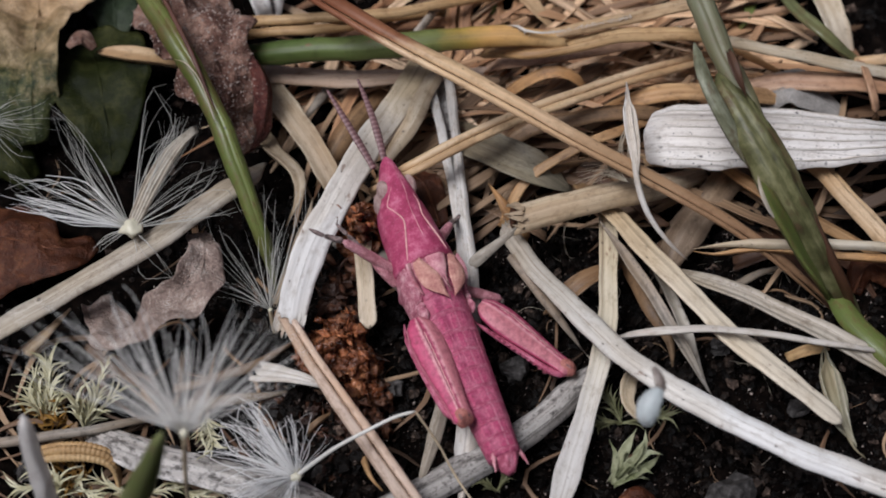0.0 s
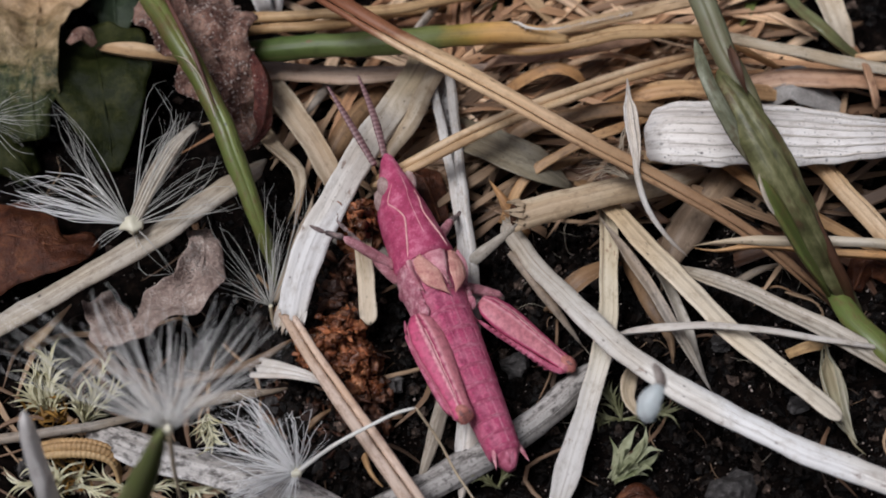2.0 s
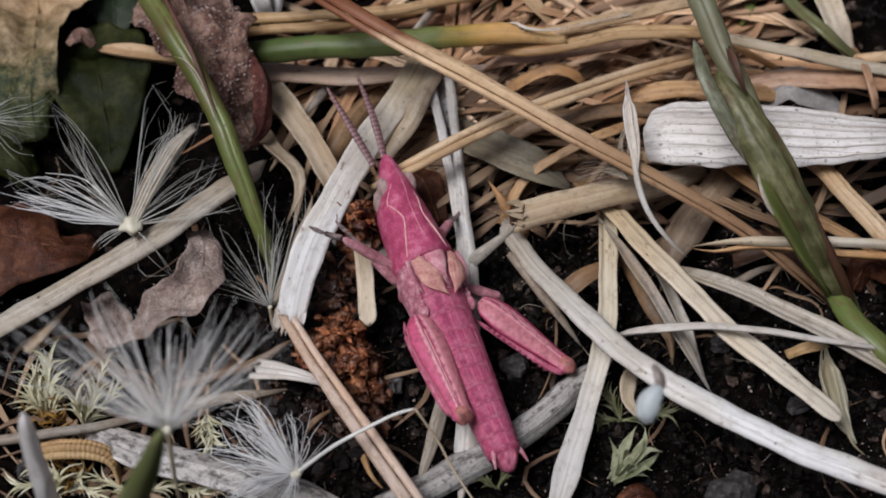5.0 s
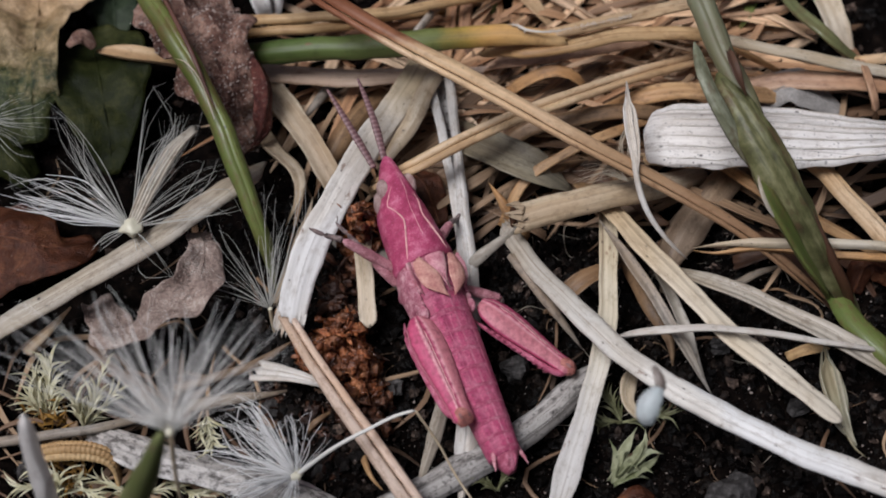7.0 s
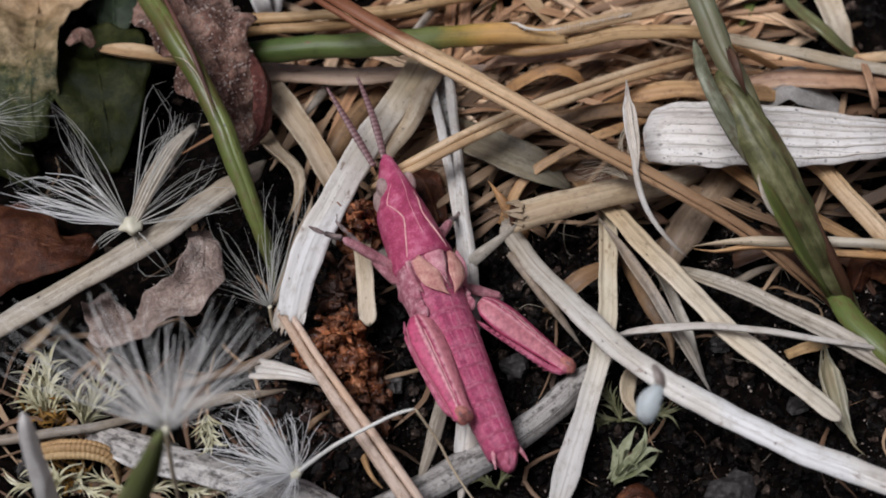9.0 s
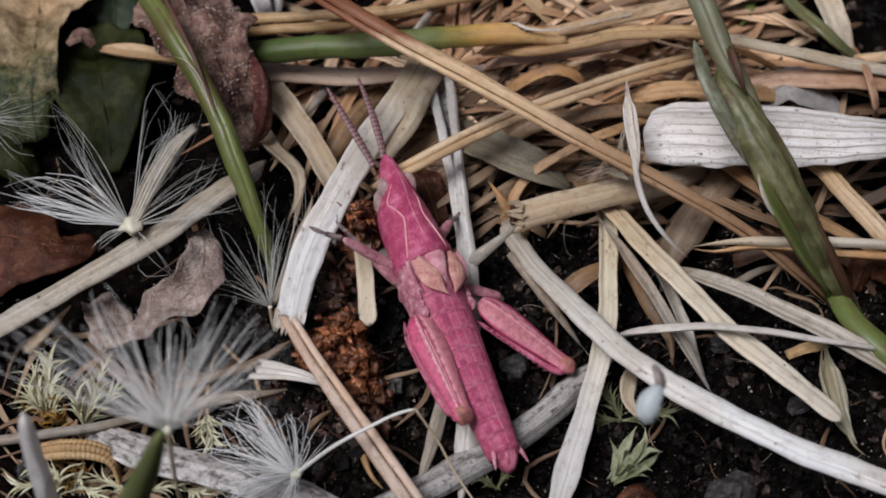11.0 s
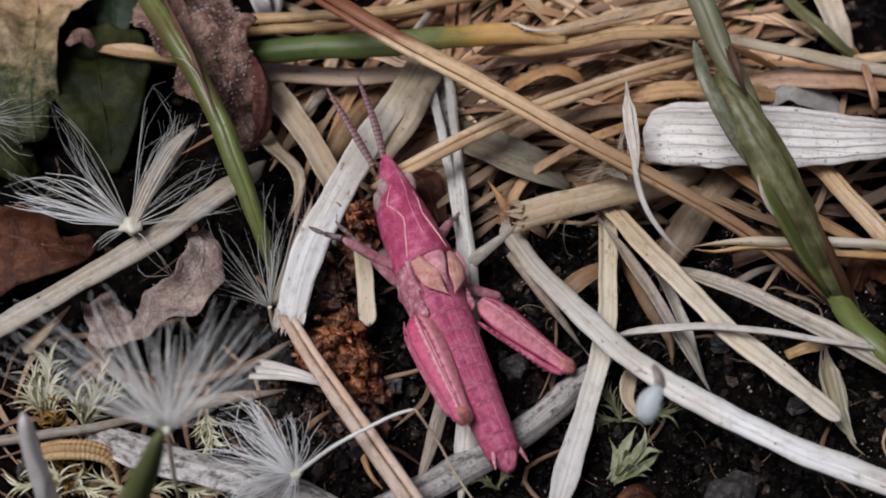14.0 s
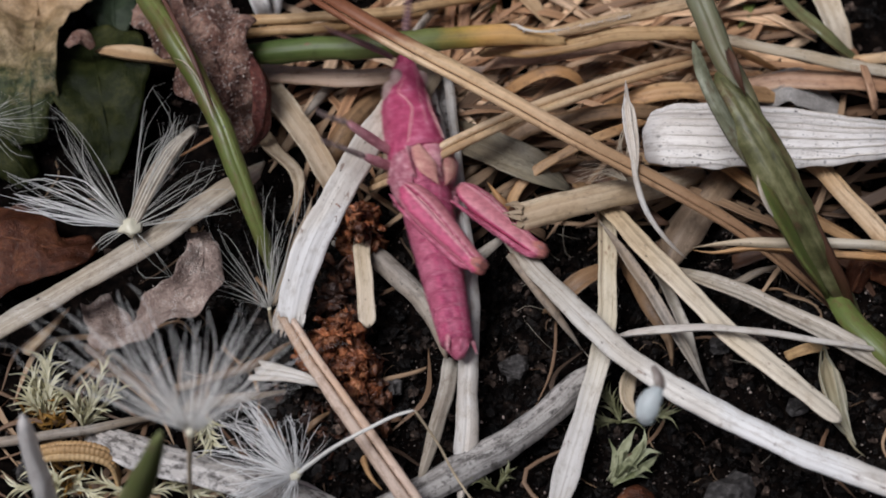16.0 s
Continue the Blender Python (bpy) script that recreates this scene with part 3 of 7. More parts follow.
def strip(pts, w, thick=0.14, curl=0.12, roll=0, ribs=0, rib=0.03, ends=("cut", "point"), wob=0.05, groove=0.0, gpos=0.0, full=0.0, taper=2.5, n=None):
    """A blade or straw along pts. curl: how far the edges bend up (of the width); full: 0 flat to 1 a round stalk; groove: depth of a crease along the middle."""
    COUNT[0] += 1
    rng = random.Random(COUNT[0])
    rough_len = sum(np.linalg.norm(np.subtract(a, b)) for a, b in zip(pts, pts[1:]))
    n = n or int(min(64, max(14, rough_len * 2.2)))
    line, run = spine(pts, n)
    if curl == 0.12:
        curl = rng.choice((0.26, 0.2, -0.16, -0.24))
    roll = np.array(along(roll, n)) + rng.uniform(-14, 14)
    ph = [rng.uniform(0, 6.3) for _ in range(6)]
    t, s, u = axes(line, roll)
    sway = wob * (np.sin(run * 0.9 + ph[0]) + 0.5 * np.sin(run * 2.3 + ph[1]))
    line = line + s * sway[:, None] * 0.6 + u * (wob * 0.7 * np.sin(run * 1.3 + ph[2]))[:, None]
    wid = along(w, n) * (1 + 0.05 * np.sin(run * 1.1 + ph[3]) + 0.03 * np.sin(run * 3.7 + ph[4]))
    for k, how in enumerate(ends):
        d = (run if k == 0 else run[-1] - run) / taper
        if how == "point":
            wid = wid * np.clip(d, 0.04, 1) ** 0.7
        elif how == "round":
            wid = wid * np.sqrt(np.clip(1 - (1 - np.clip(d * 2, 0.02, 1)) ** 2, 0.01, 1))
    m = 6 * ribs if ribs > 4 else 18 if ribs > 2 or groove else 12 if ribs else 8
    q = np.linspace(-1, 1, m + 1)
    lift = np.outer(wid, curl * q ** 2 - groove * np.exp(-((q - gpos) / 0.12) ** 2))
    if ribs:
        lift += rib * np.cos(q * math.pi * ribs) * np.minimum(1, wid / (wid.max() + 1e-9))[:, None]
    dome = np.outer(wid, 0.5 * max(full, 0.12) * np.sqrt(np.clip(1 - q ** 2, 0, 1)))
    half = np.minimum(thick / 2, wid * 0.4)[:, None] * np.sqrt(np.clip(1.05 - q ** 2, 0.05, 1))
    top, low = lift + dome + half, lift - dome - half
    jag = np.zeros((n, m + 1))
    for k, how in enumerate(ends):
        if how == "torn":
            j = np.array([rng.uniform(-0.16, 0.16) for _ in q]) + q * rng.uniform(-0.2, 0.2)
            jag[0 if k == 0 else -1] += j
        elif how == "cut":
            jag[0 if k == 0 else -1] += np.array([rng.uniform(-0.06, 0.06) for _ in q]) + q * rng.uniform(-0.15, 0.15)
    base = line[:, None, :] + s[:, None, :] * (wid[:, None, None] * 0.5 * q[None, :, None]) + t[:, None, :] * jag[:, :, None]
    a = base + u[:, None, :] * top[:, :, None]
    b = (base + u[:, None, :] * low[:, :, None])[:, ::-1]
    verts = np.concatenate([a, b], axis=1).reshape(-1, 3)
    k = 2 * (m + 1)
    faces = ring_faces(n, k, False)
    for i, flip in ((0, 1), ((n - 1) * k, 0)):
        for j in range(m):
            quad = (i + j, i + j + 1, i + k - 2 - j, i + k - 1 - j)
            faces.append(quad if not flip else quad[::-1])
    across = np.outer(wid * 0.5, q)
    uu = np.concatenate([across, across[:, ::-1] + 7.3], axis=1)
    vv = np.repeat(run[:, None], k, axis=1)
    return verts, faces, np.stack([uu.ravel(), vv.ravel()], axis=1)


def blade(name, label, pts, w, mat, category="straw", group="", **kw):
    """A piece of grass: a plain mesh when narrow; a broad one has raised veins as parts."""
    v, f, uv = strip(pts, w, **kw)
    if np.max(w) < 0.7:
        return tagged(solid(name, v, f, mat, uv), label, category, group)
    base = np.array([v[:, 0].mean(), v[:, 1].mean(), v[:, 2].min()])
    h = thing(name, base, label, category, group)
    part("blade", (v - base, f, uv), mat, h)
    edge = uv[:, 1].tolist().count(uv[0, 1])
    rows = (v - base).reshape(-1, edge, 3)
    cols = edge // 2
    for share in (0.22, 0.5, 0.76) if np.max(w) > 1.04 else (0.3, 0.68):
        vein = rows[:, int(round(share * (cols - 1)))]
        part("vein", tube(vein[1:-1:2], [0.005, 0.012, 0.012, 0.005], 5, n=max(10, len(vein)), flat=0.8), mat, h)
    return h


def double(name, label, pts, w, mat, category="straw", group="", split=0.5, **kw):
    """A split straw: two strands that run side by side."""
    line, _ = spine(pts, 4 * len(pts))
    _, s, u = axes(line, 0)
    wid = along(w, len(line))[:, None]
    base = np.array([line[:, 0].mean(), line[:, 1].mean(), line[:, 2].min()])
    h = thing(name, base, label, category, group)
    for middle, share, low in ((split / 2 - 0.5, split, 0.0), (split / 2, 1 - split, 0.05)):
        strand = line + s * wid * middle - u * wid * low - base
        part("strand", strip([tuple(q) for q in strand[::2]], [float(q) * share * 0.97 for q in wid[::2, 0]], full=0.45, curl=0.0, wob=0.015, **kw), mat, h)
    return h


def tube(pts, r, m=8, flat=1.0, roll=0, n=None, ends=True, rings=0.0, pitch=0.4):
    """A round rod along pts with radius r (number or list)."""
    n = n or max(8, int(5 * len(pts)))
    line, run = spine(pts, n)
    t, s, u = axes(line, roll)
    rad = along(r, n)
    if rings:
        rad = rad * (1 + rings * np.sin(run / pitch * 2 * math.pi))
    if ends:
        rad[0] *= 0.45
        rad[-1] *= 0.35
    a = np.linspace(0, 2 * math.pi, m, endpoint=False)
    v = line[:, None, :] + rad[:, None, None] * (s[:, None, :] * np.cos(a)[None, :, None] + u[:, None, :] * (flat * np.sin(a))[None, :, None])
    uv = np.stack([np.tile(np.cos(a) * 0.3, n), np.repeat(run, m)], axis=1)
    return v.reshape(-1, 3), ring_faces(n, m), uv


def joined(shapes):
    """Several shapes as one."""
    vs, fs, us, k = [], [], [], 0
    for sh in shapes:
        vs.append(np.asarray(sh[0], dtype=float))
        fs += [tuple(i + k for i in f) for f in sh[1]]
        us.append(np.asarray(sh[2]) if len(sh) > 2 else np.zeros((len(sh[0]), 2)))
        k += len(sh[0])
    return np.concatenate(vs), fs, np.concatenate(us)


def leaf_shape(rib, left, right, roll=0, cup=0.0, crumple=0.25, thick=0.12, fold=0.0, nx=22, n=34, ragged=0.12, seed=0):
    """A broad leaf along its midrib, with half widths to both sides, cupped, crumpled and ragged at the edge."""
    line, run = spine(rib, n)
    t, s, u = axes(line, roll)
    lw, rw = along(left, n), along(right, n)
    q = np.linspace(-1, 1, nx)
    verts, uv = [], []
    for side in (1, -1):
        for i in range(n):
            for j in range(nx):
                x = q[j]
                w = lw[i] if x < 0 else rw[i]
                edge = 1 + ragged * noise.noise((run[i] * 0.9 + seed * 9.1, math.copysign(3, x), seed)) * abs(x)
                p = line[i] + s[i] * (x * w * edge)
                h = cup * x * x * w + fold * abs(x) * w
                h += crumple * noise.noise((p[0] * 0.45 + seed * 7, p[1] * 0.45, 1.7)) + crumple * 0.4 * noise.noise((p[0] * 1.3, p[1] * 1.3 + seed * 5, 4.2))
                h += side * thick * 0.5 * math.sqrt(max(0.05, 1 - x ** 8)) + 0.05 * math.exp(-(x / 0.05) ** 2)
                verts.append(p + u[i] * h)
                uv.append((x * w, run[i]))
    k = n * nx
    faces = []
    for i in range(n - 1):
        for j in range(nx - 1):
            a, b, c, d = i * nx + j, i * nx + j + 1, (i + 1) * nx + j + 1, (i + 1) * nx + j
            faces += [(a, b, c, d), (k + d, k + c, k + b, k + a)]
    rim = [i * nx for i in range(n)] + [(n - 1) * nx + j for j in range(1, nx)] + [i * nx + nx - 1 for i in range(n - 2, -1, -1)] + [j for j in range(nx - 2, 0, -1)]
    for a, b in zip(rim, rim[1:] + rim[:1]):
        faces.append((a, b, k + b, k + a))
    return verts, faces, uv


def leaf(name, label, mat, rib, left, right, rib_size=1.0, **kw):
    """A broad leaf: its blade, and the midrib as a part."""
    v, f, _ = leaf_shape(rib, left, right, **kw)
    base = np.array([*np.mean(v, axis=0)[:2], np.min(v, axis=0)[2]])
    h = thing(name, base, label, "leaf")
    part("leaf_blade", (np.array(v) - base, f), mat, h)
    n, nx = kw.get("n", 34), kw.get("nx", 22)
    mid = (np.array(v).reshape(2, n, nx, 3)[0, :, nx // 2 - 1] + np.array(v).reshape(2, n, nx, 3)[0, :, nx // 2]) / 2 - base
    part("midrib", tube(mid[::3], [0.08 * rib_size, 0.07 * rib_size, 0.05 * rib_size, 0.03 * rib_size], 6, n=30, flat=0.5), mat, h)
    return h


def sanded(ob, count, seed, sizes=(0.025, 0.075)):
    """Grains of sand stuck to the upper side of a leaf."""
    rng = random.Random(seed)
    skin = [c for c in ob.children if c.name.startswith("leaf_blade")][0].data
    top = len(skin.vertices) // 2
    shapes = []
    for _ in range(count):
        p = np.array(skin.vertices[rng.randrange(top)].co) / MM + (rng.uniform(-0.08, 0.08), rng.uniform(-0.08, 0.08), 0.0)
        shapes.append(ball(sizes[0] + (sizes[1] - sizes[0]) * rng.random() ** 2.5, 5, 4, p, (rng.uniform(0.7, 1.3), 1, 0.8), 0.6, rng.random() * 20))
    tagged(part("sand", joined(shapes)[:2], SAND, ob, "pale grains of sand"), kind="stuff")


def ball(r, m=8, rings=6, at=(0, 0, 0), stretch=(1, 1, 1), rough=0.0, seed=0):
    v = [(0, 0, -1)]
    for i in range(1, rings):
        a = -math.pi / 2 + math.pi * i / rings
        v += [(math.cos(a) * math.cos(b), math.cos(a) * math.sin(b), math.sin(a)) for b in np.linspace(0, 2 * math.pi, m, endpoint=False)]
    v.append((0, 0, 1))
    v = np.array(v)
    if rough:
        v = v * np.array([1 + rough * noise.noise((p[0] * 1.4 + seed * 3.3, p[1] * 1.4, p[2] * 1.4 + seed)) for p in v])[:, None]
    v = v * r * np.array(stretch) + np.array(at)
    f = [(0, 1 + (j + 1) % m, 1 + j) for j in range(m)]
    for i in range(rings - 2):
        for j in range(m):
            a, b = 1 + i * m + j, 1 + i * m + (j + 1) % m
            f.append((a, b, b + m, a + m))
    k = 1 + (rings - 2) * m
    f += [(k + j, k + (j + 1) % m, len(v) - 1) for j in range(m)]
    return v, f


def hairs(specs, r=0.022, seed=1, start=0.12, steps=9):
    """Silky hairs from the origin: (end point, how many, spread of the ends, bend)."""
    rng = random.Random(seed)
    shapes = []
    for end, count, spread, bend in specs:
        for _ in range(count):
            e = np.array(end, dtype=float) + np.array([rng.gauss(0, spread), rng.gauss(0, spread), rng.gauss(0, spread * 0.7)])
            e = e * rng.uniform(0.8, 1.06)
            thin = 0.55 + 1.2 * rng.random() ** 2
            side = np.array([rng.gauss(0, 1), rng.gauss(0, 1), rng.gauss(0, 1)]) * bend * np.linalg.norm(e) * 0.12
            sag = np.array([0, 0, rng.uniform(0.2, 1.0) * bend * 0.1 * np.linalg.norm(e)])
            o = e / np.linalg.norm(e) * start * rng.uniform(0.2, 1)
            shapes.append(tube([o, e * 0.4 + side * 0.7 + sag, e * 0.75 + side * rng.uniform(0.5, 1.4) + sag, e], [r * 1.15 * thin, r * thin, r * 0.8 * thin, r * 0.4 * thin], 4, n=steps, ends=False))
    return joined(shapes)


def at_base(shape, base):
    """A shape moved into the space of a thing that stands at base."""
    return np.asarray(shape[0], dtype=float) - np.array(base), shape[1], shape[2]


# ---- the ground ----
def steps(near, fine, far):
    """Coordinates that are close together near the middle and widen to the horizon."""
    inner = list(np.arange(-near, near + fine / 2, fine))
    outer, d, x = [], fine, near
    while x < far:
        d *= 1.45
        x += d
        outer.append(x)
    return np.array([-v for v in reversed(outer)] + inner + outer)


def soil_height(x, y):
    fade = 1 / (1 + (max(abs(x), abs(y)) / 60) ** 4)
    h = 0.75 * noise.noise((x * 0.16, y * 0.16, 0.3)) + 0.5 * noise.noise((x * 0.5, y * 0.5, 5.3)) + 0.5 * noise.noise((x * 1.2, y * 1.2, 2.3))
    return (h + 0.22 * noise.noise((x * 2.8, y * 2.8, 8.3))) * fade - 0.2


gx, gy = steps(27, 0.36, 60000), steps(24, 0.36, 60000)
verts = [(x, y, soil_height(x, y)) for y in gy for x in gx]
nx = len(gx)
faces = [(j * nx + i, j * nx + i + 1, (j + 1) * nx + i + 1, (j + 1) * nx + i) for j in range(len(gy) - 1) for i in range(nx - 1)]
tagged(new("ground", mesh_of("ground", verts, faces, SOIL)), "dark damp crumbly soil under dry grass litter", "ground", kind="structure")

# loose crumbs of soil and sand
rng = random.Random(5)
kinds = [ball(1.0, 6, 5, (0, 0, 0), (1, 1, 0.8), 1.1, k) for k in range(8)]
vs, fs, k = [], [], 0
for i in range(21000):
    x, y = (rng.uniform(-24, 24), rng.uniform(-15, 19)) if i % 3 == 0 else (rng.uniform(-9, 22), rng.uniform(-13, 3))
    r = 0.04 + 0.28 * rng.random() ** 6
    v, f = kinds[i % 8]
    a = rng.uniform(0, 6.3)
    c, s = math.cos(a) * r, math.sin(a) * r
    tilt = rng.uniform(0.6, 1.2)
    vs.append(np.stack([v[:, 0] * c - v[:, 1] * s * tilt + x, v[:, 0] * s + v[:, 1] * c * tilt + y, v[:, 2] * r + soil_height(x, y) + r * 0.35], axis=1))
    fs += [tuple(q + k for q in w) for w in f]
    k += len(v)
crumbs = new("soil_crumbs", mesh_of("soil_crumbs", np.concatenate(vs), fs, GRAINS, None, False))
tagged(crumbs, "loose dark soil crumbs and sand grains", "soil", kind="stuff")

# bright grains of sand among them
vs, fs, k = [], [], 0
for i in range(2400):
    x, y = (rng.uniform(-24, 24), rng.uniform(-15, 6)) if i % 4 == 0 else (rng.uniform(-9, 22), rng.uniform(-13, 2))
    r = 0.014 + 0.05 * rng.random() ** 4
    v, f = kinds[i % 8]
    vs.append(v * r + (x, y, soil_height(x, y) + rng.uniform(0.03, 0.22)))
    fs += [tuple(q + k for q in w) for w in f]
    k += len(v)
tagged(new("sand_grains", mesh_of("sand_grains", np.concatenate(vs), fs, SAND, None, False)), "fine pale grains of sand on dark soil", "sand", kind="stuff")

# short bits of dead grass that lie low between the blades
vs, back = [], []
rng = random.Random(11)
for i in range(430):
    if i < 230:
        x, y = rng.uniform(1, 20), rng.uniform(1.5, 13.5)
        z, ang = rng.uniform(0.2, 1.5), rng.gauss(0.25, 0.55)
    elif i < 315:
        x, y = rng.uniform(-7, 5), rng.uniform(4.5, 14)
        z, ang = rng.uniform(0.2, 1.2), rng.gauss(0.5, 0.8)
    elif i < 385:
        x, y = rng.uniform(-18, -4), rng.uniform(-13.5, -6)
        z, ang = rng.uniform(0.2, 0.5), rng.uniform(0, 3.1)
    else:
        x, y = rng.uniform(-22, 22), rng.uniform(-13, 3)
        z, ang = rng.uniform(0.1, 0.4), rng.uniform(0, 3.1)
    ln, bow = rng.uniform(2.0, 6.5) * (1 if i < 315 else 0.4), rng.gauss(0, 0.7)
    d = np.array([math.cos(ang), math.sin(ang), 0])
    e = np.array([-d[1], d[0], 0])
    mid = np.array([x, y, z])
    pts = [mid - d * ln + (0, 0, -z * 0.8), mid + e * bow, mid + d * ln + (0, 0, rng.uniform(-0.8, 0.3) * z)]
    if x > 15 and y > 8 or 1.5 < x < 10 and -6 < y < 1.5 and i >= 315:
        continue
    (back if y > 6.5 and i < 315 else vs).append(strip(pts, rng.uniform(0.2, 0.6) if i < 315 else rng.uniform(0.08, 0.32), thick=0.08, curl=rng.uniform(0, 0.3), roll=rng.uniform(-30, 30), ends=("point", rng.choice(("cut", "torn", "point"))), n=12))
for shapes, mat, label in ((vs, SHADEDLITTER, "matted bits of dead grass on the soil, toned down for shade"), (back, BACKLITTER, "matted bits of pale tan dead grass")):
    v, f, uv = joined(shapes)
    tagged(new("grass_litter", mesh_of("grass_litter", v, f, mat, uv)), label, "litter", kind="stuff")

# thin rootlets on the soil
rng = random.Random(17)
shapes = []
for i in range(80):
    x, y, a = rng.uniform(-20, 21), rng.uniform(-13, 4), rng.uniform(0, 6.3)
    ln = rng.uniform(0.5, 2.2)
    line = [(x + ln * q * math.cos(a + q * 0.8), y + ln * q * math.sin(a + q * 0.8), soil_height(x + ln * q * math.cos(a + q * 0.8), y + ln * q * math.sin(a + q * 0.8)) + 0.12 + 0.1 * math.sin(q * 3)) for q in (0, 0.35, 0.7, 1.0)]
    shapes.append(tube(line, [rng.uniform(0.012, 0.03)] * 3, 5, n=9))
v, f, uv = joined(shapes)
tagged(new("rootlets", mesh_of("rootlets", v, f, SHADEDLITTER, uv)), "fine brown rootlets and plant fibres on soil", "roots", kind="stuff")

# fine pale threads on the soil
shapes = []
for i in range(34):
    x, y, a = rng.uniform(4, 18), rng.uniform(-10, 1.5), rng.uniform(0, 6.3)
    ln, turn = rng.uniform(0.8, 2.6), rng.uniform(-1.6, 1.6)
    line = [(x + ln * q * math.cos(a + q * turn), y + ln * q * math.sin(a + q * turn), soil_height(x + ln * q * math.cos(a + q * turn), y + ln * q * math.sin(a + q * turn)) + 0.3 + 0.15 * math.sin(q * 5 + i)) for q in (0, 0.25, 0.5, 0.75, 1.0)]
    shapes.append(tube(line, [rng.uniform(0.009, 0.02)] * 3, 4, n=14))
v, f, uv = joined(shapes)
tagged(new("plant_fibre", mesh_of("plant_fibre", v, f, PAPER, uv)), "fine pale plant threads on dark soil", "fibre", kind="stuff")

# ---- leaves at the back ----
leaf("withered_leaf", "broad withered leaf, brown fading to olive green", OLIVE, [(-19.24, 14.21, 2.50), (-18.71, 9.95, 3.40), (-18.43, 7.40, 3.40), (-18.45, 6.00, 2.80), (-18.30, 4.90, 1.40)],
     [3.2, 2.6, 1.25, 1.15, 0.5], [3.6, 3.4, 3.2, 2.6, 0.9], cup=0.10, crumple=0.9, seed=1, ragged=0.3, thick=0.16, n=48, nx=34)
leaf("shrivelled_scrap", "small reddish brown shrivelled leaf scrap", UMBER, [(-17.00, 8.55, 3.60), (-16.55, 8.95, 3.90), (-16.15, 8.97, 3.90), (-15.75, 8.70, 3.30)],
     [0.15, 0.4, 0.45, 0.2], [0.15, 0.4, 0.4, 0.2], rib_size=0.4, cup=-0.4, crumple=0.3, seed=12, n=20, nx=12)
leaf("green_leaf", "dark green broad leaf, coloured darker still for its shade", SHADEDGREEN, [(-16.86, 10.96, 1.60), (-15.94, 8.61, 2.20), (-15.40, 6.65, 2.20), (-15.10, 5.03, 1.40), (-14.96, 3.77, 0.30)],
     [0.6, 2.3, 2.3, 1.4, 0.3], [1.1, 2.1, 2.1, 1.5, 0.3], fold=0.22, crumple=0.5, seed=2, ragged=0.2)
leaf("green_leaf", "dull blue-green leaf behind the dark one", BLUEGREEN, [(-16.02, 15.57, 1.00), (-15.76, 13.40, 1.60), (-15.57, 11.81, 1.60), (-15.51, 10.90, 0.80)],
     [1.1, 1.2, 1.1, 0.4], [1.1, 1.2, 1.1, 0.4], fold=0.2, crumple=0.4, seed=13)
leaf("green_leaf", "dark green leaf curled over soil", SHADEDGREEN, [(-18.62, 3.33, 0.40), (-19.54, 4.19, 1.40), (-21.81, 5.71, 1.50)],
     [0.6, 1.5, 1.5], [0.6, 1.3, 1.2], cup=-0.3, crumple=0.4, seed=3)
dead = leaf("dead_leaf", "crumpled dark brown dead leaf dusted with sand", UMBER, [(-12.64, 13.94, 3.00), (-11.62, 9.78, 4.20), (-10.26, 7.17, 4.20), (-8.95, 5.11, 3.40), (-8.29, 3.90, 1.80)],
     [1.4, 2.2, 2.3, 1.5, 0.4], [2.0, 2.3, 2.0, 1.5, 0.6], cup=0.14, fold=-0.2, crumple=1.5, ragged=0.6, thick=0.2, seed=4, n=70, nx=46)
sanded(dead, 1500, 81)
dead_at = [v / MM for v in dead.location]
rim_line = strip([(-8.95, 8.30, 4.20), (-8.20, 6.60, 4.20), (-7.88, 5.20, 3.70), (-8.00, 4.42, 2.90), (-8.55, 4.00, 1.80)], [0.2, 0.6, 0.95, 0.9, 0.5], full=0.15, curl=-0.3, roll=[20, 30, 35, 30, 20], wob=0.15, ends=("point", "point"), taper=1.4, ribs=2, rib=0.06, n=40)
part("curled_rim", (np.asarray(rim_line[0]) - np.array(dead_at), rim_line[1]), MAROON, dead, "dark red curled rim")
leaf("red_leaf", "dark reddish brown dead leaf lying on soil", RUST, [(-21.61, -0.18, 0.80), (-18.56, -0.81, 1.80), (-16.39, -0.97, 1.60), (-15.23, -0.05, 0.60)],
     [2.0, 2.4, 1.9, 0.5], [2.0, 2.6, 1.5, 0.4], cup=-0.15, crumple=0.7, seed=5)
curled = leaf("curled_leaf", "thin crumpled pinkish grey dead leaf standing on edge", MAUVE, [(-10.40, -0.93, 2.80), (-10.04, -2.68, 3.00), (-10.60, -4.06, 2.80), (-12.16, -4.99, 2.40), (-13.40, -5.08, 1.90), (-14.90, -3.54, 0.80)],
     [0.5, 0.85, 1.1, 1.15, 1.1, 0.5], [0.4, 0.85, 1.0, 1.1, 0.9, 0.6], roll=[20, 20, 10, -5, -15, -30], cup=0.25, rib_size=0.25, crumple=1.0, ragged=0.6, seed=6, thick=0.1, n=56, nx=30)
sanded(curled, 500, 82, (0.018, 0.045))
leaf("dark_leaf", "dark brown scrap of leaf under the grasshopper", RUST, [(-2.02, 3.88, 0.60), (-0.85, 2.54, 1.20), (-0.10, 0.90, 0.50)],
     [0.5, 0.9, 0.4], [0.4, 0.8, 0.4], crumple=0.4, seed=7)
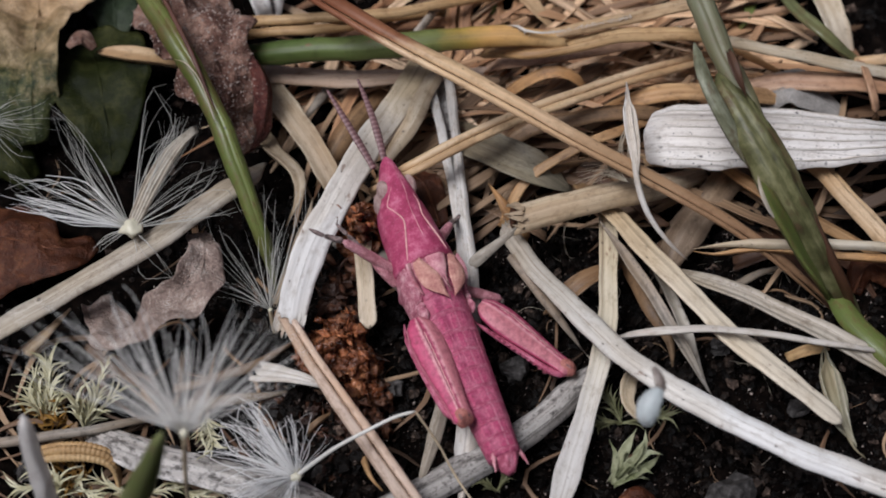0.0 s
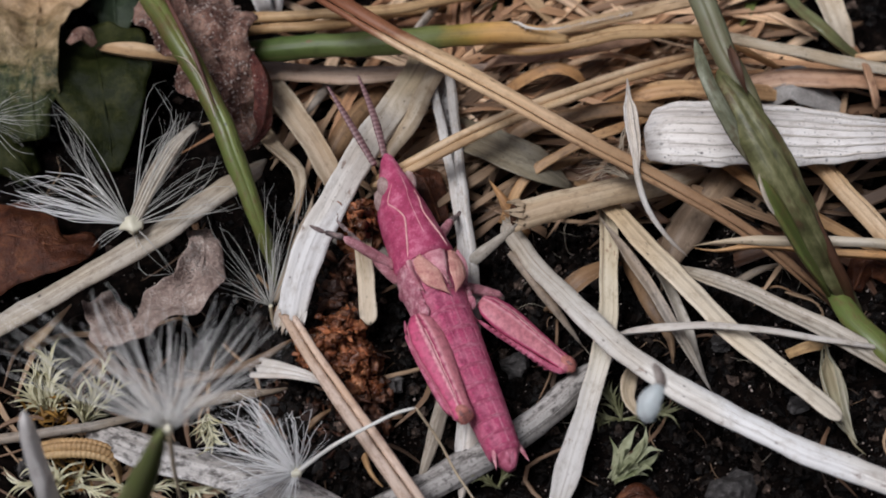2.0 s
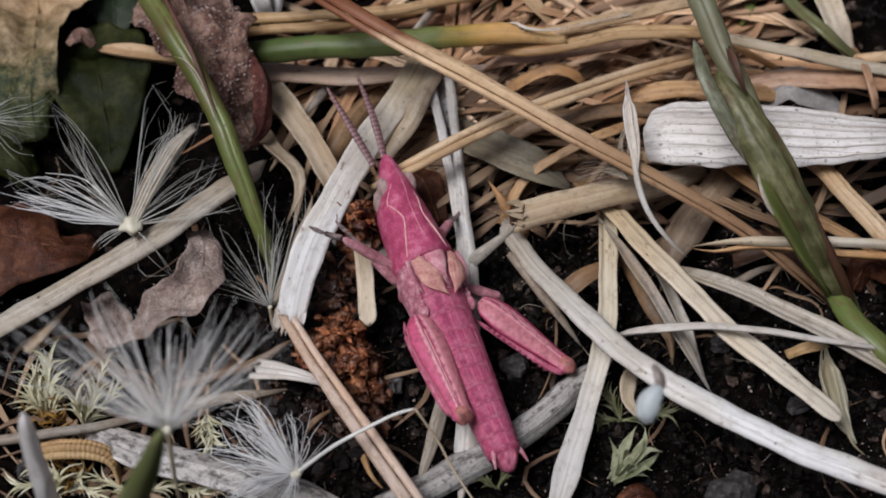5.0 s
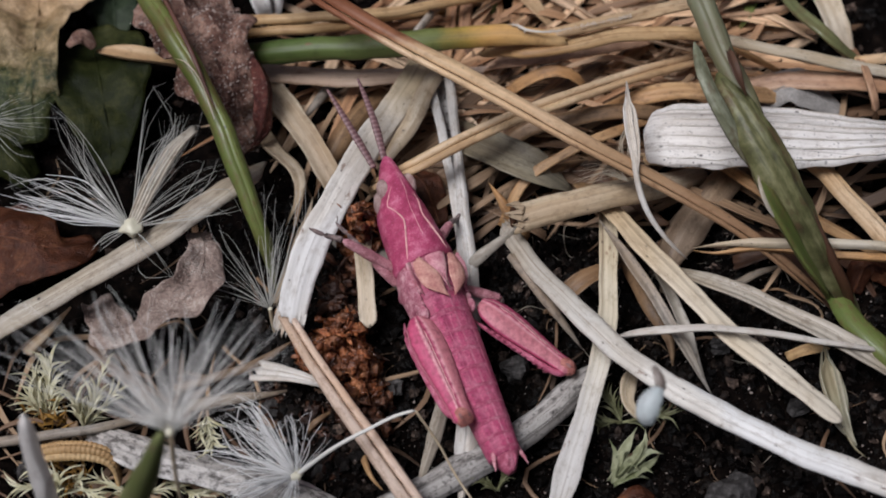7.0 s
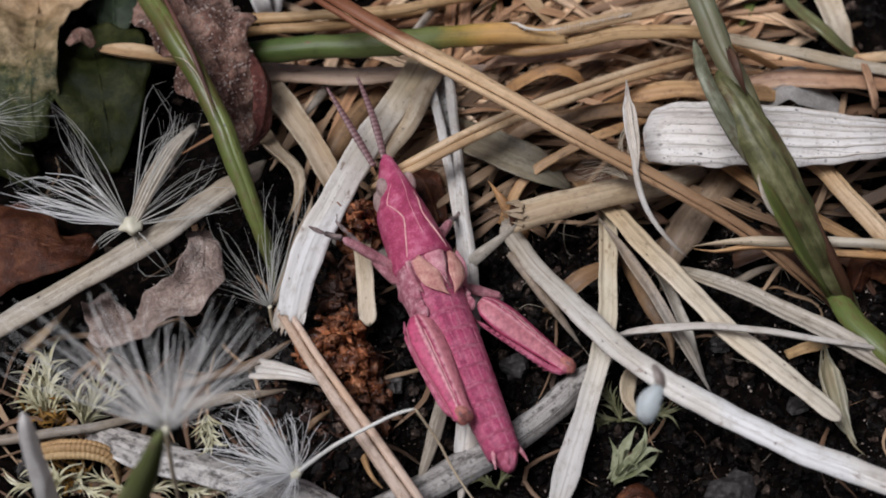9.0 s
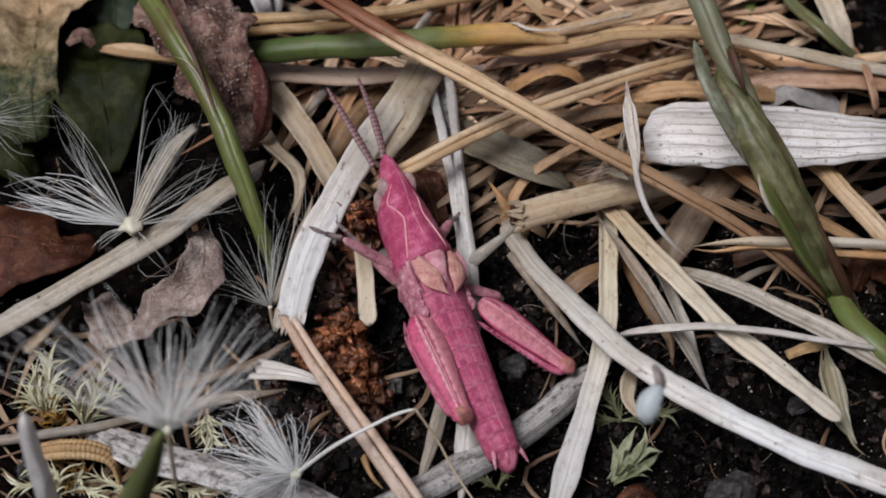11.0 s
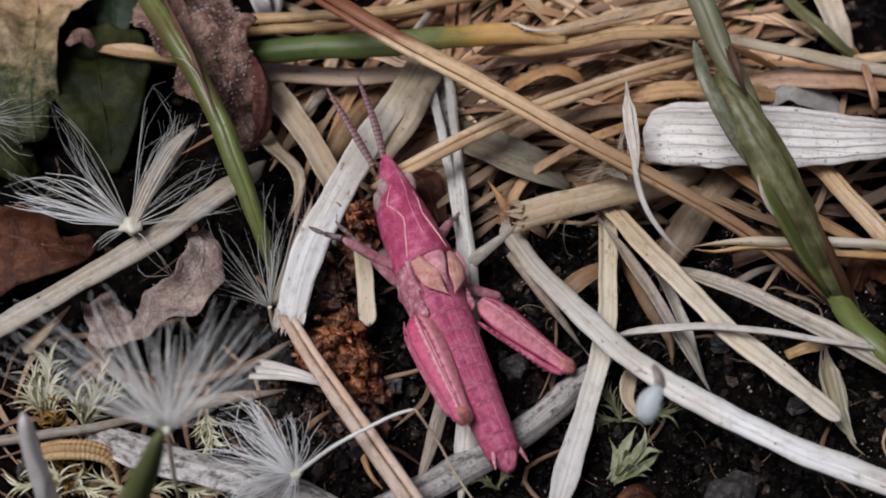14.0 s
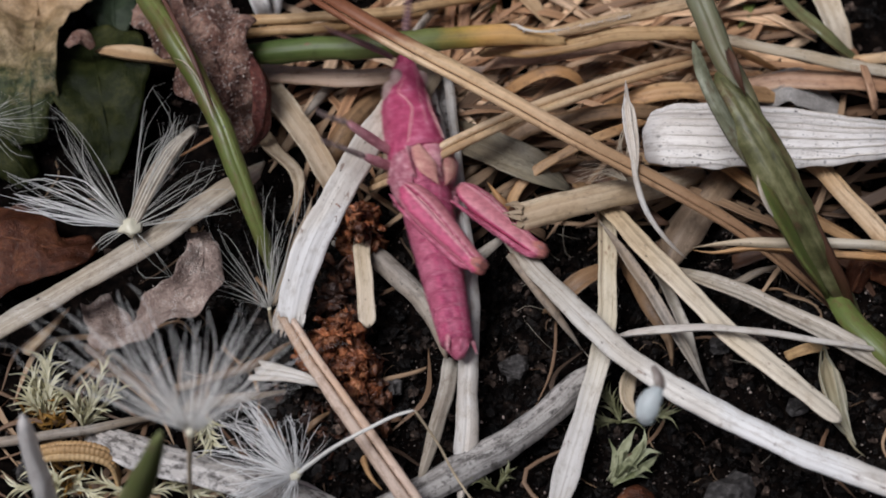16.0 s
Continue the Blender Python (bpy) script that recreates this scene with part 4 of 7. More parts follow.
leaf("grey_leaf", "dull grey leaf behind the white blade", GREYLEAF, [(14.54, 7.24, 0.80), (16.07, 7.54, 1.90), (18.40, 6.75, 0.80)],
     [0.5, 1.15, 0.4], [0.5, 1.0, 0.4], crumple=0.35, seed=8)
leaf("brown_scrap", "curled brown leaf scrap on the soil", RUST, [(6.78, -12.45, 0.20), (7.78, -12.01, 0.60), (8.93, -12.33, 0.20)],
     [0.3, 0.6, 0.3], [0.3, 0.5, 0.3], cup=-0.5, crumple=0.3, seed=9)
leaf("brown_scrap", "curled reddish brown leaf scrap", RUST, [(17.65, -2.64, 0.60), (18.26, -1.82, 1.60), (19.96, -2.01, 0.50)],
     [0.4, 0.9, 0.4], [0.3, 0.6, 0.4], cup=-0.5, crumple=0.4, seed=10)

# ---- dry grass at the back ----
G = "dry grass blades"
blade("dry_straw", "small tan blade tip behind the dead leaf", [(-15.93, 9.05, 2.60), (-14.64, 8.53, 3.00), (-12.54, 8.55, 2.40), (-11.05, 9.47, 0.50)], [0.5, 0.95, 0.9, 0.5], CREAM, group=G, ends=("round", "cut"), ribs=2)
blade("dry_straw", "golden dry straw lying across the back", [(-10.96, 12.26, 0.80), (-8.06, 11.28, 2.20), (-3.80, 11.22, 2.60), (0.96, 12.46, 2.20), (4.91, 15.29, 0.30)], 0.5, GOLD, group=G, full=0.6, groove=0.1, curl=0)
blade("dry_straw", "golden dry straw lying across the back", [(-11.20, 11.59, 0.60), (-8.04, 10.70, 2.00), (-4.61, 11.02, 2.10), (-0.65, 12.87, 1.00), (1.83, 14.10, 0.20)], 0.5, GOLD, group=G, full=0.6, groove=0.1, curl=0)
blade("dry_straw", "bleached piece of blade at the back", [(-9.56, 15.39, 0.60), (-8.86, 12.88, 1.80), (-8.54, 12.33, 0.60)], 0.9, BLEACH, group=G, ends=("cut", "torn"))
blade("dry_straw", "bleached piece of blade at the back", [(-7.78, 15.57, 0.40), (-7.98, 13.23, 1.40), (-8.26, 12.67, 0.40)], 0.6, BLEACH, group=G, ends=("cut", "torn"))
blade("dry_straw", "pale grey narrow straw at the back", [(0.44, 15.02, 0.60), (-0.64, 11.66, 2.00), (-1.81, 9.78, 2.20), (-2.24, 9.91, 0.80)], 0.42, GREY, group=G, full=0.5)
blade("dry_straw", "pale tan broad straw at the back", [(3.36, 15.11, 0.50), (4.35, 12.70, 1.40), (5.58, 11.62, 0.60)], 0.95, CREAM, group=G)
blade("grass_stalk", "rosy brown flat straw beneath the green stalk", [(-10.79, 9.54, 0.50), (-8.72, 8.50, 1.80), (-5.53, 7.92, 2.20), (-2.17, 7.92, 2.20), (1.21, 8.82, 1.40), (3.12, 10.04, 0.30)], [0.9, 1.0, 0.95, 0.8, 0.6, 0.5], PALEROSY, group=G, groove=0.05, curl=-0.1)
blade("dry_straw", "brown broken straw at the back", [(1.89, 9.39, 0.60), (3.02, 8.71, 2.20), (5.60, 8.85, 2.60), (8.61, 10.11, 1.80), (12.76, 12.76, 0.30)], 0.75, ROSY, group=G, curl=0.15, ends=("torn", "cut"))
blade("dry_straw", "curled tan straw bent into an arch", [(2.52, 7.47, 0.50), (3.65, 7.62, 2.00), (4.90, 7.71, 2.80), (6.07, 7.64, 2.40), (7.00, 7.47, 0.50)], 0.55, TAN, group=G, curl=0.2, roll=-25)
blade("dry_straw", "brown dry blade lying flat", [(1.69, 4.02, 0.40), (3.71, 5.29, 1.90), (6.24, 5.63, 2.30), (8.83, 6.11, 2.20), (11.96, 7.14, 0.50)], 0.95, BROWN, group=G, ribs=2)
blade("dry_straw", "tan broad dry blade of grass", [(6.98, 7.14, 0.50), (8.87, 6.75, 2.20), (11.13, 6.83, 2.60), (14.07, 7.13, 2.00), (17.57, 7.71, 0.40)], [0.6, 0.9, 0.9, 0.8, 0.6], TAN, group=G, ribs=2)
blade("dry_straw", "rosy broad dry blade of grass", [(13.36, 8.22, 0.60), (15.48, 8.03, 1.90), (17.98, 7.79, 2.20), (21.25, 7.94, 1.60), (24.45, 9.03, 0.20)], 1.2, ROSY, group=G, ribs=2)
blade("dry_straw", "tan straw under the long stem", [(2.66, 1.03, 0.30), (3.52, 2.27, 1.60), (5.36, 3.24, 2.60), (7.67, 4.46, 2.60), (10.31, 6.59, 0.80)], 0.45, TAN, group=G, full=0.4)
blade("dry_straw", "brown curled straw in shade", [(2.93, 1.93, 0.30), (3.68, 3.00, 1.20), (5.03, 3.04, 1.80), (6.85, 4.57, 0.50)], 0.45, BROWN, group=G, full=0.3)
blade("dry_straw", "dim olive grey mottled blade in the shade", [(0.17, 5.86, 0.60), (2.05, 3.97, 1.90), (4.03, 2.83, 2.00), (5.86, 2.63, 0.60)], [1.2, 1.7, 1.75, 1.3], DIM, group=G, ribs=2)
double("dry_straw", "tan double straw crossing under the long stem", [(-3.08, 2.13, 1.80), (-1.55, 1.72, 3.60), (0.87, 2.91, 4.10), (3.09, 4.05, 4.20), (5.35, 5.24, 4.00), (8.53, 7.13, 3.20), (11.97, 9.30, 1.80), (15.05, 11.27, 0.40)], 0.74, CREAM, group=G)
blade("dry_straw", "pale tan straw leading to the far edge", [(11.15, 11.48, 1.40), (11.79, 9.56, 3.20), (13.15, 8.60, 3.80), (16.24, 8.14, 3.40), (20.60, 8.05, 2.20), (24.38, 8.79, 0.30)], [0.4, 0.55, 0.6, 0.65, 0.65, 0.6], PALECREAM, group=G, groove=0.1, full=0.3, curl=0)
blade("dry_straw", "thin tan straw branching off", [(13.12, 9.29, 2.80), (14.48, 8.85, 2.20), (16.37, 9.05, 0.60)], 0.35, TAN, group=G, full=0.5)
blade("dry_straw", "pale dry straw at the edge", [(18.61, 9.90, 0.60), (19.16, 8.85, 2.20), (21.30, 9.18, 2.20), (24.27, 11.08, 0.20)], 0.6, CREAM, group=G, full=0.3)
blade("grass_stalk", "pale greenish broad blade at the back", [(17.80, 16.22, 0.50), (18.08, 11.84, 2.40), (18.86, 10.10, 1.40), (19.47, 9.71, 0.20)], 1.25, PALECREAM, group=G, curl=0.2, ribs=2)
blade("grass_stalk", "dull green narrow blade leaning at the back", [(16.39, 15.94, 0.40), (16.32, 11.84, 2.60), (17.47, 9.46, 3.20), (18.98, 9.11, 2.00), (20.33, 9.29, 0.30)], 0.6, DULLGREEN, category="grass stalk", group="green grass", full=0.4)
blade("grass_stalk", "short green blade at the back", [(15.26, 15.66, 0.30), (14.66, 12.70, 1.20), (14.20, 12.05, 0.30)], 0.8, GREEN, category="grass stalk", group="green grass")
blade("grass_stalk", "bright green blade tip at the back", [(2.68, 15.66, 0.30), (2.48, 13.40, 1.00), (2.31, 13.02, 0.20)], 0.6, GREEN, category="grass stalk", group="green grass")
blade("dry_straw", "reddish brown straw hanging over soil", [(19.34, 11.18, 0.50), (19.11, 7.64, 2.80), (19.41, 5.87, 2.60), (19.77, 5.84, 0.50)], 0.4, ROSY, group=G, full=0.4)
blade("dry_straw", "tan ribbed straw running to the edge", [(15.51, 5.92, 0.40), (16.35, 2.78, 2.60), (17.50, 0.45, 3.20), (18.92, -1.56, 3.00), (21.85, -2.75, 0.30)], 0.95, CREAM, group=G, ribs=3, rib=0.05)
blade("grass_stalk", "tan straw beneath the green sheath", [(12.25, 3.64, 1.60), (13.49, 2.01, 2.20), (15.52, 0.38, 2.20), (17.49, -0.39, 1.60), (20.20, -0.97, 0.20)], 0.7, TAN, group=G, ribs=2)
blade("dry_straw", "grey brown mottled broad blade", [(14.06, 4.82, 0.60), (12.15, 2.33, 1.50), (10.20, -0.27, 1.40), (9.43, -2.46, 0.30)], [1.4, 1.7, 1.7, 1.2], MOTTLEBROWN, group=G, ribs=2)
# Shaded brown straw: the shade comes from the darker material.
blade("dry_straw", "brown straw, shade put into a darker brown", [(12.75, -1.03, 0.30), (15.14, -0.60, 1.00), (17.54, -1.34, 0.80), (18.91, -2.97, 0.20)], 0.7, DARKBROWN, group=G)
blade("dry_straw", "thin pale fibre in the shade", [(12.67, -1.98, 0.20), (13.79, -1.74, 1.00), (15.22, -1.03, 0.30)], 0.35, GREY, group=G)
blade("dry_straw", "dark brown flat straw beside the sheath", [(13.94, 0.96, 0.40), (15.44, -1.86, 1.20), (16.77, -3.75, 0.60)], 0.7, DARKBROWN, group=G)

blade("dry_straw", "yellowed lower layer of the broad bleached blade", [(8.73, 2.87, 2.90), (10.70, 2.61, 3.10), (12.94, 2.74, 3.00), (15.73, 4.34, 1.00)], [0.6, 0.8, 0.7, 0.4], CREAM, group=G, ribs=2, ends=("torn", "cut"))
WB = (14.34, 6.47, 0.00)
ribbed = thing("dry_straw", WB, "broad bleached blade with ribs and a broken end", "straw", G)
shape = strip([(8.80, 3.80, 3.40), (10.20, 3.56, 3.90), (13.32, 3.32, 4.10), (16.23, 3.17, 4.10), (19.22, 3.34, 3.70), (24.20, 5.40, 0.60)], [2.9, 3.6, 3.0, 2.25, 1.8, 1.7], thick=0.2, curl=-0.08, ribs=7, rib=0.04, wob=0.03, ends=("round", "cut"), taper=0.75, n=90)
part("blade", (np.asarray(shape[0]) - np.array(WB), shape[1], shape[2]), BLEACH, ribbed)
edge = np.asarray(shape[0]).reshape(90, -1, 3)
for col in (3, 9, 16, 21, 27, 33, 39):
    part("vein", at_base(tube(edge[4:-1:4, col], [0.03, 0.045, 0.04, 0.03], 5, n=70, flat=0.8, rings=0.15, pitch=1.3), WB), PLAINWHITE, ribbed)

# ---- green stalks ----
stalk = thing("green_stalk", (-3.91, 11.25, 0.00), "green grass stalk yellowing at its torn end", "grass stalk")
KEEP = (-3.91, 11.25, 0.00)
part("stalk", at_base(strip([(-12.15, 10.00, 0.60), (-9.11, 8.53, 3.00), (-5.67, 7.98, 4.00), (-2.12, 7.97, 4.40), (1.16, 8.28, 4.50), (3.82, 8.43, 4.40), (5.47, 8.33, 4.20)], [0.7, 0.85, 1.15, 1.2, 1.15, 1.05, 0.6], full=0.75, curl=0, ends=("point", "torn")), KEEP), TURNING, stalk)
part("torn_end", at_base(strip([(3.72, 8.76, 4.00), (5.08, 8.56, 4.40), (7.00, 9.03, 4.50), (9.12, 9.88, 4.20), (11.44, 10.90, 3.80), (15.13, 14.74, 0.50)], [0.5, 0.62, 0.68, 0.66, 0.6, 0.5], full=0.3, groove=0.14, curl=0.1, ends=("cut", "torn")), KEEP), CREAM, stalk, "yellowed dry end of the stalk")
rng = random.Random(61)
FRAY = [(2.88, 8.66, 4.95), (3.30, 8.51, 5.05), (3.72, 8.25, 5.05), (4.54, 8.16, 5.05), (5.68, 8.43, 4.95), (7.23, 8.99, 4.80), (8.82, 9.64, 4.50), (10.44, 10.37, 4.20)]
frayed = [strip(FRAY[:5], [0.06, 0.13, 0.10, 0.06, 0.03], thick=0.05, curl=0.3, ends=("point", "point"), n=60, wob=0.05, taper=0.6)]
for q in spine(FRAY, 60)[0][2:44]:
    lean = np.array([rng.uniform(-0.12, 0.12), rng.uniform(0.03, 0.13), rng.uniform(0.0, 0.08)])
    frayed.append(strip([q - (0.02, 0.05, 0.03), q, q + lean], [rng.uniform(0.06, 0.14), rng.uniform(0.04, 0.10), 0.02], thick=0.03, curl=0, ends=("cut", "point"), n=5, taper=0.2, wob=0.01))
part("fray", at_base(joined(frayed), KEEP), PLAINWHITE, stalk, "white frayed fibres")
blade("dry_straw", "orange tan dry straw leaving the green stalk", [(1.97, 8.92, 2.60), (3.71, 8.07, 3.80), (5.73, 8.24, 4.00), (8.05, 8.82, 4.00), (10.12, 9.04, 3.90), (11.91, 9.16, 3.60), (14.48, 10.22, 1.50)], [0.5, 0.7, 0.8, 0.75, 0.75, 0.7, 0.5], GOLD, "straw", G, full=0.4, groove=0.06, curl=0)
green = blade("green_stalk", "fresh green grass stalk leaning over a dead leaf", [(-14.40, 11.21, 6.00), (-12.86, 8.69, 6.60), (-11.09, 5.86, 6.40), (-9.80, 3.60, 5.60), (-8.55, 0.93, 4.40), (-7.74, -1.00, 3.00), (-7.38, -1.86, 1.20), (-7.20, -2.40, 0.20)], [0.95, 1.0, 1.0, 0.95, 0.95, 0.85, 0.7, 0.4], GREEN, "grass stalk", "green grass", full=0.75, groove=0.05, curl=0.0, ends=("cut", "point"))

green_at = [v / MM for v in green.location]
part("dry_side", at_base(strip([(-12.26, 8.75, 6.90), (-11.24, 6.70, 7.00), (-10.49, 5.13, 6.80), (-9.92, 3.88, 6.20), (-9.33, 2.63, 5.50)], [0.15, 0.22, 0.2, 0.14, 0.06], thick=0.06, curl=0, full=0.3, wob=0.02, ends=("cut", "point")), green_at), MAROONSIDE, green, "maroon dried side")
part("frayed_edge", at_base(strip([(-11.36, 5.17, 6.90), (-10.84, 4.85, 7.00), (-10.27, 4.09, 6.90), (-9.88, 3.36, 6.50), (-9.55, 2.58, 6.00)], [0.04, 0.07, 0.05, 0.08, 0.05], thick=0.04, curl=0.1, ends=("point", "torn"), taper=0.6), green_at), PAPER, green, "pale frayed skin along the edge")

# ---- the long brown stem ----
double("long_stem", "long brown dry stem with a crease along it", [(-13.22, 21.53, 0.20), (-8.94, 13.16, 5.00), (-5.05, 7.88, 7.60), (-1.98, 5.25, 8.00), (1.07, 3.54, 7.60), (5.04, 1.67, 6.40), (7.65, 0.72, 5.40), (10.99, -0.65, 4.20), (13.18, -1.63, 3.20), (15.43, -2.93, 1.80), (17.30, -3.86, 0.30)], [0.9, 0.9, 0.95, 0.95, 0.95, 0.95, 0.9, 0.8, 0.75, 0.6, 0.4], STEM, "grass stem", split=0.68, n=64)

# ---- bleached blades round the insect ----
cut_blade = blade("dry_straw", "flat bleached blade under the forelegs, cut short", [(-0.24, 10.59, 0.80), (-1.09, 8.44, 2.00), (-2.37, 5.33, 2.70), (-3.74, 2.57, 2.90), (-5.02, -0.37, 2.90), (-5.79, -2.43, 2.60), (-6.38, -4.87, 2.00)], [1.1, 1.25, 1.3, 1.3, 1.35, 1.35, 1.3], AGEDWHITE, group=G, ribs=2, rib=0.02, curl=0.05, thick=0.22, ends=("cut", "torn"))
cut_at = [v / MM for v in cut_blade.location]
for lip, wide in (
    ([(-6.77, -4.20, 2.10), (-6.85, -4.58, 2.00), (-7.00, -5.00, 1.60)], 0.32),
    ([(-6.43, -4.36, 2.10), (-6.51, -4.74, 2.00), (-6.72, -5.11, 1.60)], 0.40),
    ([(-6.10, -4.47, 2.10), (-6.18, -4.85, 2.00), (-6.34, -5.16, 1.60)], 0.45),
    ([(-5.79, -4.53, 2.10), (-5.87, -4.90, 2.00), (-6.02, -5.00, 1.60)], 0.30)):
    part("broken_lip", at_base(strip(lip, [wide * 0.8, wide, wide * 0.7], thick=0.07, curl=0.35, ends=("cut", "torn"), n=10, wob=0.02), cut_at), WHITE, cut_blade, "curled broken fibres at the end")
blade("dry_straw", "mouldy dark speckled strip between pale blades", [(-0.51, 10.49, 0.50), (-0.21, 8.58, 1.20), (0.28, 5.65, 1.20), (0.61, 3.05, 0.90), (0.78, 1.56, 0.40)], [0.4, 0.55, 0.5, 0.3, 0.2], DUSKY, group=G)
blade("dry_straw", "narrow pale blade with a dark mouldy line", [(-1.18, 10.58, 0.60), (-0.70, 7.95, 2.00), (0.03, 4.44, 2.00), (0.52, 1.17, 1.90), (0.87, -2.05, 1.50), (0.75, -3.58, 0.30)], [0.4, 0.42, 0.4, 0.42, 0.45, 0.4], PLAINWHITE, group=G, curl=0.05)
blade("dry_straw", "narrow pale blade with a crease", [(0.03, 10.41, 0.60), (0.34, 7.54, 2.10), (0.60, 4.05, 2.10), (0.88, 1.03, 2.10), (1.15, -2.17, 1.70), (1.13, -5.23, 1.30), (0.96, -9.22, 1.50), (0.70, -12.37, 0.30)], [0.4, 0.44, 0.42, 0.5, 0.75, 0.85, 0.95, 1.0], PLAINWHITE, group=G, groove=0.08)
blade("dry_straw", "narrow pale blade on soil", [(0.38, -5.93, 0.60), (0.02, -8.32, 1.20), (-0.65, -10.82, 1.20), (-1.11, -11.89, 0.30)], [0.7, 0.7, 0.6, 0.5], GREYBUFF, group=G, ribs=2)
blade("dry_straw", "weathered speckled blade on the soil", [(-4.98, -13.79, 0.30), (-1.88, -12.38, 0.90), (1.49, -10.62, 1.20), (3.80, -8.96, 1.20), (5.86, -6.98, 1.00), (7.55, -5.23, 0.30)], [1.1, 1.3, 1.35, 1.3, 1.2, 0.9], DUSKY, group=G, ribs=3)
blade("dry_straw", "tan blade behind the insect", [(-8.79, 9.73, 0.60), (-7.31, 6.64, 1.80), (-6.02, 4.36, 2.10), (-4.85, 2.42, 1.60), (-4.12, 1.26, 0.40)], [0.9, 1.05, 1.1, 1.1, 0.7], BUFFSTRAW, group=G, ribs=2, ends=("cut", "round"))
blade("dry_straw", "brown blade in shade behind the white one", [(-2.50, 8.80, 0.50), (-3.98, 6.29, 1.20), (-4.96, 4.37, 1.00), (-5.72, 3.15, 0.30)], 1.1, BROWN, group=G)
blade("dry_straw", "pale thin blade at the back", [(-4.90, 9.13, 0.50), (-5.80, 7.03, 1.50), (-6.83, 5.78, 0.80)], 0.55, GREY, group=G)
blade("dry_straw", "tan stained blade beside the white one", [(0.03, 9.59, 1.20), (-0.75, 7.39, 2.30), (-1.41, 5.17, 2.70), (-2.33, 3.24, 2.60), (-3.10, 2.40, 1.40)], [0.7, 1.0, 1.0, 0.8, 0.5], BUFFSTRAW, group=G)
blade("dry_straw", "pale twisted blade of grass", [(-8.72, 6.49, 0.50), (-7.55, 4.03, 1.70), (-6.43, 2.53, 2.10), (-6.33, 1.53, 1.80), (-6.95, 0.70, 0.80)], [0.6, 0.8, 0.85, 0.6, 0.3], BUFFSTRAW, group=G, roll=[0, 20, 45, 20, 0])
blade("dry_straw", "papery pale blade scrap", [(-5.71, 1.80, 1.40), (-6.00, -0.14, 1.20), (-6.79, -2.19, 0.80), (-7.15, -3.03, 0.30)], [0.3, 1.1, 0.8, 0.4], PAPER, group=G, ribs=2, ends=("point", "torn"))
blade("dry_straw", "cream rounded blade tip hanging over soil", [(-3.24, 1.43, 0.60), (-3.39, -0.91, 1.50), (-3.25, -3.00, 1.70), (-3.13, -4.75, 1.30)], [0.6, 0.8, 0.72, 0.72], PALECREAM, group=G, ends=("cut", "round"), curl=0.15, taper=0.9, n=48)
blade("dry_straw", "greyish straw under the insect", [(-4.59, 0.37, 0.40), (-2.54, -1.38, 1.10), (-0.58, -3.57, 1.00), (0.14, -5.82, 0.40)], 0.95, GREY, group=G, ribs=2)
blade("dry_straw", "short pale straw beside the insect", [(0.51, -1.95, 0.40), (1.35, -1.78, 1.90), (2.79, -0.82, 2.50), (3.40, -0.34, 2.60)], 0.65, GREYBUFF, group=G, full=0.3)
blade("dry_straw", "small pointed brown blade", [(2.02, 1.87, 2.40), (2.72, 0.82, 2.20), (3.74, 0.11, 0.80)], [0.4, 0.6, 0.5], TAN, group=G, ends=("point", "cut"), taper=1.5)

blade("dry_straw", "long curved bleached straw over dark soil", [(2.65, -0.28, 2.10), (3.94, -2.60, 2.50), (6.09, -5.80, 3.20), (8.75, -8.71, 3.90), (12.45, -11.06, 4.00), (14.95, -12.12, 3.80), (18.02, -13.03, 3.00), (22.74, -13.09, 0.30)], [0.8, 1.0, 1.05, 1.08, 1.08, 1.08, 1.05, 1.0], CURVEDWHITE, group=G, full=0.42, groove=0.05, gpos=0.45, curl=0.02, ends=("torn", "cut"), n=60)
blade("dry_straw", "pale split strip beside the curved straw", [(2.89, -1.81, 2.40), (3.93, -3.30, 2.20), (5.11, -4.61, 1.40), (5.87, -5.28, 0.40)], 0.5, GREY, group=G)
hollow = blade("dry_straw", "hollow broken tan straw with open end", [(3.11, -0.61, 3.40), (5.41, -0.06, 3.60), (7.85, 0.64, 3.50), (9.73, 1.78, 2.40), (11.62, 3.57, 0.60)], [1.25, 1.3, 1.2, 1.1, 0.9], BUFFSTRAW, group=G, full=0.55, groove=0.06, gpos=-0.5, ends=("torn", "cut"), curl=0)
hollow_at = [v / MM for v in hollow.location]
# A dark ball on the solid end stands in for shade inside the hollow.
part("open_end", at_base((*ball(0.40, 14, 10, (2.96, -0.63, 3.55), (0.5, 1.1, 0.8), 0.6, 5), None), hollow_at)[:2], DARKBROWN, hollow, "dark ball painted as the shaded hollow")
rng = random.Random(91)
splinters = []
for k in range(9):
    a = rng.uniform(0, 2 * math.pi)
    o = np.array([2.96 + rng.uniform(0.15, 0.3), -0.63 + 0.54 * math.cos(a), 3.55 + 0.38 * math.sin(a)])
    e = np.array([-rng.uniform(0.15, 0.5), rng.uniform(-0.08, 0.08), rng.uniform(-0.05, 0.1)])
    splinters.append(strip([o - e * 0.5, o, o + e], [0.24, rng.uniform(0.12, 0.3), 0.06], thick=0.06, curl=0.2, ends=("cut", "torn"), n=8, taper=0.2, wob=0.02))
part("splinters", at_base(joined(splinters), hollow_at), BUFFSTRAW, hollow, "frayed rim of the broken end")
blade("dry_straw", "frayed straw bits at the broken end", [(2.81, -0.55, 2.20), (3.40, -0.40, 2.60), (4.39, -0.04, 2.40)], 0.6, GREY, group=G, ends=("torn", "torn"), taper=1)
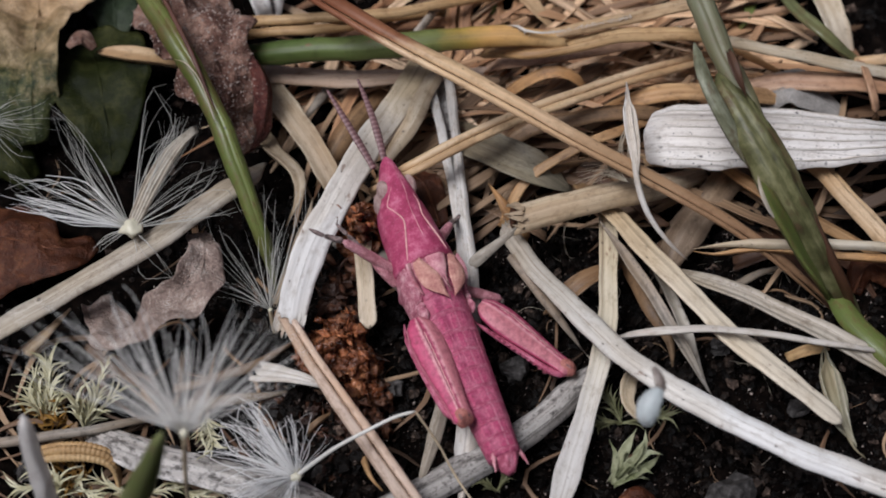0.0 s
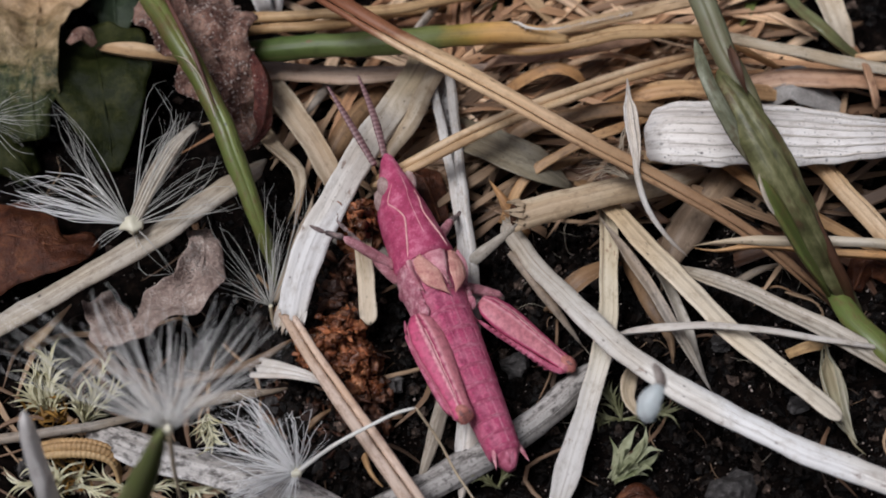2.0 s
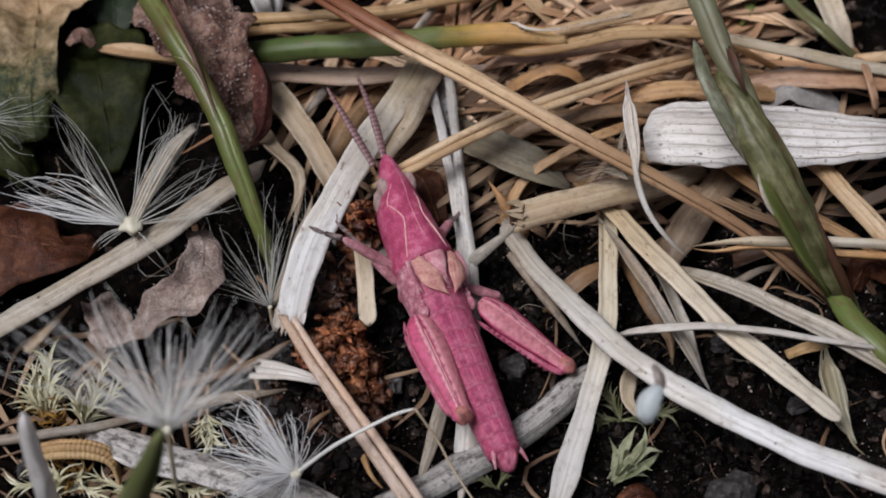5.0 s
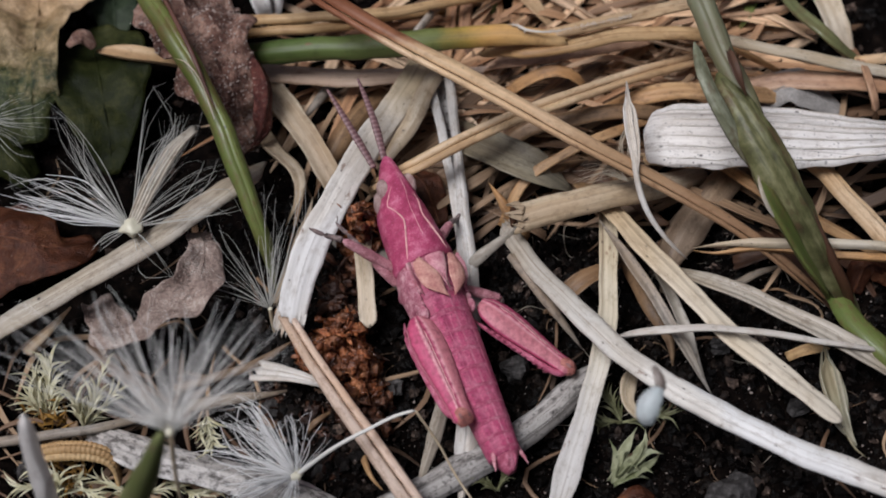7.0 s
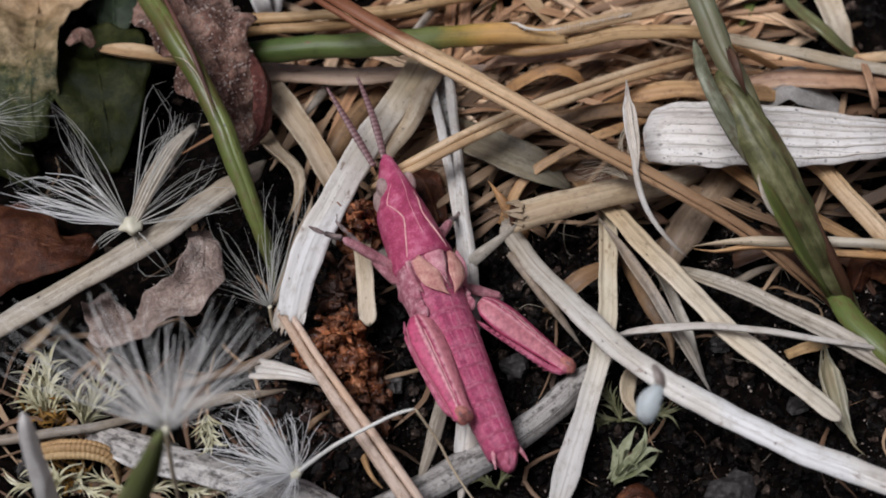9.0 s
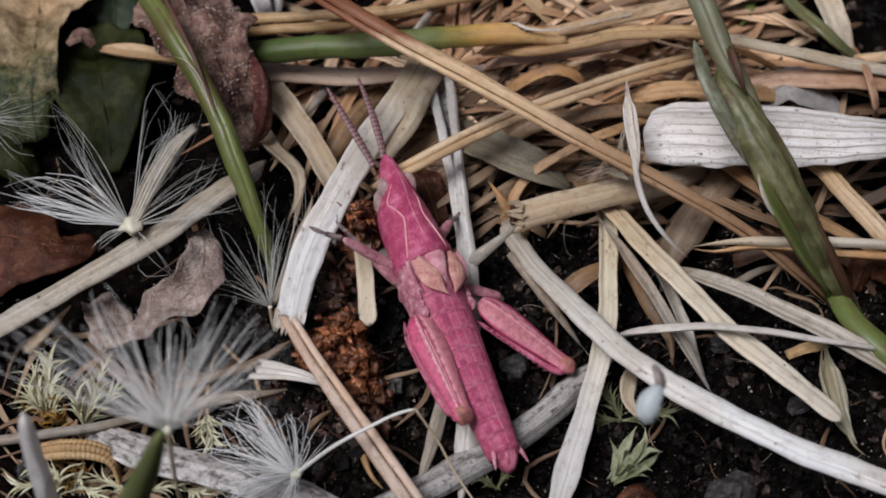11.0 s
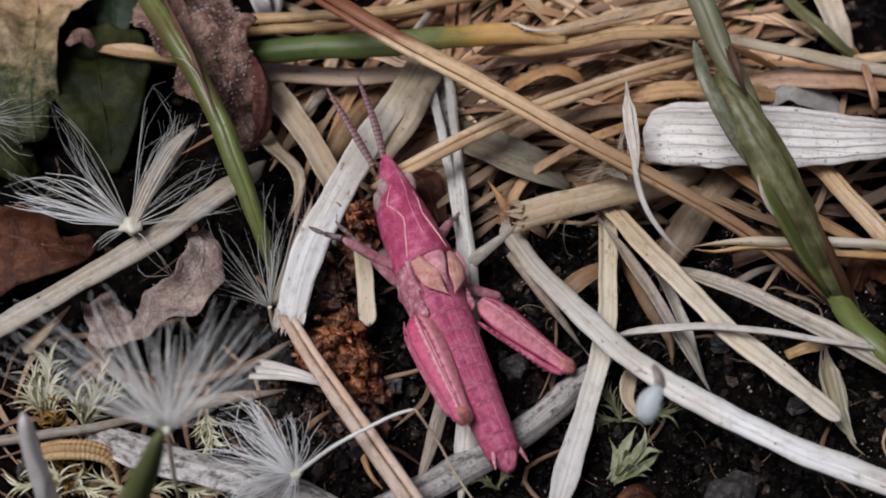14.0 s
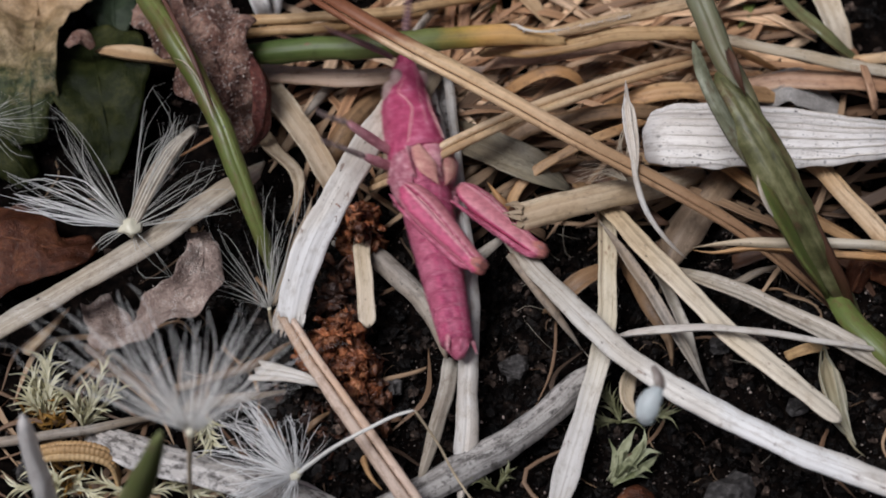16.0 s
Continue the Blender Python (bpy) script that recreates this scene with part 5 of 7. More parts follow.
blade("dry_straw", "upright pale straw standing in soil", [(7.13, 0.51, 2.00), (7.08, -1.50, 2.00), (6.88, -4.49, 1.90), (6.32, -7.08, 1.80), (5.31, -10.46, 1.50), (4.49, -12.58, 0.80), (3.92, -13.76, 0.20)], [0.75, 0.82, 0.82, 0.86, 0.92, 1.05, 1.1], PALETURN, group=G, ribs=2, full=0.35)
blade("dry_straw", "cream blade with a rounded tip over soil", [(6.20, 2.67, 1.00), (7.48, -0.37, 2.90), (9.29, -3.07, 3.10), (11.63, -5.85, 2.90), (13.93, -8.05, 2.70), (15.87, -9.51, 2.20)], [0.8, 1.0, 1.06, 1.1, 1.1, 0.95], CREAMTURN, group=G, full=0.22, ends=("cut", "round"), curl=0.05, taper=1.6, n=110, ribs=2)
blade("dry_straw", "thin pale pointed blade of grass", [(6.63, -0.68, 3.30), (7.89, -2.80, 3.20), (9.06, -5.00, 2.80), (10.22, -6.56, 1.80), (11.20, -7.54, 0.40)], [0.4, 0.5, 0.5, 0.4, 0.3], GREY, group=G, ends=("point", "point"), curl=0.3)
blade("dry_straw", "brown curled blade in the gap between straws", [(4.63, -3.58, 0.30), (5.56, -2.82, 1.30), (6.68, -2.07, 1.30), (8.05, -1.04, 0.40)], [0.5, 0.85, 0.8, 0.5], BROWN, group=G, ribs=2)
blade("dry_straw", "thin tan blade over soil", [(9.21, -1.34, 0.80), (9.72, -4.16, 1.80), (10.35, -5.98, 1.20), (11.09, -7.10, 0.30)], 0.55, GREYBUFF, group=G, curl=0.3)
# A pale brown blade; the plain brown material darkens it as shade would.
blade("dry_straw", "pale brown blade coloured darker for shade", [(7.84, -0.28, 0.50), (8.75, -3.38, 1.40), (9.54, -4.96, 0.80), (9.66, -5.98, 0.20)], 0.8, BROWN, group=G)
blade("dry_straw", "greyish white flat blade of grass", [(9.71, -1.50, 0.60), (10.87, -2.85, 2.00), (13.00, -4.21, 2.60), (15.38, -5.68, 2.60), (18.30, -7.18, 2.00), (21.46, -7.83, 0.20)], [0.5, 0.8, 0.95, 1.0, 1.0, 0.9], GREYBUFF, group=G, ribs=3)
blade("dry_straw", "thin white curved straw over soil", [(7.14, -5.07, 1.00), (7.99, -5.73, 2.60), (10.59, -6.05, 3.60), (13.75, -6.38, 3.50), (16.95, -6.49, 2.80), (19.25, -6.03, 0.80)], [0.25, 0.38, 0.32, 0.28, 0.24, 0.16], PLAINWHITE, group=G, full=0.3, ends=("cut", "cut"))
blade("dry_straw", "split pale straw with an open tip", [(10.55, -1.65, 2.60), (11.98, -1.75, 3.20), (14.48, -1.94, 3.60), (16.82, -2.05, 3.60), (19.35, -1.84, 3.00), (23.24, -0.45, 0.30)], [0.2, 0.45, 0.45, 0.45, 0.45, 0.4], PALECREAM, group=G, full=0.5, ends=("point", "cut"))
blade("dry_straw", "lower half of the split straw", [(10.57, -1.64, 2.50), (11.54, -2.00, 2.80), (13.16, -1.96, 3.10), (15.70, -2.25, 3.20), (19.39, -2.27, 2.60), (23.11, -1.18, 0.30)], [0.15, 0.3, 0.4, 0.4, 0.4, 0.35], TAN, group=G, full=0.5, ends=("point", "cut"))
blade("dry_straw", "orange brown blade scrap", [(14.56, -5.63, 0.30), (15.28, -5.55, 0.90), (16.40, -5.18, 0.30)], 0.5, GOLD, group=G, taper=1)
double("dry_straw", "pale rosy straw with a dark crease", [(-6.56, -4.55, 2.00), (-5.50, -6.49, 2.40), (-4.15, -8.63, 2.60), (-2.29, -11.44, 2.60), (-0.85, -13.31, 2.00), (0.35, -14.26, 0.30)], [0.65, 0.75, 0.82, 0.88, 0.92, 0.9], PALEROSY, group=G, split=0.42)
blade("dry_straw", "short bleached blade with a frayed end", [(-7.58, -7.13, 1.90), (-6.51, -7.36, 2.10), (-5.13, -7.75, 2.00), (-4.05, -7.61, 0.80)], [1.05, 0.7, 0.5, 0.4], WHITE, group=G, ribs=3, rib=0.06, ends=("torn", "point"))
blade("dry_straw", "short brown twig on soil", [(-5.65, -9.16, 0.30), (-5.05, -8.76, 0.80), (-4.30, -8.01, 0.30)], 0.4, BROWN, "twig", G, full=0.5)
blade("dry_straw", "thin brown straw on soil", [(-3.32, -9.67, 0.30), (-2.91, -11.22, 1.00), (-2.35, -11.77, 0.30)], 0.35, TAN, group=G)
# A buff blade given mottled brown, so the colour carries its shade.
blade("dry_straw", "buff broad blade under the down, browned for shade", [(-11.14, -7.15, 0.40), (-9.44, -6.88, 1.00), (-7.59, -6.24, 1.20), (-6.07, -4.85, 0.60)], 0.42, MOTTLEBROWN, group=G)
blade("dry_straw", "dark buff blade in shade", [(-10.60, -7.93, 0.40), (-8.22, -7.79, 0.90), (-6.18, -7.25, 0.60)], 0.5, GREY, group=G)

# ---- the near corner ----
blade("dry_straw", "long greyish pale straw lying across dead leaves", [(-21.25, -5.90, 0.30), (-18.21, -5.36, 2.40), (-15.64, -4.16, 3.20), (-12.94, -2.61, 3.70), (-10.50, -0.73, 3.90), (-8.95, 0.84, 3.60), (-8.02, 4.05, 0.80)], [1.0, 1.0, 1.05, 1.1, 1.15, 1.1, 0.9], GREYBUFF, group=G, full=0.3, groove=0.04, curl=0)
blade("dry_straw", "short stub of pale straw", [(-17.44, -5.45, 0.60), (-16.41, -5.18, 1.70), (-15.54, -4.14, 2.00)], 0.62, CREAM, group=G, full=0.6, curl=0)
blade("twig", "thin dark twig on moss", [(-19.45, -9.67, 0.30), (-17.20, -9.74, 1.00), (-14.90, -9.53, 1.20), (-13.15, -9.03, 1.10), (-11.64, -8.59, 0.80), (-10.61, -8.09, 0.20)], [0.45, 0.45, 0.4, 0.35, 0.32, 0.3], GREY, "twig", full=0.8, curl=0)
CAT = (-14.84, -10.16, 0.00)
catkin = thing("dry_straw", CAT, "orange tan knobbly dry straw bent downward", "straw", G)
for dy, r in ((0.26, 0.17), (0.0, 0.2), (-0.26, 0.18)):
    line = [np.array(q) + (0, dy, -abs(dy) * 0.5) for q in ((-16.11, -10.38, 1.20), (-15.16, -10.44, 1.60), (-14.03, -10.48, 1.60), (-13.27, -10.67, 1.30), (-13.04, -11.09, 0.70), (-12.98, -11.60, 0.20))]
    part("strand", at_base(tube(line, [r * 0.8, r, r, r * 0.8, r * 0.5, r * 0.4], 8, n=120, rings=0.09, pitch=0.19), CAT), GOLDPALE, catkin)
blade("dry_straw", "weathered pale blade spotted with black mould", [(-14.29, -9.13, 0.50), (-12.77, -10.13, 1.30), (-10.37, -11.12, 1.60), (-7.87, -11.72, 1.60), (-5.43, -12.27, 1.20), (-3.24, -12.61, 0.30)], [1.2, 1.5, 1.5, 1.5, 1.4, 1.0], MOULD, group=G, ribs=4, rib=0.05, curl=-0.1)
blade("shoot", "pale purplish grass shoot standing close to the lens", [(-14.90, -15.09, 0.00), (-14.13, -14.64, 6.30), (-14.20, -13.95, 8.69), (-14.26, -13.35, 10.66)], [0.8, 0.80, 0.74, 0.6], SHOOTGREY, "grass shoot", full=0.9, ends=("cut", "round"))
blade("shoot", "green grass shoot with a purplish tip close to the lens", [(-12.97, -15.32, 0.00), (-10.46, -15.70, 8.86), (-9.48, -15.84, 11.98), (-8.70, -15.70, 14.50)], [1.5, 1.4, 1.1, 0.5], SHOOTGREEN, "grass shoot", full=0.4, curl=0.1, roll=80, ends=("cut", "round"))
BUD = (8.57, -8.25, 0.00)
bud = thing("shoot", BUD, "small bluish white translucent shoot with a dusky tip", "grass shoot")
part("bud", at_base(tube([(7.57, -11.87, 9.85), (7.37, -12.13, 9.85), (7.17, -12.39, 9.67), (7.11, -12.65, 9.40), (7.17, -12.87, 9.04)], [0.14, 0.34, 0.42, 0.40, 0.2], 16, flat=0.8, n=26), BUD), BLUISH, bud)
part("tip", at_base(tube([(7.33, -11.17, 10.12), (7.45, -11.43, 10.12), (7.55, -11.74, 10.03), (7.57, -11.95, 9.76)], [0.09, 0.17, 0.2, 0.18], 12, flat=0.6, n=18), BUD), LEGBROWN, bud, "dusky hooked tip")
part("base", at_base(tube([(7.17, -12.50, 9.30), (7.85, -10.40, 4.70), (8.57, -8.25, 0.00)], [0.22, 0.14, 0.1], 8), BUD), BLUISH, bud)
blade("dry_straw", "pale curled strip looped beside the shoot", [(7.96, -6.64, 1.20), (7.36, -8.03, 2.40), (7.27, -8.93, 2.70), (7.71, -9.60, 2.80), (8.42, -9.41, 2.20)], [0.4, 0.65, 0.75, 0.7, 0.3], PALECREAM, group=G, curl=0.2, roll=30)

# ---- green sheath with a broken tip ----
SH = (17.34, -2.29, 0.00)
sheath = thing("grass_sheath", SH, "green grass sheath with brownish veins, rising from soil", "grass stalk", "green grass")
part("stalk", at_base(strip([(10.08, 9.24, 9.20), (10.67, 6.42, 9.20), (11.26, 4.81, 8.60), (11.72, 3.65, 8.20), (12.59, 2.08, 7.60), (13.49, 0.67, 6.80)], [1.0, 1.1, 1.05, 0.95, 0.9, 0.6], full=0.6, curl=0.0, groove=0.05), SH), GREYGREEN, sheath, "grey-green stalk above the sheath")
part("leaf_tip", at_base(strip([(10.22, 4.34, 8.90), (10.48, 3.00, 8.75), (11.10, 1.50, 8.35), (12.05, 0.30, 7.10), (12.90, -0.80, 6.20)], [0.42, 0.62, 0.8, 0.8, 0.5], full=0.4, curl=0.05, ends=("round", "point"), taper=2.5), SH), SHEATHTIP, sheath, "pale blue-green leaf tip")
part("sheath", at_base(strip([(11.32, 3.51, 8.00), (11.98, 2.07, 7.80), (12.66, 0.74, 7.40), (13.37, -0.45, 6.80), (14.01, -1.29, 6.00), (14.87, -2.21, 4.80), (15.89, -2.96, 3.20), (16.94, -3.50, 1.60), (17.74, -4.06, 0.40)], [0.8, 1.5, 1.75, 1.95, 1.95, 1.55, 1.2, 1.0, 0.7], full=0.55, ribs=3, rib=0.05, wob=0.05, curl=-0.05, ends=("round", "cut"), taper=1.5), SH), SHEATH, sheath, "veined green leaf sheath")
part("fold", at_base(strip([(12.53, -1.61, 7.60), (13.05, -2.30, 6.90), (14.12, -3.08, 5.40), (15.37, -3.60, 3.40), (16.33, -3.64, 1.60)], [0.5, 0.8, 0.75, 0.6, 0.3], full=0.25, curl=0.15, ends=("round", "point"), taper=1.2), SH), GREEN, sheath, "folded bright green edge")
part("dry_edge", at_base(strip([(11.57, 3.83, 9.00), (11.72, 3.01, 9.00), (11.98, 2.38, 8.70), (12.27, 1.97, 8.30)], [0.25, 0.4, 0.35, 0.15], curl=0.25, ends=("torn", "point"), taper=1), SH), DARKBROWN, sheath, "brown dried edge")
part("pale_edge", at_base(strip([(12.46, -1.49, 7.70), (12.60, -2.16, 7.50), (12.95, -2.63, 7.00), (13.34, -2.76, 6.50)], [0.1, 0.18, 0.16, 0.08], thick=0.06, curl=0.1, ends=("torn", "torn")), SH), PAPER, sheath, "pale torn edge")
part("brown_base", at_base(strip([(14.84, -1.29, 6.00), (15.65, -2.57, 4.60), (16.57, -3.50, 3.00), (17.49, -3.98, 1.00)], [0.2, 0.35, 0.5, 0.4], full=0.4, ends=("point", "cut")), SH), DARKBROWN, sheath, "dark brown dried base")
blade("green_stalk", "green stalk leaving the brown sheath", [(16.45, -2.89, 1.50), (16.97, -4.93, 2.20), (18.32, -6.77, 2.20), (20.87, -8.40, 0.30)], [0.9, 1.05, 1.05, 0.9], GREEN, "grass stalk", "green grass", full=0.5, curl=0)

# ---- husks ----
def husk(base, label, body, tail, bw, tw, mat=PAPER):
    h = thing("grass_husk", base, label, "husk")
    for k, (dx, roll) in enumerate(((-0.2, 30), (0.2, -30), (0.0, 0))):
        line = [np.array(p) + (dx * math.sin(math.pi * i / (len(body) - 1)), 0, 0.05 * k) for i, p in enumerate(body)]
        part("glume", at_base(strip(line, [bw * q for q in (0.12, 0.14, 0.18, 0.95, 1.0, 1.0, 0.95, 0.8, 0.65, 0.5, 0.3)], thick=0.06, curl=0.25, roll=roll, ends=("point", "point"), ribs=3, rib=0.02, taper=1.0), base), mat, h)
    part("awn", at_base(tube(tail, tw, 6, n=26), base), mat, h, "pale bristle-like awn")
    return h


spiky = husk((8.68, 4.29, 0.00), "pale papery grass husk with a long awn", [(7.78, 4.46, 6.20), (7.79, 3.33, 6.10), (7.85, 2.88, 6.00), (7.87, 1.95, 5.90), (7.94, 0.89, 5.70), (8.02, -0.10, 5.40)],
     [(7.78, 4.46, 6.20), (7.93, 2.19, 5.90), (7.98, 0.17, 5.50), (8.41, -1.18, 4.80), (9.25, -2.06, 4.00), (10.24, -2.37, 2.90)], 0.27, [0.05, 0.09, 0.13, 0.14, 0.11, 0.03], PLAINWHITE)
rng = random.Random(71)
threads = [tube([np.subtract((7.87, 2.72, 5.90), (8.68, 4.29, 0.00)), np.subtract((7.55, 1.68, 5.60), (8.68, 4.29, 0.00)) + (rng.uniform(-0.2, 0.2), 0, 0), np.subtract((7.33, 0.52, 5.20), (8.68, 4.29, 0.00)) + (rng.uniform(-0.5, 0.5), rng.uniform(-0.4, 0.3), 0)], [0.02, 0.014, 0.008], 4, n=10) for _ in range(9)]
for _ in range(18):
    swing = rng.uniform(-0.6, 0.8)
    threads.append(tube([np.subtract((7.71, 0.14, 5.00), (8.68, 4.29, 0.00)), np.subtract((7.01, 0.78, 4.90), (8.68, 4.29, 0.00)) + (rng.uniform(-0.4, 0.4), swing * 0.6, rng.uniform(-0.2, 0.2)), np.subtract((6.21, 0.77, 4.50), (8.68, 4.29, 0.00)) + (rng.uniform(-0.9, 0.9), swing, rng.uniform(-0.5, 0.2))], [0.022, 0.016, 0.008], 4, n=12))
tagged(part("fibre_tuft", joined(threads), PAPER, spiky, "fine white threads"), kind="stuff")
husk((16.29, -8.25, 0.00), "pale papery grass husk lying on soil", [(15.91, -5.50, 1.10), (15.89, -5.82, 1.10), (15.89, -6.51, 1.10), (15.97, -7.45, 1.00), (16.18, -8.81, 0.90), (16.72, -9.90, 0.70)],
     [(15.89, -5.61, 1.10), (16.45, -7.19, 1.00), (16.30, -8.81, 0.90), (16.58, -9.90, 0.80), (17.12, -10.31, 0.50)], 0.95, [0.05, 0.06, 0.07, 0.08, 0.03], HUSKGREEN)

# ---- rust-brown crumbs ----
def clod(r, at, rng):
    """A gnarled lump, pitted and drawn out."""
    v, f = ball(1.0, 14, 10)
    k = rng.uniform(0, 50)
    swell = np.array([1 + 0.9 * noise.noise((p[0] * 1.6 + k, p[1] * 1.6, p[2] * 1.6)) + 0.6 * noise.noise((p[0] * 4.1, p[1] * 4.1 + k, p[2] * 4.1)) for p in v])
    return v * swell[:, None] * r * (rng.uniform(0.6, 1.5), rng.uniform(0.6, 1.5), rng.uniform(0.5, 1.1)) + np.array(at), f


def crumb_heap(label, spots, seed, mat):
    """Clumps of curled flakes and crumbs, with gaps between the clumps."""
    rng = random.Random(seed)
    shapes = []
    for (cx, cy, cz), r, clumps in spots:
        for _ in range(clumps):
            a, d = rng.uniform(0, 6.3), r * math.sqrt(rng.random())
            hub = np.array([cx + d * math.cos(a), cy + d * math.sin(a), cz * (1 - 0.55 * (d / r) ** 2) * rng.uniform(0.35, 1)])
            for i in range(rng.randint(1, 3)):
                o = hub + np.array([rng.gauss(0, 0.16), rng.gauss(0, 0.16), rng.gauss(0, 0.14)])
                b = rng.uniform(0, 6.3)
                e = np.array([math.cos(b), math.sin(b), rng.uniform(-0.7, 0.7)]) * rng.uniform(0.10, 0.40)
                side = np.array([-math.sin(b), math.cos(b), rng.uniform(0, 1)]) * rng.uniform(-0.12, 0.12)
                wide = rng.uniform(0.10, 0.50)
                shapes.append(strip([o - e, o + side, o + e], [wide * rng.uniform(0.3, 0.9), wide, wide * rng.uniform(0.2, 0.7)], thick=rng.uniform(0.03, 0.09), curl=rng.uniform(-0.8, 0.8), roll=rng.uniform(-80, 80), ends=("torn", "torn"), n=7, taper=0.25, wob=0.03))
            for i in range(rng.randint(2, 4)):
                p = hub + np.array([rng.gauss(0, 0.2), rng.gauss(0, 0.2), rng.gauss(0, 0.12)])
                shapes.append(clod(0.06 + 0.28 * rng.random() ** 2, p, rng))
    v, f, _ = joined(shapes)
    return tagged(solid("plant_debris", v, f, mat), label, "plant debris", kind="stuff")


crumb_heap("orange-brown curled flakes of plant debris beside the white blade", [((-3.71, -0.10, 3.40), 0.95, 50)], 21, CRUMB)
crumb_heap("orange-brown flaky plant debris on soil", [((-4.55, -5.70, 2.50), 1.25, 52), ((-3.70, -6.30, 1.90), 0.8, 20), ((-4.15, -4.60, 1.80), 0.5, 7), ((-3.30, -7.40, 1.50), 0.6, 10)], 22, CRUMB)
crumb_heap("dark brown crumbly plant debris on soil", [((-4.46, -1.70, 1.20), 0.8, 12), ((-4.43, -3.00, 1.20), 0.8, 14), ((-3.95, -4.30, 1.20), 0.8, 14), ((-3.30, -6.60, 1.10), 1.0, 16), ((-3.10, -8.10, 1.00), 0.9, 18), ((-4.94, -8.76, 0.70), 0.7, 9), ((-3.66, -9.40, 0.60), 0.8, 9), ((-4.42, -10.75, 0.50), 0.5, 6), ((-7.12, -7.25, 0.60), 0.6, 6)], 23, DARKCRUMB)

# ---- pebbles ----
for x, y, z, r, k in [(*(-2.05, -7.09, 0.40), 0.42, 1), (*(11.67, -11.69, 0.40), 0.85, 2), (*(3.11, -6.04, 0.30), 0.6, 3), (*(-5.10, -10.83, 0.40), 0.5, 4), (*(-4.22, -10.29, 0.30), 0.35, 5),
                      (*(11.76, -5.01, 0.30), 0.4, 6), (*(-7.35, -7.75, 0.30), 0.6, 7), (*(-16.74, -10.71, 0.40), 0.6, 8), (*(-11.13, -9.92, 0.30), 0.4, 9), (*(14.78, -7.83, 0.20), 0.45, 10), (*(-6.47, -11.11, 0.20), 0.5, 11)]:
    v, f = ball(r * 0.85, 9, 7, (x, y, z - 0.1), (1.2, 1.0, 0.7), 0.9, k)
    tagged(solid("pebble", v, f, PEBBLE, None, False), "small rounded grey pebble half sunk in soil", "pebble", "pebbles")


# ---- moss ----
def moss(label, base, shoots, mat, seed, core=None, wide=0.6, broad=0.15):
    rng = random.Random(seed)
    h = thing("moss", base, label, "moss", "moss tufts")
    for tip, count, size in shoots:
        t = np.array(tip) - np.array(base)
        part("shoot_stem", tube([(0, 0, 0), t * 0.5 + (0, 0, 0.1), t], [0.07, 0.06, 0.03], 5), mat, h)
        shapes = []
        for i in range(count):
            s = (i + 0.5) / count
            o = t * s * 0.98
            a = i * 2.4 + rng.uniform(-0.3, 0.3)
            out = np.array([math.cos(a), math.sin(a), 0.3 * math.sin(a * 1.7)])
            d = t / (np.linalg.norm(t) + 1e-6)
            out = out - d * (out @ d)
            e = o + (d * 1.0 + out * wide) * size * rng.uniform(0.7, 1.2)
            m2 = (o + e) / 2 + d * 0.12 * size
            shapes.append(strip([o, m2, e + out * rng.uniform(0.0, 0.4) * size + (0, 0, rng.uniform(-0.25, 0.1) * size)], [size * broad, size * broad * 0.9, size * 0.05], thick=0.03, curl=0.2, roll=rng.uniform(-50, 50), ends=("cut", "point"), n=7, taper=size * 0.7))
        tagged(part("foliage", joined(shapes), mat, h), kind="stuff")
    if core:
        old = []
        for i in range(60):
            o = np.array([rng.gauss(0, core), rng.gauss(0, core), rng.uniform(0.1, 0.9)])
            e = np.array([rng.gauss(0, 0.15), rng.gauss(0, 0.15), rng.uniform(0.05, 0.25)])
            old.append(strip([o - e, o + (0.03, 0, 0), o + e], [0.1, 0.14, 0.04], thick=0.03, curl=0.4, roll=rng.uniform(-60, 60), ends=("cut", "point"), n=6, taper=0.3))
        tagged(part("old_foliage", joined(old), AMBER, h, "amber older leaves"), kind="stuff")
    return h


moss("pale moss tuft with amber base", (-16.20, -8.43, 0.10), [((-16.11, -6.93, 2.00), 26, 1.1), ((-16.71, -7.37, 1.60), 22, 1.0), ((-16.82, -8.06, 1.20), 18, 0.9), ((-15.67, -7.86, 1.30), 14, 0.7)], PALEMOSS, 31, 0.5)
moss("pale tuft of moss leaves", (-14.75, -8.81, 0.10), [((-14.87, -8.26, 1.60), 14, 1.1), ((-14.15, -7.91, 1.40), 16, 1.0), ((-13.30, -7.55, 1.20), 14, 0.8), ((-13.87, -6.35, 1.40), 12, 0.8)], PALEMOSS, 32)
moss("pale drooping moss leaves", (-9.76, -8.40, 0.30), [((-9.18, -10.17, 1.40), 18, 0.9), ((-9.75, -9.63, 1.30), 12, 0.8)], PALEMOSS, 33)
moss("small pale moss sprig", (-15.57, -12.29, 0.10), [((-15.21, -11.55, 1.20), 14, 0.9), ((-15.79, -11.70, 1.00), 10, 0.8)], PALEMOSS, 34)
moss("grey-green sprig with broad pointed leaflets on soil", (6.78, -11.34, 0.30), [((7.15, -10.55, 1.20), 4, 1.25), ((7.75, -10.75, 1.50), 7, 1.35), ((8.05, -11.00, 1.20), 4, 1.2)], SPRIG, 35, None, 0.26, 0.36)
moss("yellowish green moss on soil", (7.37, -8.56, 0.10), [((9.14, -8.56, 0.90), 18, 0.8), ((6.75, -7.71, 1.00), 16, 0.8), ((6.36, -8.89, 0.80), 14, 0.8)], MOSS, 36)
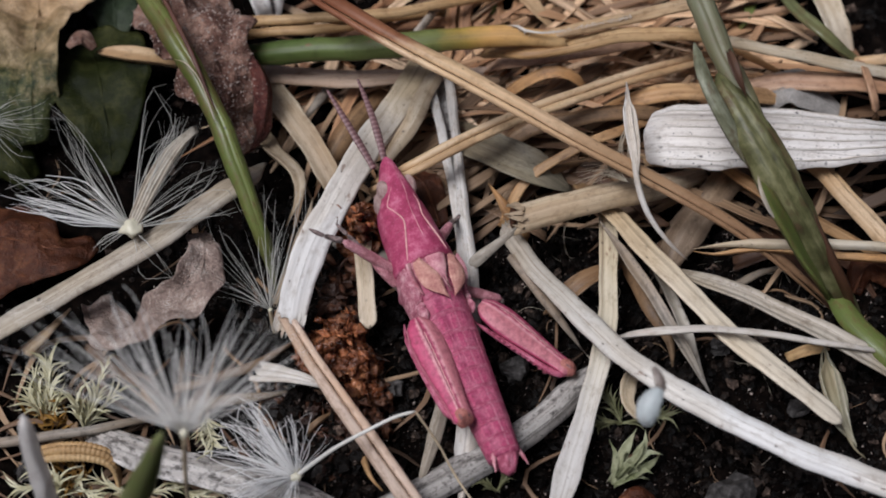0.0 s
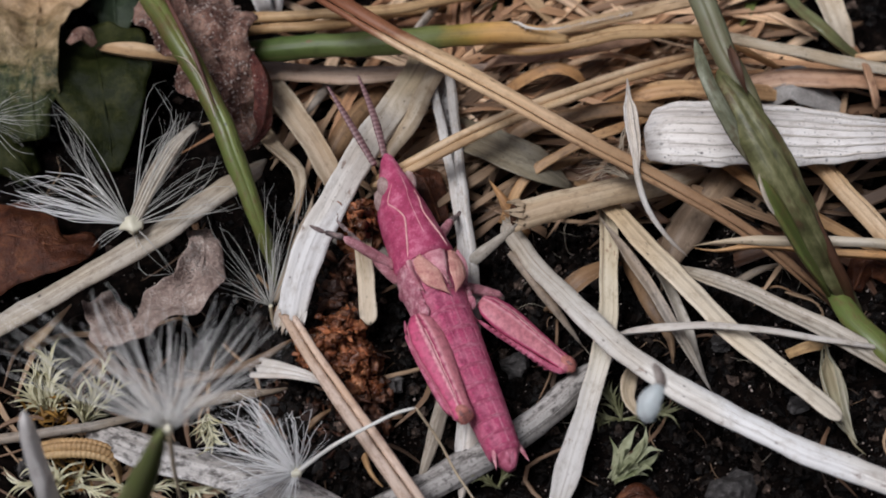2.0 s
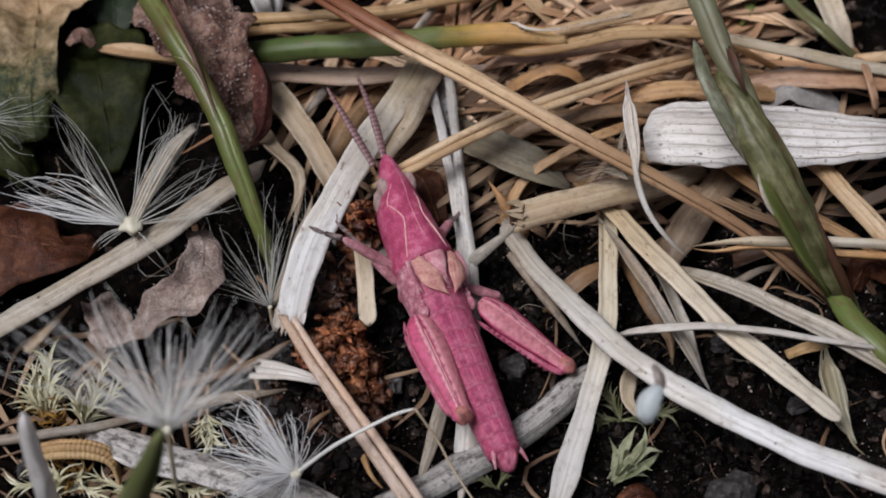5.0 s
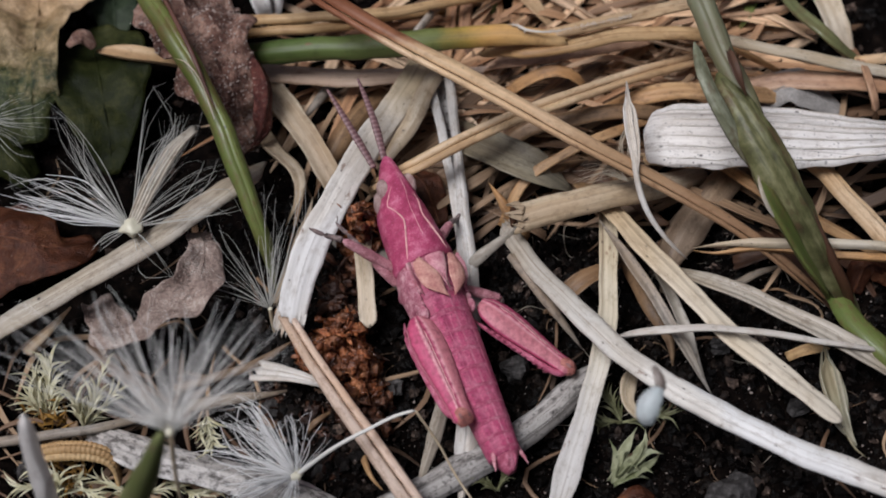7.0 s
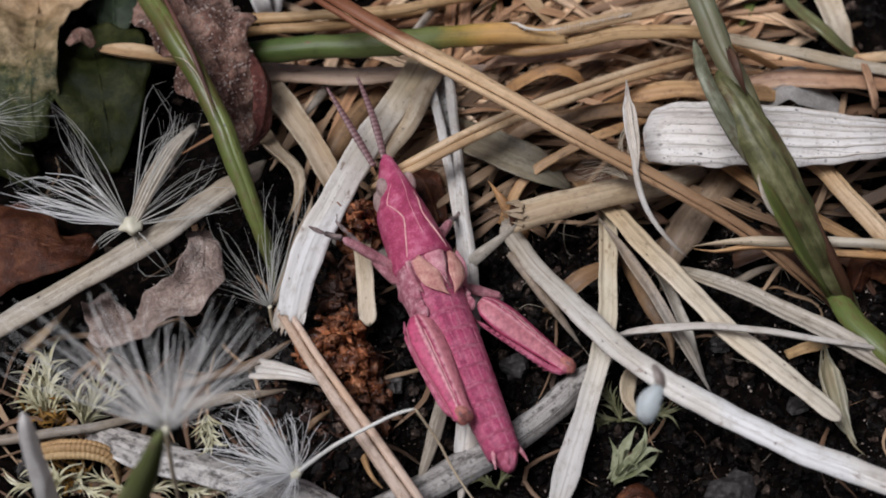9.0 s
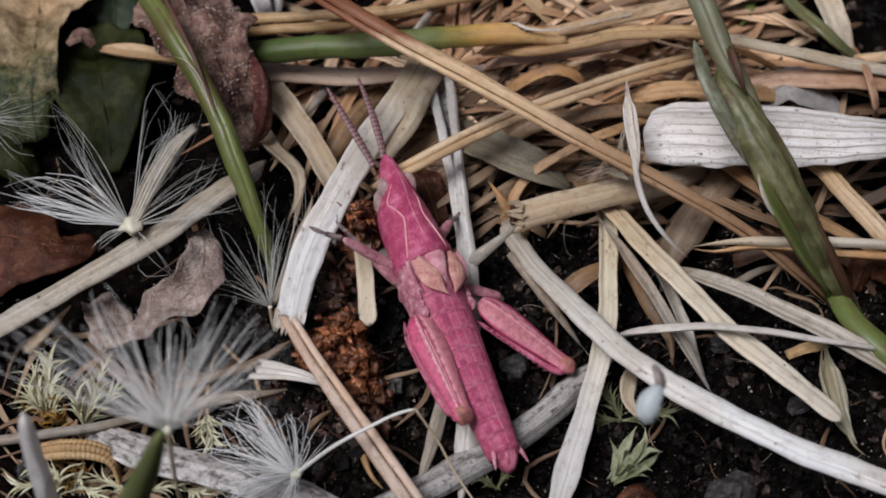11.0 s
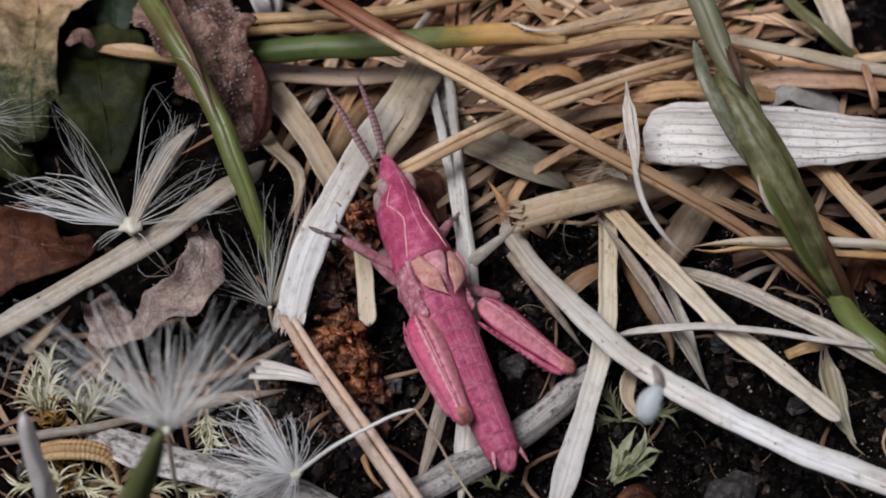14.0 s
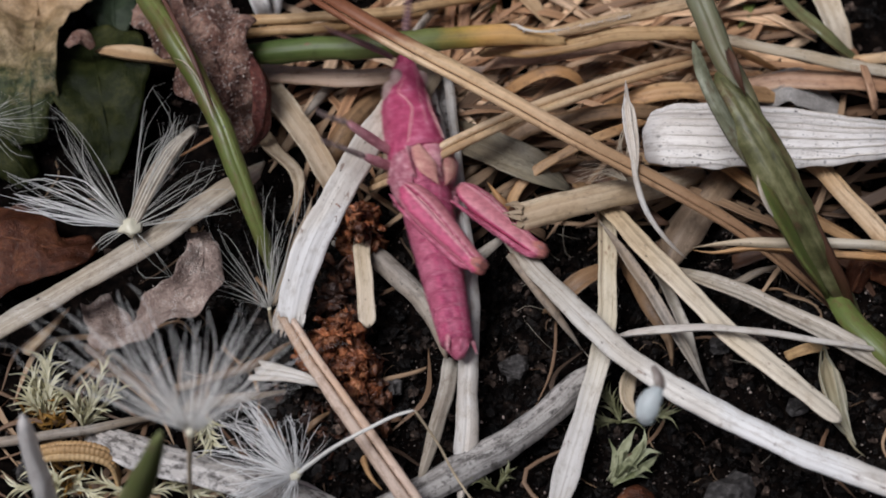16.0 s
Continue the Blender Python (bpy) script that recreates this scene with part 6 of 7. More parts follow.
moss("yellowish green moss on soil", (-12.34, -11.80, 0.10), [((-13.87, -11.33, 0.70), 14, 0.7), ((-10.46, -11.62, 0.70), 14, 0.7), ((-17.26, -11.53, 0.60), 12, 0.7)], PALEMOSS, 37)
moss("low tangled moss with dry leaf bits", (-15.14, -11.19, 0.10), [((-16.38, -11.01, 0.80), 16, 0.7), ((-14.53, -11.37, 0.80), 16, 0.7), ((-13.67, -12.06, 0.70), 14, 0.7), ((-16.94, -11.81, 0.80), 16, 0.7), ((-15.54, -12.22, 0.80), 14, 0.7)], PALEMOSS, 39, 0.6)
moss("low tangled moss with dry leaf bits", (-10.32, -11.61, 0.10), [((-10.82, -11.33, 0.70), 14, 0.7), ((-9.75, -12.01, 0.70), 14, 0.7), ((-8.64, -11.86, 0.70), 14, 0.6)], PALEMOSS, 40)
moss("sparse green moss under the insect", (2.18, -11.56, 0.10), [((1.49, -11.33, 0.70), 12, 0.7), ((2.63, -11.09, 0.70), 10, 0.7)], MOSS, 38)

# ---- seed down ----
def seed_down(base, label, specs, r, seed, hub=0.3, mat=DOWN):
    h = thing("seed_down", base, label, "seed", "seed down")
    tagged(part("bristles", hairs([(np.subtract(e, base), c, s, b) for e, c, s, b in specs], r, seed), mat, h), kind="stuff")
    part("hub", ball(hub, 14, 8, (0, 0, 0), (1, 1, 0.55), 0.6, seed), HUB, h, "cream hub of the bristles")
    return h


A = (-12.82, -1.86, 4.60)
a = seed_down(A, "white feathery seed down resting on pale straw", [
    ((-12.53, 5.74, 4.40), 5, 0.22, 0.6), ((-12.18, 5.28, 4.40), 3, 0.3, 0.6), ((-11.43, 3.30, 4.60), 22, 0.2, 0.3), ((-10.66, 3.29, 4.40), 16, 0.14, 0.3), ((-11.01, 4.20, 4.20), 5, 0.4, 0.6), ((-9.60, 1.80, 4.20), 6, 0.3, 0.7),
    ((-9.32, 1.36, 4.20), 5, 0.2, 0.7), ((-8.59, -0.80, 4.00), 5, 0.3, 0.8), ((-16.58, 3.60, 5.60), 9, 0.08, 0.4), ((-15.40, 2.41, 5.00), 2, 0.3, 0.8), ((-15.98, 2.85, 4.80), 2, 0.3, 0.8), ((-17.65, 2.40, 4.60), 2, 0.6, 0.9),
    ((-18.32, 0.80, 4.80), 3, 0.12, 1.2), ((-18.05, 0.22, 4.60), 3, 0.2, 1.1), ((-17.62, -0.42, 4.20), 6, 0.2, 0.6), ((-11.06, -3.48, 3.20), 4, 0.10, 1.0), ((-14.30, -2.47, 4.00), 9, 0.15, 0.6), ((-16.27, 1.08, 4.60), 2, 0.5, 1.0)], 0.0145, 41, 0.44, DIMDOWN)
tagged(part("white_bristles", hairs([(np.subtract(e, A), c, s, b) for e, c, s, b in [((-18.24, 1.02, 4.40), 6, 0.12, 0.5), ((-18.27, 0.05, 4.30), 10, 0.16, 0.35), ((-17.84, -0.43, 4.00), 14, 0.14, 0.3), ((-16.96, 0.35, 4.20), 4, 0.2, 0.5)]], 0.019, 48), DOWN, a, "dense white bristles"), kind="stuff")
part("matted_bristles", at_base(strip([A, (-12.28, -0.13, 4.70), (-11.56, 1.74, 4.70), (-10.63, 3.16, 4.50)], [0.55, 0.8, 0.7, 0.4], thick=0.1, curl=0.1, ribs=5, rib=0.05, ends=("cut", "torn")), A), GREYBUFF, a, "matted bundle of bristles")
part("achene_stalk", tube([(0, 0, 0), (0.1, 0.1, -0.8), (0.15, 0.2, -1.2)], [0.09, 0.07, 0.06], 6), BUFF, a)
C = (-5.67, -11.97, 2.60)
c = seed_down(C, "white feathery seed down with a bent stalk", [
    ((-8.92, -9.50, 2.60), 16, 0.45, 0.9), ((-8.16, -8.86, 2.80), 18, 0.4, 0.9), ((-7.41, -9.70, 3.00), 12, 0.4, 0.8), ((-6.15, -10.16, 3.20), 12, 0.25, 1.6), ((-5.99, -9.60, 2.80), 6, 0.3, 1.6),
    ((-9.17, -10.87, 2.40), 12, 0.4, 0.8), ((-8.62, -12.30, 2.40), 10, 0.4, 0.6), ((-8.04, -13.26, 3.00), 22, 0.25, 0.5), ((-6.34, -13.55, 2.60), 10, 0.4, 0.8), ((-4.54, -10.12, 2.60), 3, 0.2, 0.5)], 0.0205, 42, 0.26)
bk = [np.subtract(p, C) for p in ((-5.67, -11.97, 2.60), (-4.21, -11.30, 3.60), (-2.69, -10.59, 4.00), (-1.83, -10.18, 4.10), (-1.07, -9.94, 4.10), (-0.20, -10.70, 2.80), (0.46, -11.66, 2.00), (1.34, -12.91, 1.60))]
part("stalk", tube(bk[:5], [0.10, 0.085, 0.08, 0.075, 0.065], 8, n=30), BEAK, c, "thin white stalk")
part("stalk_end", tube(bk[4:], [0.06, 0.05, 0.05, 0.04], 6, n=20), BUFF, c, "thin buff end of the stalk")
D = (-7.28, -3.94, 1.50)
d = seed_down(D, "fine white seed down beside the white blade", [
    ((-6.93, 0.47, 3.60), 7, 0.5, 0.5), ((-8.18, -0.54, 3.60), 6, 0.6, 0.5), ((-9.04, -2.09, 3.40), 5, 0.6, 0.5), ((-5.79, 1.03, 3.20), 5, 0.3, 0.5), ((-7.48, -1.28, 3.00), 5, 0.5, 0.5),
    ((-9.29, -4.04, 3.00), 5, 0.5, 0.6), ((-7.19, -2.56, 2.80), 4, 0.3, 0.6), ((-9.71, -0.38, 3.80), 4, 0.6, 0.6), ((-6.77, -0.84, 3.20), 5, 0.3, 0.5)], 0.013, 43, 0.1, DIMDOWN)
part("achene", tube([(0, 0, 0), (0.05, -0.2, -0.8), (0.1, -0.4, -1.6)], [0.08, 0.1, 0.05], 6), BUFF, d)
E0 = (-20.20, 4.49, 3.40)
e = seed_down(E0, "pale feathery seed down over the green leaf", [
    ((-17.37, 5.27, 3.80), 5, 0.4, 0.7), ((-17.88, 3.88, 3.40), 4, 0.6, 0.7), ((-18.54, 2.96, 3.20), 6, 0.5, 0.7), ((-16.67, 4.34, 3.60), 3, 0.5, 0.6), ((-18.46, 5.43, 4.00), 4, 0.4, 0.6)], 0.013, 44, 0.2, DIMDOWN)
part("achene_stalk", tube([(0, 0, 0), (-0.5, 0.2, -1.4), (-0.8, 0.3, -2.6)], [0.07, 0.06, 0.05], 6), BUFF, e)

# the large seed down that sways in the breeze
B = (-8.55, -14.34, 11.45)
BFOOT = (-9.50, -15.50, 0.60)
sway_down = thing("seed_down", BFOOT, "large white seed down on a thin stalk, swaying in the air", "seed", "seed down")
up = np.subtract(B, BFOOT)
fan = [(-300, -160, 2.6, 4), (-240, -185, 2.2, 5), (-200, -215, 2.4, 5), (-155, -205, 1.5, 5), (-115, -240, 1.6, 5), (-75, -245, 1.2, 4), (-40, -235, 1.0, 4), (0, -230, 0.6, 4), (30, -220, 0.6, 4),
       (60, -235, 1.0, 4), (95, -230, 1.4, 5), (130, -205, 1.6, 5), (165, -185, 1.8, 5), (200, -155, 2.0, 5), (150, -85, 2.6, 9), (-150, -95, 2.8, 7), (-90, -130, 2.8, 5), (60, -120, 3.0, 5), (0, -130, 3.4, 5)]
specs = [((x * 0.0225, -y * 0.0225 * 0.62 + 0.3 * (3 - z), -y * 0.0225 * 0.55 + z - 2.0), int(n * 1.2), 0.5, 0.5) for x, y, z, n in fan]
v, f, uv = hairs(specs, 0.0165, 45, 0.3)
v = v * 0.95
tagged(part("bristles", (v + up, f, uv), FINEDOWN, sway_down), kind="stuff")
part("hub", ball(0.17, 10, 7, up, (1, 1, 1.2), 0.2, 3), HUB, sway_down, "cream hub of the bristles")
part("stalk", tube([up, up * 0.7 + (-0.1, 0.1, 0), up * 0.35, (0, 0, 0)], [0.09, 0.07, 0.065, 0.06], 6, n=20), BUFF, sway_down, "thin buff stalk")
part("achene", tube([(0, 0, 0.1), (0, 0, -0.6), (0, 0, -1.2)], [0.1, 0.16, 0.05], 6), BROWN, sway_down)


# ---- the pink grasshopper; its own space: y to the head, z up, millimetres ----
def loft(rows, m=24, boxy=0.85):
    """Body sections: (y, centre x, half width, top z, bottom z, height of the widest line)."""
    v, uv = [], []
    for y, cx, hw, top, low, zc in rows:
        for a in np.linspace(0, 2 * math.pi, m, endpoint=False):
            c, s = math.cos(a), math.sin(a)
            x = cx + hw * math.copysign(abs(c) ** boxy, c)
            z = zc + (top - zc if s > 0 else zc - low) * math.copysign(abs(s) ** boxy, s)
            v.append((x, y, z))
            uv.append((x, y))
    return np.array(v), ring_faces(len(rows), m), uv


def eased(rows, n):
    r = np.array(rows, dtype=float)
    t = np.linspace(0, 1, len(r))
    q = np.linspace(0, 1, n)
    return np.stack([np.interp(q, t, r[:, k]) for k in range(r.shape[1])], axis=1)


hopper = thing("grasshopper", (-1.03, -4.06, 1.0), "small bright pink grasshopper nymph with peach wing buds", "grasshopper")
hopper.scale = (0.94, 0.94, 0.94)

# head with slanting face, cheeks, eyes
head = part("head", loft(eased([(6.62, 0, 0.12, 3.42, 3.20, 3.3), (6.40, 0, 0.30, 3.52, 2.75, 3.2), (6.0, 0, 0.40, 3.60, 2.1, 3.0), (5.4, 0, 0.54, 3.66, 1.4, 2.8), (4.8, 0, 0.78, 3.68, 1.0, 2.6), (4.2, 0, 0.98, 3.62, 0.9, 2.4), (3.8, 0, 0.95, 3.5, 0.95, 2.4)], 20), 24, 0.9), PINK, hopper, "pointed pink head")
for sx, drop, out in ((-1, 0.1, 0.07), (1, -0.12, 0.15)):
    part("eye", ball(0.5, 16, 12, (sx * (0.52 + out), 5.12, 3.0 - drop), (0.52, 1.05, 0.85)), EYEMAT, head, "buff oval eye")
    part("cheek", ball(0.55, 12, 9, (sx * 0.60, 4.75, 2.35 - drop), (0.5, 1.3, 1.1), 0.15, 3), EYEMAT, head, "pale buff cheek")
    part("pupil", ball(0.055, 8, 6, (sx * (0.70 + out), 5.1, 3.16 - drop), (0.6, 1.0, 0.9)), LEGDARK, head, "dark spot in the eye")

# saddle-shaped pronotum with pale keels
SADDLE = [(4.32, 0, 0.98, 3.60, 1.0, 2.5), (4.0, 0, 1.08, 3.70, 0.8, 2.5), (3.3, 0, 1.18, 3.76, 0.7, 2.45), (2.6, 0, 1.24, 3.78, 0.7, 2.4), (1.9, 0, 1.34, 3.80, 0.75, 2.35), (1.2, 0, 1.46, 3.80, 0.9, 2.3), (1.02, 0, 1.42, 3.66, 1.0, 2.3)]
saddle = part("pronotum", loft(eased(SADDLE, 26), 32, 1.08), PINK, hopper, "pink saddle-shaped pronotum")


def on_saddle(x, y):
    """The point of the saddle's back at that place."""
    _, _, hw, top, _, zc = [np.interp(-y, [-r[0] for r in SADDLE], [r[k] for r in SADDLE]) for k in range(6)]
    c = min(0.98, abs(x) / hw) ** (1 / 1.08)
    return (x, y, zc + (top - zc) * math.sqrt(1 - c * c) ** 1.08 + 0.012)


part("keel", tube([(0, 6.3, 3.52), (0, 5.4, 3.68), (0, 4.4, 3.66), on_saddle(-0.12, 4.0), on_saddle(-0.22, 3.0), on_saddle(-0.22, 1.15)], [0.008, 0.012, 0.016, 0.018, 0.022, 0.018], 6, n=30), PALEPINK, saddle, "raised middle keel")
for sx in (-1, 1):
    line = [(sx * 0.42 - 0.05, 4.9, 3.50)] + [on_saddle(sx * x - 0.22, y) for x, y in ((0.62, 4.2), (0.60, 3.8), (0.50, 3.4), (0.44, 3.0), (0.52, 2.6), (0.66, 2.1), (0.80, 1.6), (0.92, 1.14))]
    part("side_keel", tube(line, [0.012, 0.026, 0.03, 0.036, 0.045, 0.04, 0.028], 6, n=44, rings=0.1, pitch=0.31), RIDGE, saddle, "pale curved side keel")

for y, reach in ((3.15, 0.9), (2.55, 1.0)):
    for sx in (-1, 1):
        part("groove", tube([on_saddle(sx * q * reach, y + 0.1 * q) for q in (0.55, 0.75, 0.95, 1.1)], [0.008, 0.02, 0.02, 0.008], 5, n=14, flat=0.4), DUSKPINK, saddle, "shallow cross groove")

# thorax behind the saddle
thorax = part("thorax", loft(eased([(1.35, 0, 1.32, 3.45, 0.9, 2.2), (0.6, 0, 1.42, 3.40, 0.75, 2.2), (0.1, 0, 1.45, 3.22, 0.75, 2.15), (-0.6, 0, 1.40, 2.95, 0.8, 2.1), (-1.3, 0, 1.25, 2.7, 0.95, 2.1)], 16), 24, 0.85), FLANK, hopper, "mottled mauve pink thorax")
for sx in (-1, 1):
    for y, z, w, h, k in ((0.75, 2.3, 0.5, 0.9, 5), (0.15, 1.95, 0.55, 1.0, 8), (-0.35, 2.45, 0.45, 0.7, 11), (-0.85, 2.0, 0.5, 1.0, 14), (-1.25, 2.45, 0.4, 0.55, 17)):
        part("side_plate", ball(0.62, 14, 10, (sx * 1.16, y, z), (0.36, w * 1.45, h * 1.2), 0.5, k), FLANK, thorax, "pale mottled side plate")
    # wing buds overlap on the back
    part("wing_bud", strip([(sx * 0.88, 0.95, 3.38), (sx * 0.80, 0.25, 3.48), (sx * 0.62, -0.3, 3.50), (sx * 0.37, -0.8, 3.46), (sx * 0.13, -1.14, 3.38)], [0.4, 0.74, 0.87, 0.72, 0.3], thick=0.05, curl=-0.07, roll=sx * 12, ends=("cut", "point"), ribs=4, rib=0.009, n=28, wob=0, taper=0.9), PEACH, hopper, "peach-coloured wing bud")
    part("wing_rim", tube([(sx * 0.16, 0.2, 3.56), (sx * 0.06, -0.3, 3.56), (sx * 0.03, -0.8, 3.50), (sx * 0.10, -1.14, 3.42)], [0.006, 0.014, 0.022, 0.01], 5, n=14), LEGDARK, hopper, "dark inner edge of the wing bud")
    part("wing_bud", strip([(sx * 1.12, 1.0, 3.10), (sx * 1.16, 0.3, 3.06), (sx * 1.08, -0.35, 3.0), (sx * 1.0, -0.6, 2.95)], [0.5, 0.62, 0.5, 0.2], thick=0.07, curl=-0.15, roll=sx * -58, ends=("cut", "round"), n=14, wob=0, taper=1.2), PALEPINK, hopper, "pale outer wing bud")

part("back_plate", strip([(0, 1.05, 3.56), (0, 0.4, 3.50), (0, -0.2, 3.47), (0, -0.6, 3.42)], [0.95, 0.75, 0.4, 0.12], thick=0.05, curl=-0.08, ends=("cut", "point"), n=16, wob=0, taper=0.5), PALEPINK, hopper, "pale three-cornered plate between the wing buds")

# abdomen in rings
edges = [0.15, -0.95, -1.9, -2.85, -3.75, -4.6, -5.45, -6.25, -7.0, -7.65, -8.25]
def girth(y):
    s = min(1, max(0, (-0.9 - y) / 7.6))
    return 1.22 - 0.52 * s ** 1.25, 3.34 - 0.26 * max(0, min(1, (0.3 - y) / 1.6)) - 0.87 * s + 0.06, 0.95 - 0.02 * s
for y0, y1 in zip(edges, edges[1:]):
    rows = []
    for k in range(7):
        s = k / 6
        y = y0 + 0.18 + (y1 - y0 - 0.18) * s
        hw, top, low = girth(y)
        g = -0.012 + 0.016 * math.sin(math.pi * min(1, 0.25 + 0.75 * s)) + 0.018 * s - (0.04 if k == 6 else 0)
        rows.append((y, 0, hw * (1 + g), top + g * 0.9, low - g, (top + low) / 2))
    ring = part("abdomen_ring", loft(rows, 22, 0.95), RINGS, hopper)
    part("ring_edge", loft([(r[0], r[1], r[2] * 1.002, r[3] + 0.004, r[4], r[5]) for r in rows[4:6]] + [(rows[5][0] - 0.01, 0, rows[5][2] * 0.98, rows[5][3] - 0.04, rows[5][4], rows[5][5])], 22, 0.95), RINGEDGE, ring, "pale hind edge of the ring")
part("back_line", tube([(0, -0.8, 3.20), (0, -3.5, 2.86), (0, -6.0, 2.54), (0, -8.0, 2.28)], [0.012, 0.016, 0.016, 0.012], 6, n=70, rings=0.3, pitch=0.85), DUSKPINK, hopper, "pale line along the back")
for sx in (-1, 1):
    part("back_line", tube([(sx * 0.55, -1.0, 3.02), (sx * 0.55, -3.5, 2.74), (sx * 0.45, -6.0, 2.44), (sx * 0.3, -7.8, 2.22)], [0.01, 0.014, 0.014, 0.01], 6, n=70, rings=0.3, pitch=0.85), DUSKPINK, hopper, "pale line along the side of the back")
tail = part("tail_tip", loft(eased([(-8.0, 0, 0.66, 2.26, 1.0, 1.6), (-8.35, 0, 0.55, 2.18, 1.1, 1.6), (-8.7, 0, 0.36, 2.0, 1.2, 1.6), (-8.95, 0, 0.16, 1.8, 1.35, 1.55)], 9), 18), DUSKPINK, hopper, "darker pink end of the abdomen")
for sx in (-1, 1):
    part("cercus", tube([(sx * 0.56, -8.0, 1.9), (sx * 0.70, -8.40, 1.85), (sx * 0.80, -8.85, 1.8)], [0.13, 0.09, 0.015], 8), PALEPINK, tail, "pale pointed cercus")
    part("valve", tube([(sx * 0.16, -8.2, 2.08), (sx * 0.18, -8.55, 2.0), (sx * 0.10, -8.85, 1.8)], [0.10, 0.11, 0.03], 8), DUSKPINK, tail)


def hind_leg(sx):
    """Thick hind leg; its own space: from the hip along -y to the knee."""
    n, long = 26, 5.0 if sx > 0 else 5.3
    t = np.linspace(0, 1, n)
    half = np.interp(t, [0, 0.08, 0.22, 0.4, 0.6, 0.8, 0.9, 0.96, 1.0], [0.34, 0.66, 0.82, 0.78, 0.64, 0.50, 0.46, 0.48, 0.2])
    slim = np.interp(t, [0, 0.1, 0.3, 0.6, 0.85, 0.95, 1.0], [0.22, 0.40, 0.48, 0.36, 0.27, 0.30, 0.14])
    m = 20
    v, uv = [], []
    for i in range(n):
        for a in np.linspace(0, 2 * math.pi, m, endpoint=False):
            c, s = math.cos(a), math.sin(a)
            v.append((half[i] * math.copysign(abs(c) ** 0.95, c), -long * t[i], slim[i] * math.copysign(abs(s) ** 1.25, s)))
            uv.append(((a / (2 * math.pi) if sx > 0 else 0.5 - a / (2 * math.pi)) % 1.0, t[i]))
    thigh = part("hind_thigh", (v, ring_faces(n, m), uv), THIGH, hopper, "thick pink hind thigh")
    for off, lift, r, mat in ((-0.92, 0.12, 0.045, RINGEDGE), (sx * 0.08, 0.98, 0.026, RIDGE), (-sx * 0.34, 0.76, 0.022, PALEPINK), (sx * 0.55, 0.56, 0.022, PALEPINK), (0.92, 0.12, 0.045, PALEPINK)):
        line = [(off * half[k], -long * t[k], slim[k] * lift) for k in range(1, 24, 4)]
        part("thigh_ridge", tube(line, [r * 0.4, r, r, r, r * 0.8, r * 0.4], 6, n=22, flat=0.7), mat, thigh)
    part("knee", ball(0.40, 14, 10, (0, 0.34 - long, 0), (0.98, 1.3, 0.84), 0.3, 4), KNEE, thigh, "brownish knee")
    for q in (-1, 1):
        part("knee_mark", ball(0.1, 8, 6, (q * 0.16, 0.25 - long, 0.30), (0.8, 1.6, 0.6)), LEGDARK, thigh, "dark knee mark")
    shin = [tube([(0.30, -4.85, -0.1), (0.52, -4.3, -0.22), (0.66, -2.6, -0.30), (0.70, -0.9, -0.40), (0.62, -0.4, -0.5)], [0.16, 0.15, 0.13, 0.12, 0.08], 8, n=22)]
    for k in range(12 if sx > 0 else 0):
        y = -4.2 + k * 0.28
        shin.append(tube([(0.70, y, -0.26), (0.86, y + 0.1, -0.2), (0.97, y + 0.2, -0.18)], [0.05, 0.035, 0.01], 5, n=5))
    shin.append(tube([(0.62, -0.4, -0.5), (0.45, 0.0, -0.7), (0.3, 0.4, -0.9)], [0.08, 0.07, 0.03], 6))
    if sx:
        shin = [(np.asarray(s[0]) * (-1, 1, 1), [f[::-1] for f in s[1]], s[2]) for s in shin]
    part("hind_shin", joined(shin), DUSKPINK, thigh, "spiny hind shin folded under the thigh")
    return thigh


left_hind, right_hind = hind_leg(-1), hind_leg(1)


def small_leg(name, hip, knee, foot, label):
    """A walking leg; its own space starts at the hip."""
    k, f = np.subtract(knee, hip), np.subtract(foot, hip)
    leg = part(name, tube([(0, 0, 0), k * 0.5, k], [0.22, 0.25, 0.18], 10, n=14), LEGPINK, hopper, label, hip)
    part("shin", tube([k, k * 0.45 + f * 0.55, f], [0.15, 0.13, 0.11], 8, n=12), SHINGREY, leg, "thin dusky shin")
    d = (f - k) / np.linalg.norm(f - k)
    d = d * (1, 1, 0.1)
    part("foot", tube([f, f + d * 0.35, f + d * 0.75 + (0, 0, 0.03)], [0.1, 0.11, 0.04], 6), SHINGREY, leg, "dark foot with claws")
    return leg


left_fore = small_leg("foreleg", (-1.15, 1.5, 1.9), (-3.3, 3.1, 2.5), (-3.95, 3.65, 2.3), "slender pink foreleg")
right_fore = small_leg("foreleg", (0.95, 2.2, 2.1), (2.05, 3.0, 2.7), (2.75, 3.5, 2.1), "slender pink foreleg")
left_mid = small_leg("middle_leg", (-1.2, 0.9, 1.6), (-2.0, 2.2, 1.9), (-2.7, 3.7, 2.0), "slender pink middle leg")
right_mid = small_leg("middle_leg", (1.25, 0.1, 1.9), (3.05, -1.05, 2.15), (3.3, -1.3, 0.6), "slender pink middle leg")


def feeler(sx):
    line = [(0, 0, 0), (sx * 0.05, 1.2, 0.25), (sx * 0.06, 2.6, 0.45), (0, 4.4, 0.6)]
    return part("antenna", tube(line, [0.16, 0.205, 0.16, 0.07], 10, flat=0.55, n=110, rings=0.06, pitch=0.2), ANTENNA, hopper, "short ringed rosy antenna", (-0.58, 6.34, 3.0) if sx < 0 else (0.02, 6.62, 3.12))


left_feeler, right_feeler = feeler(-1), feeler(1)


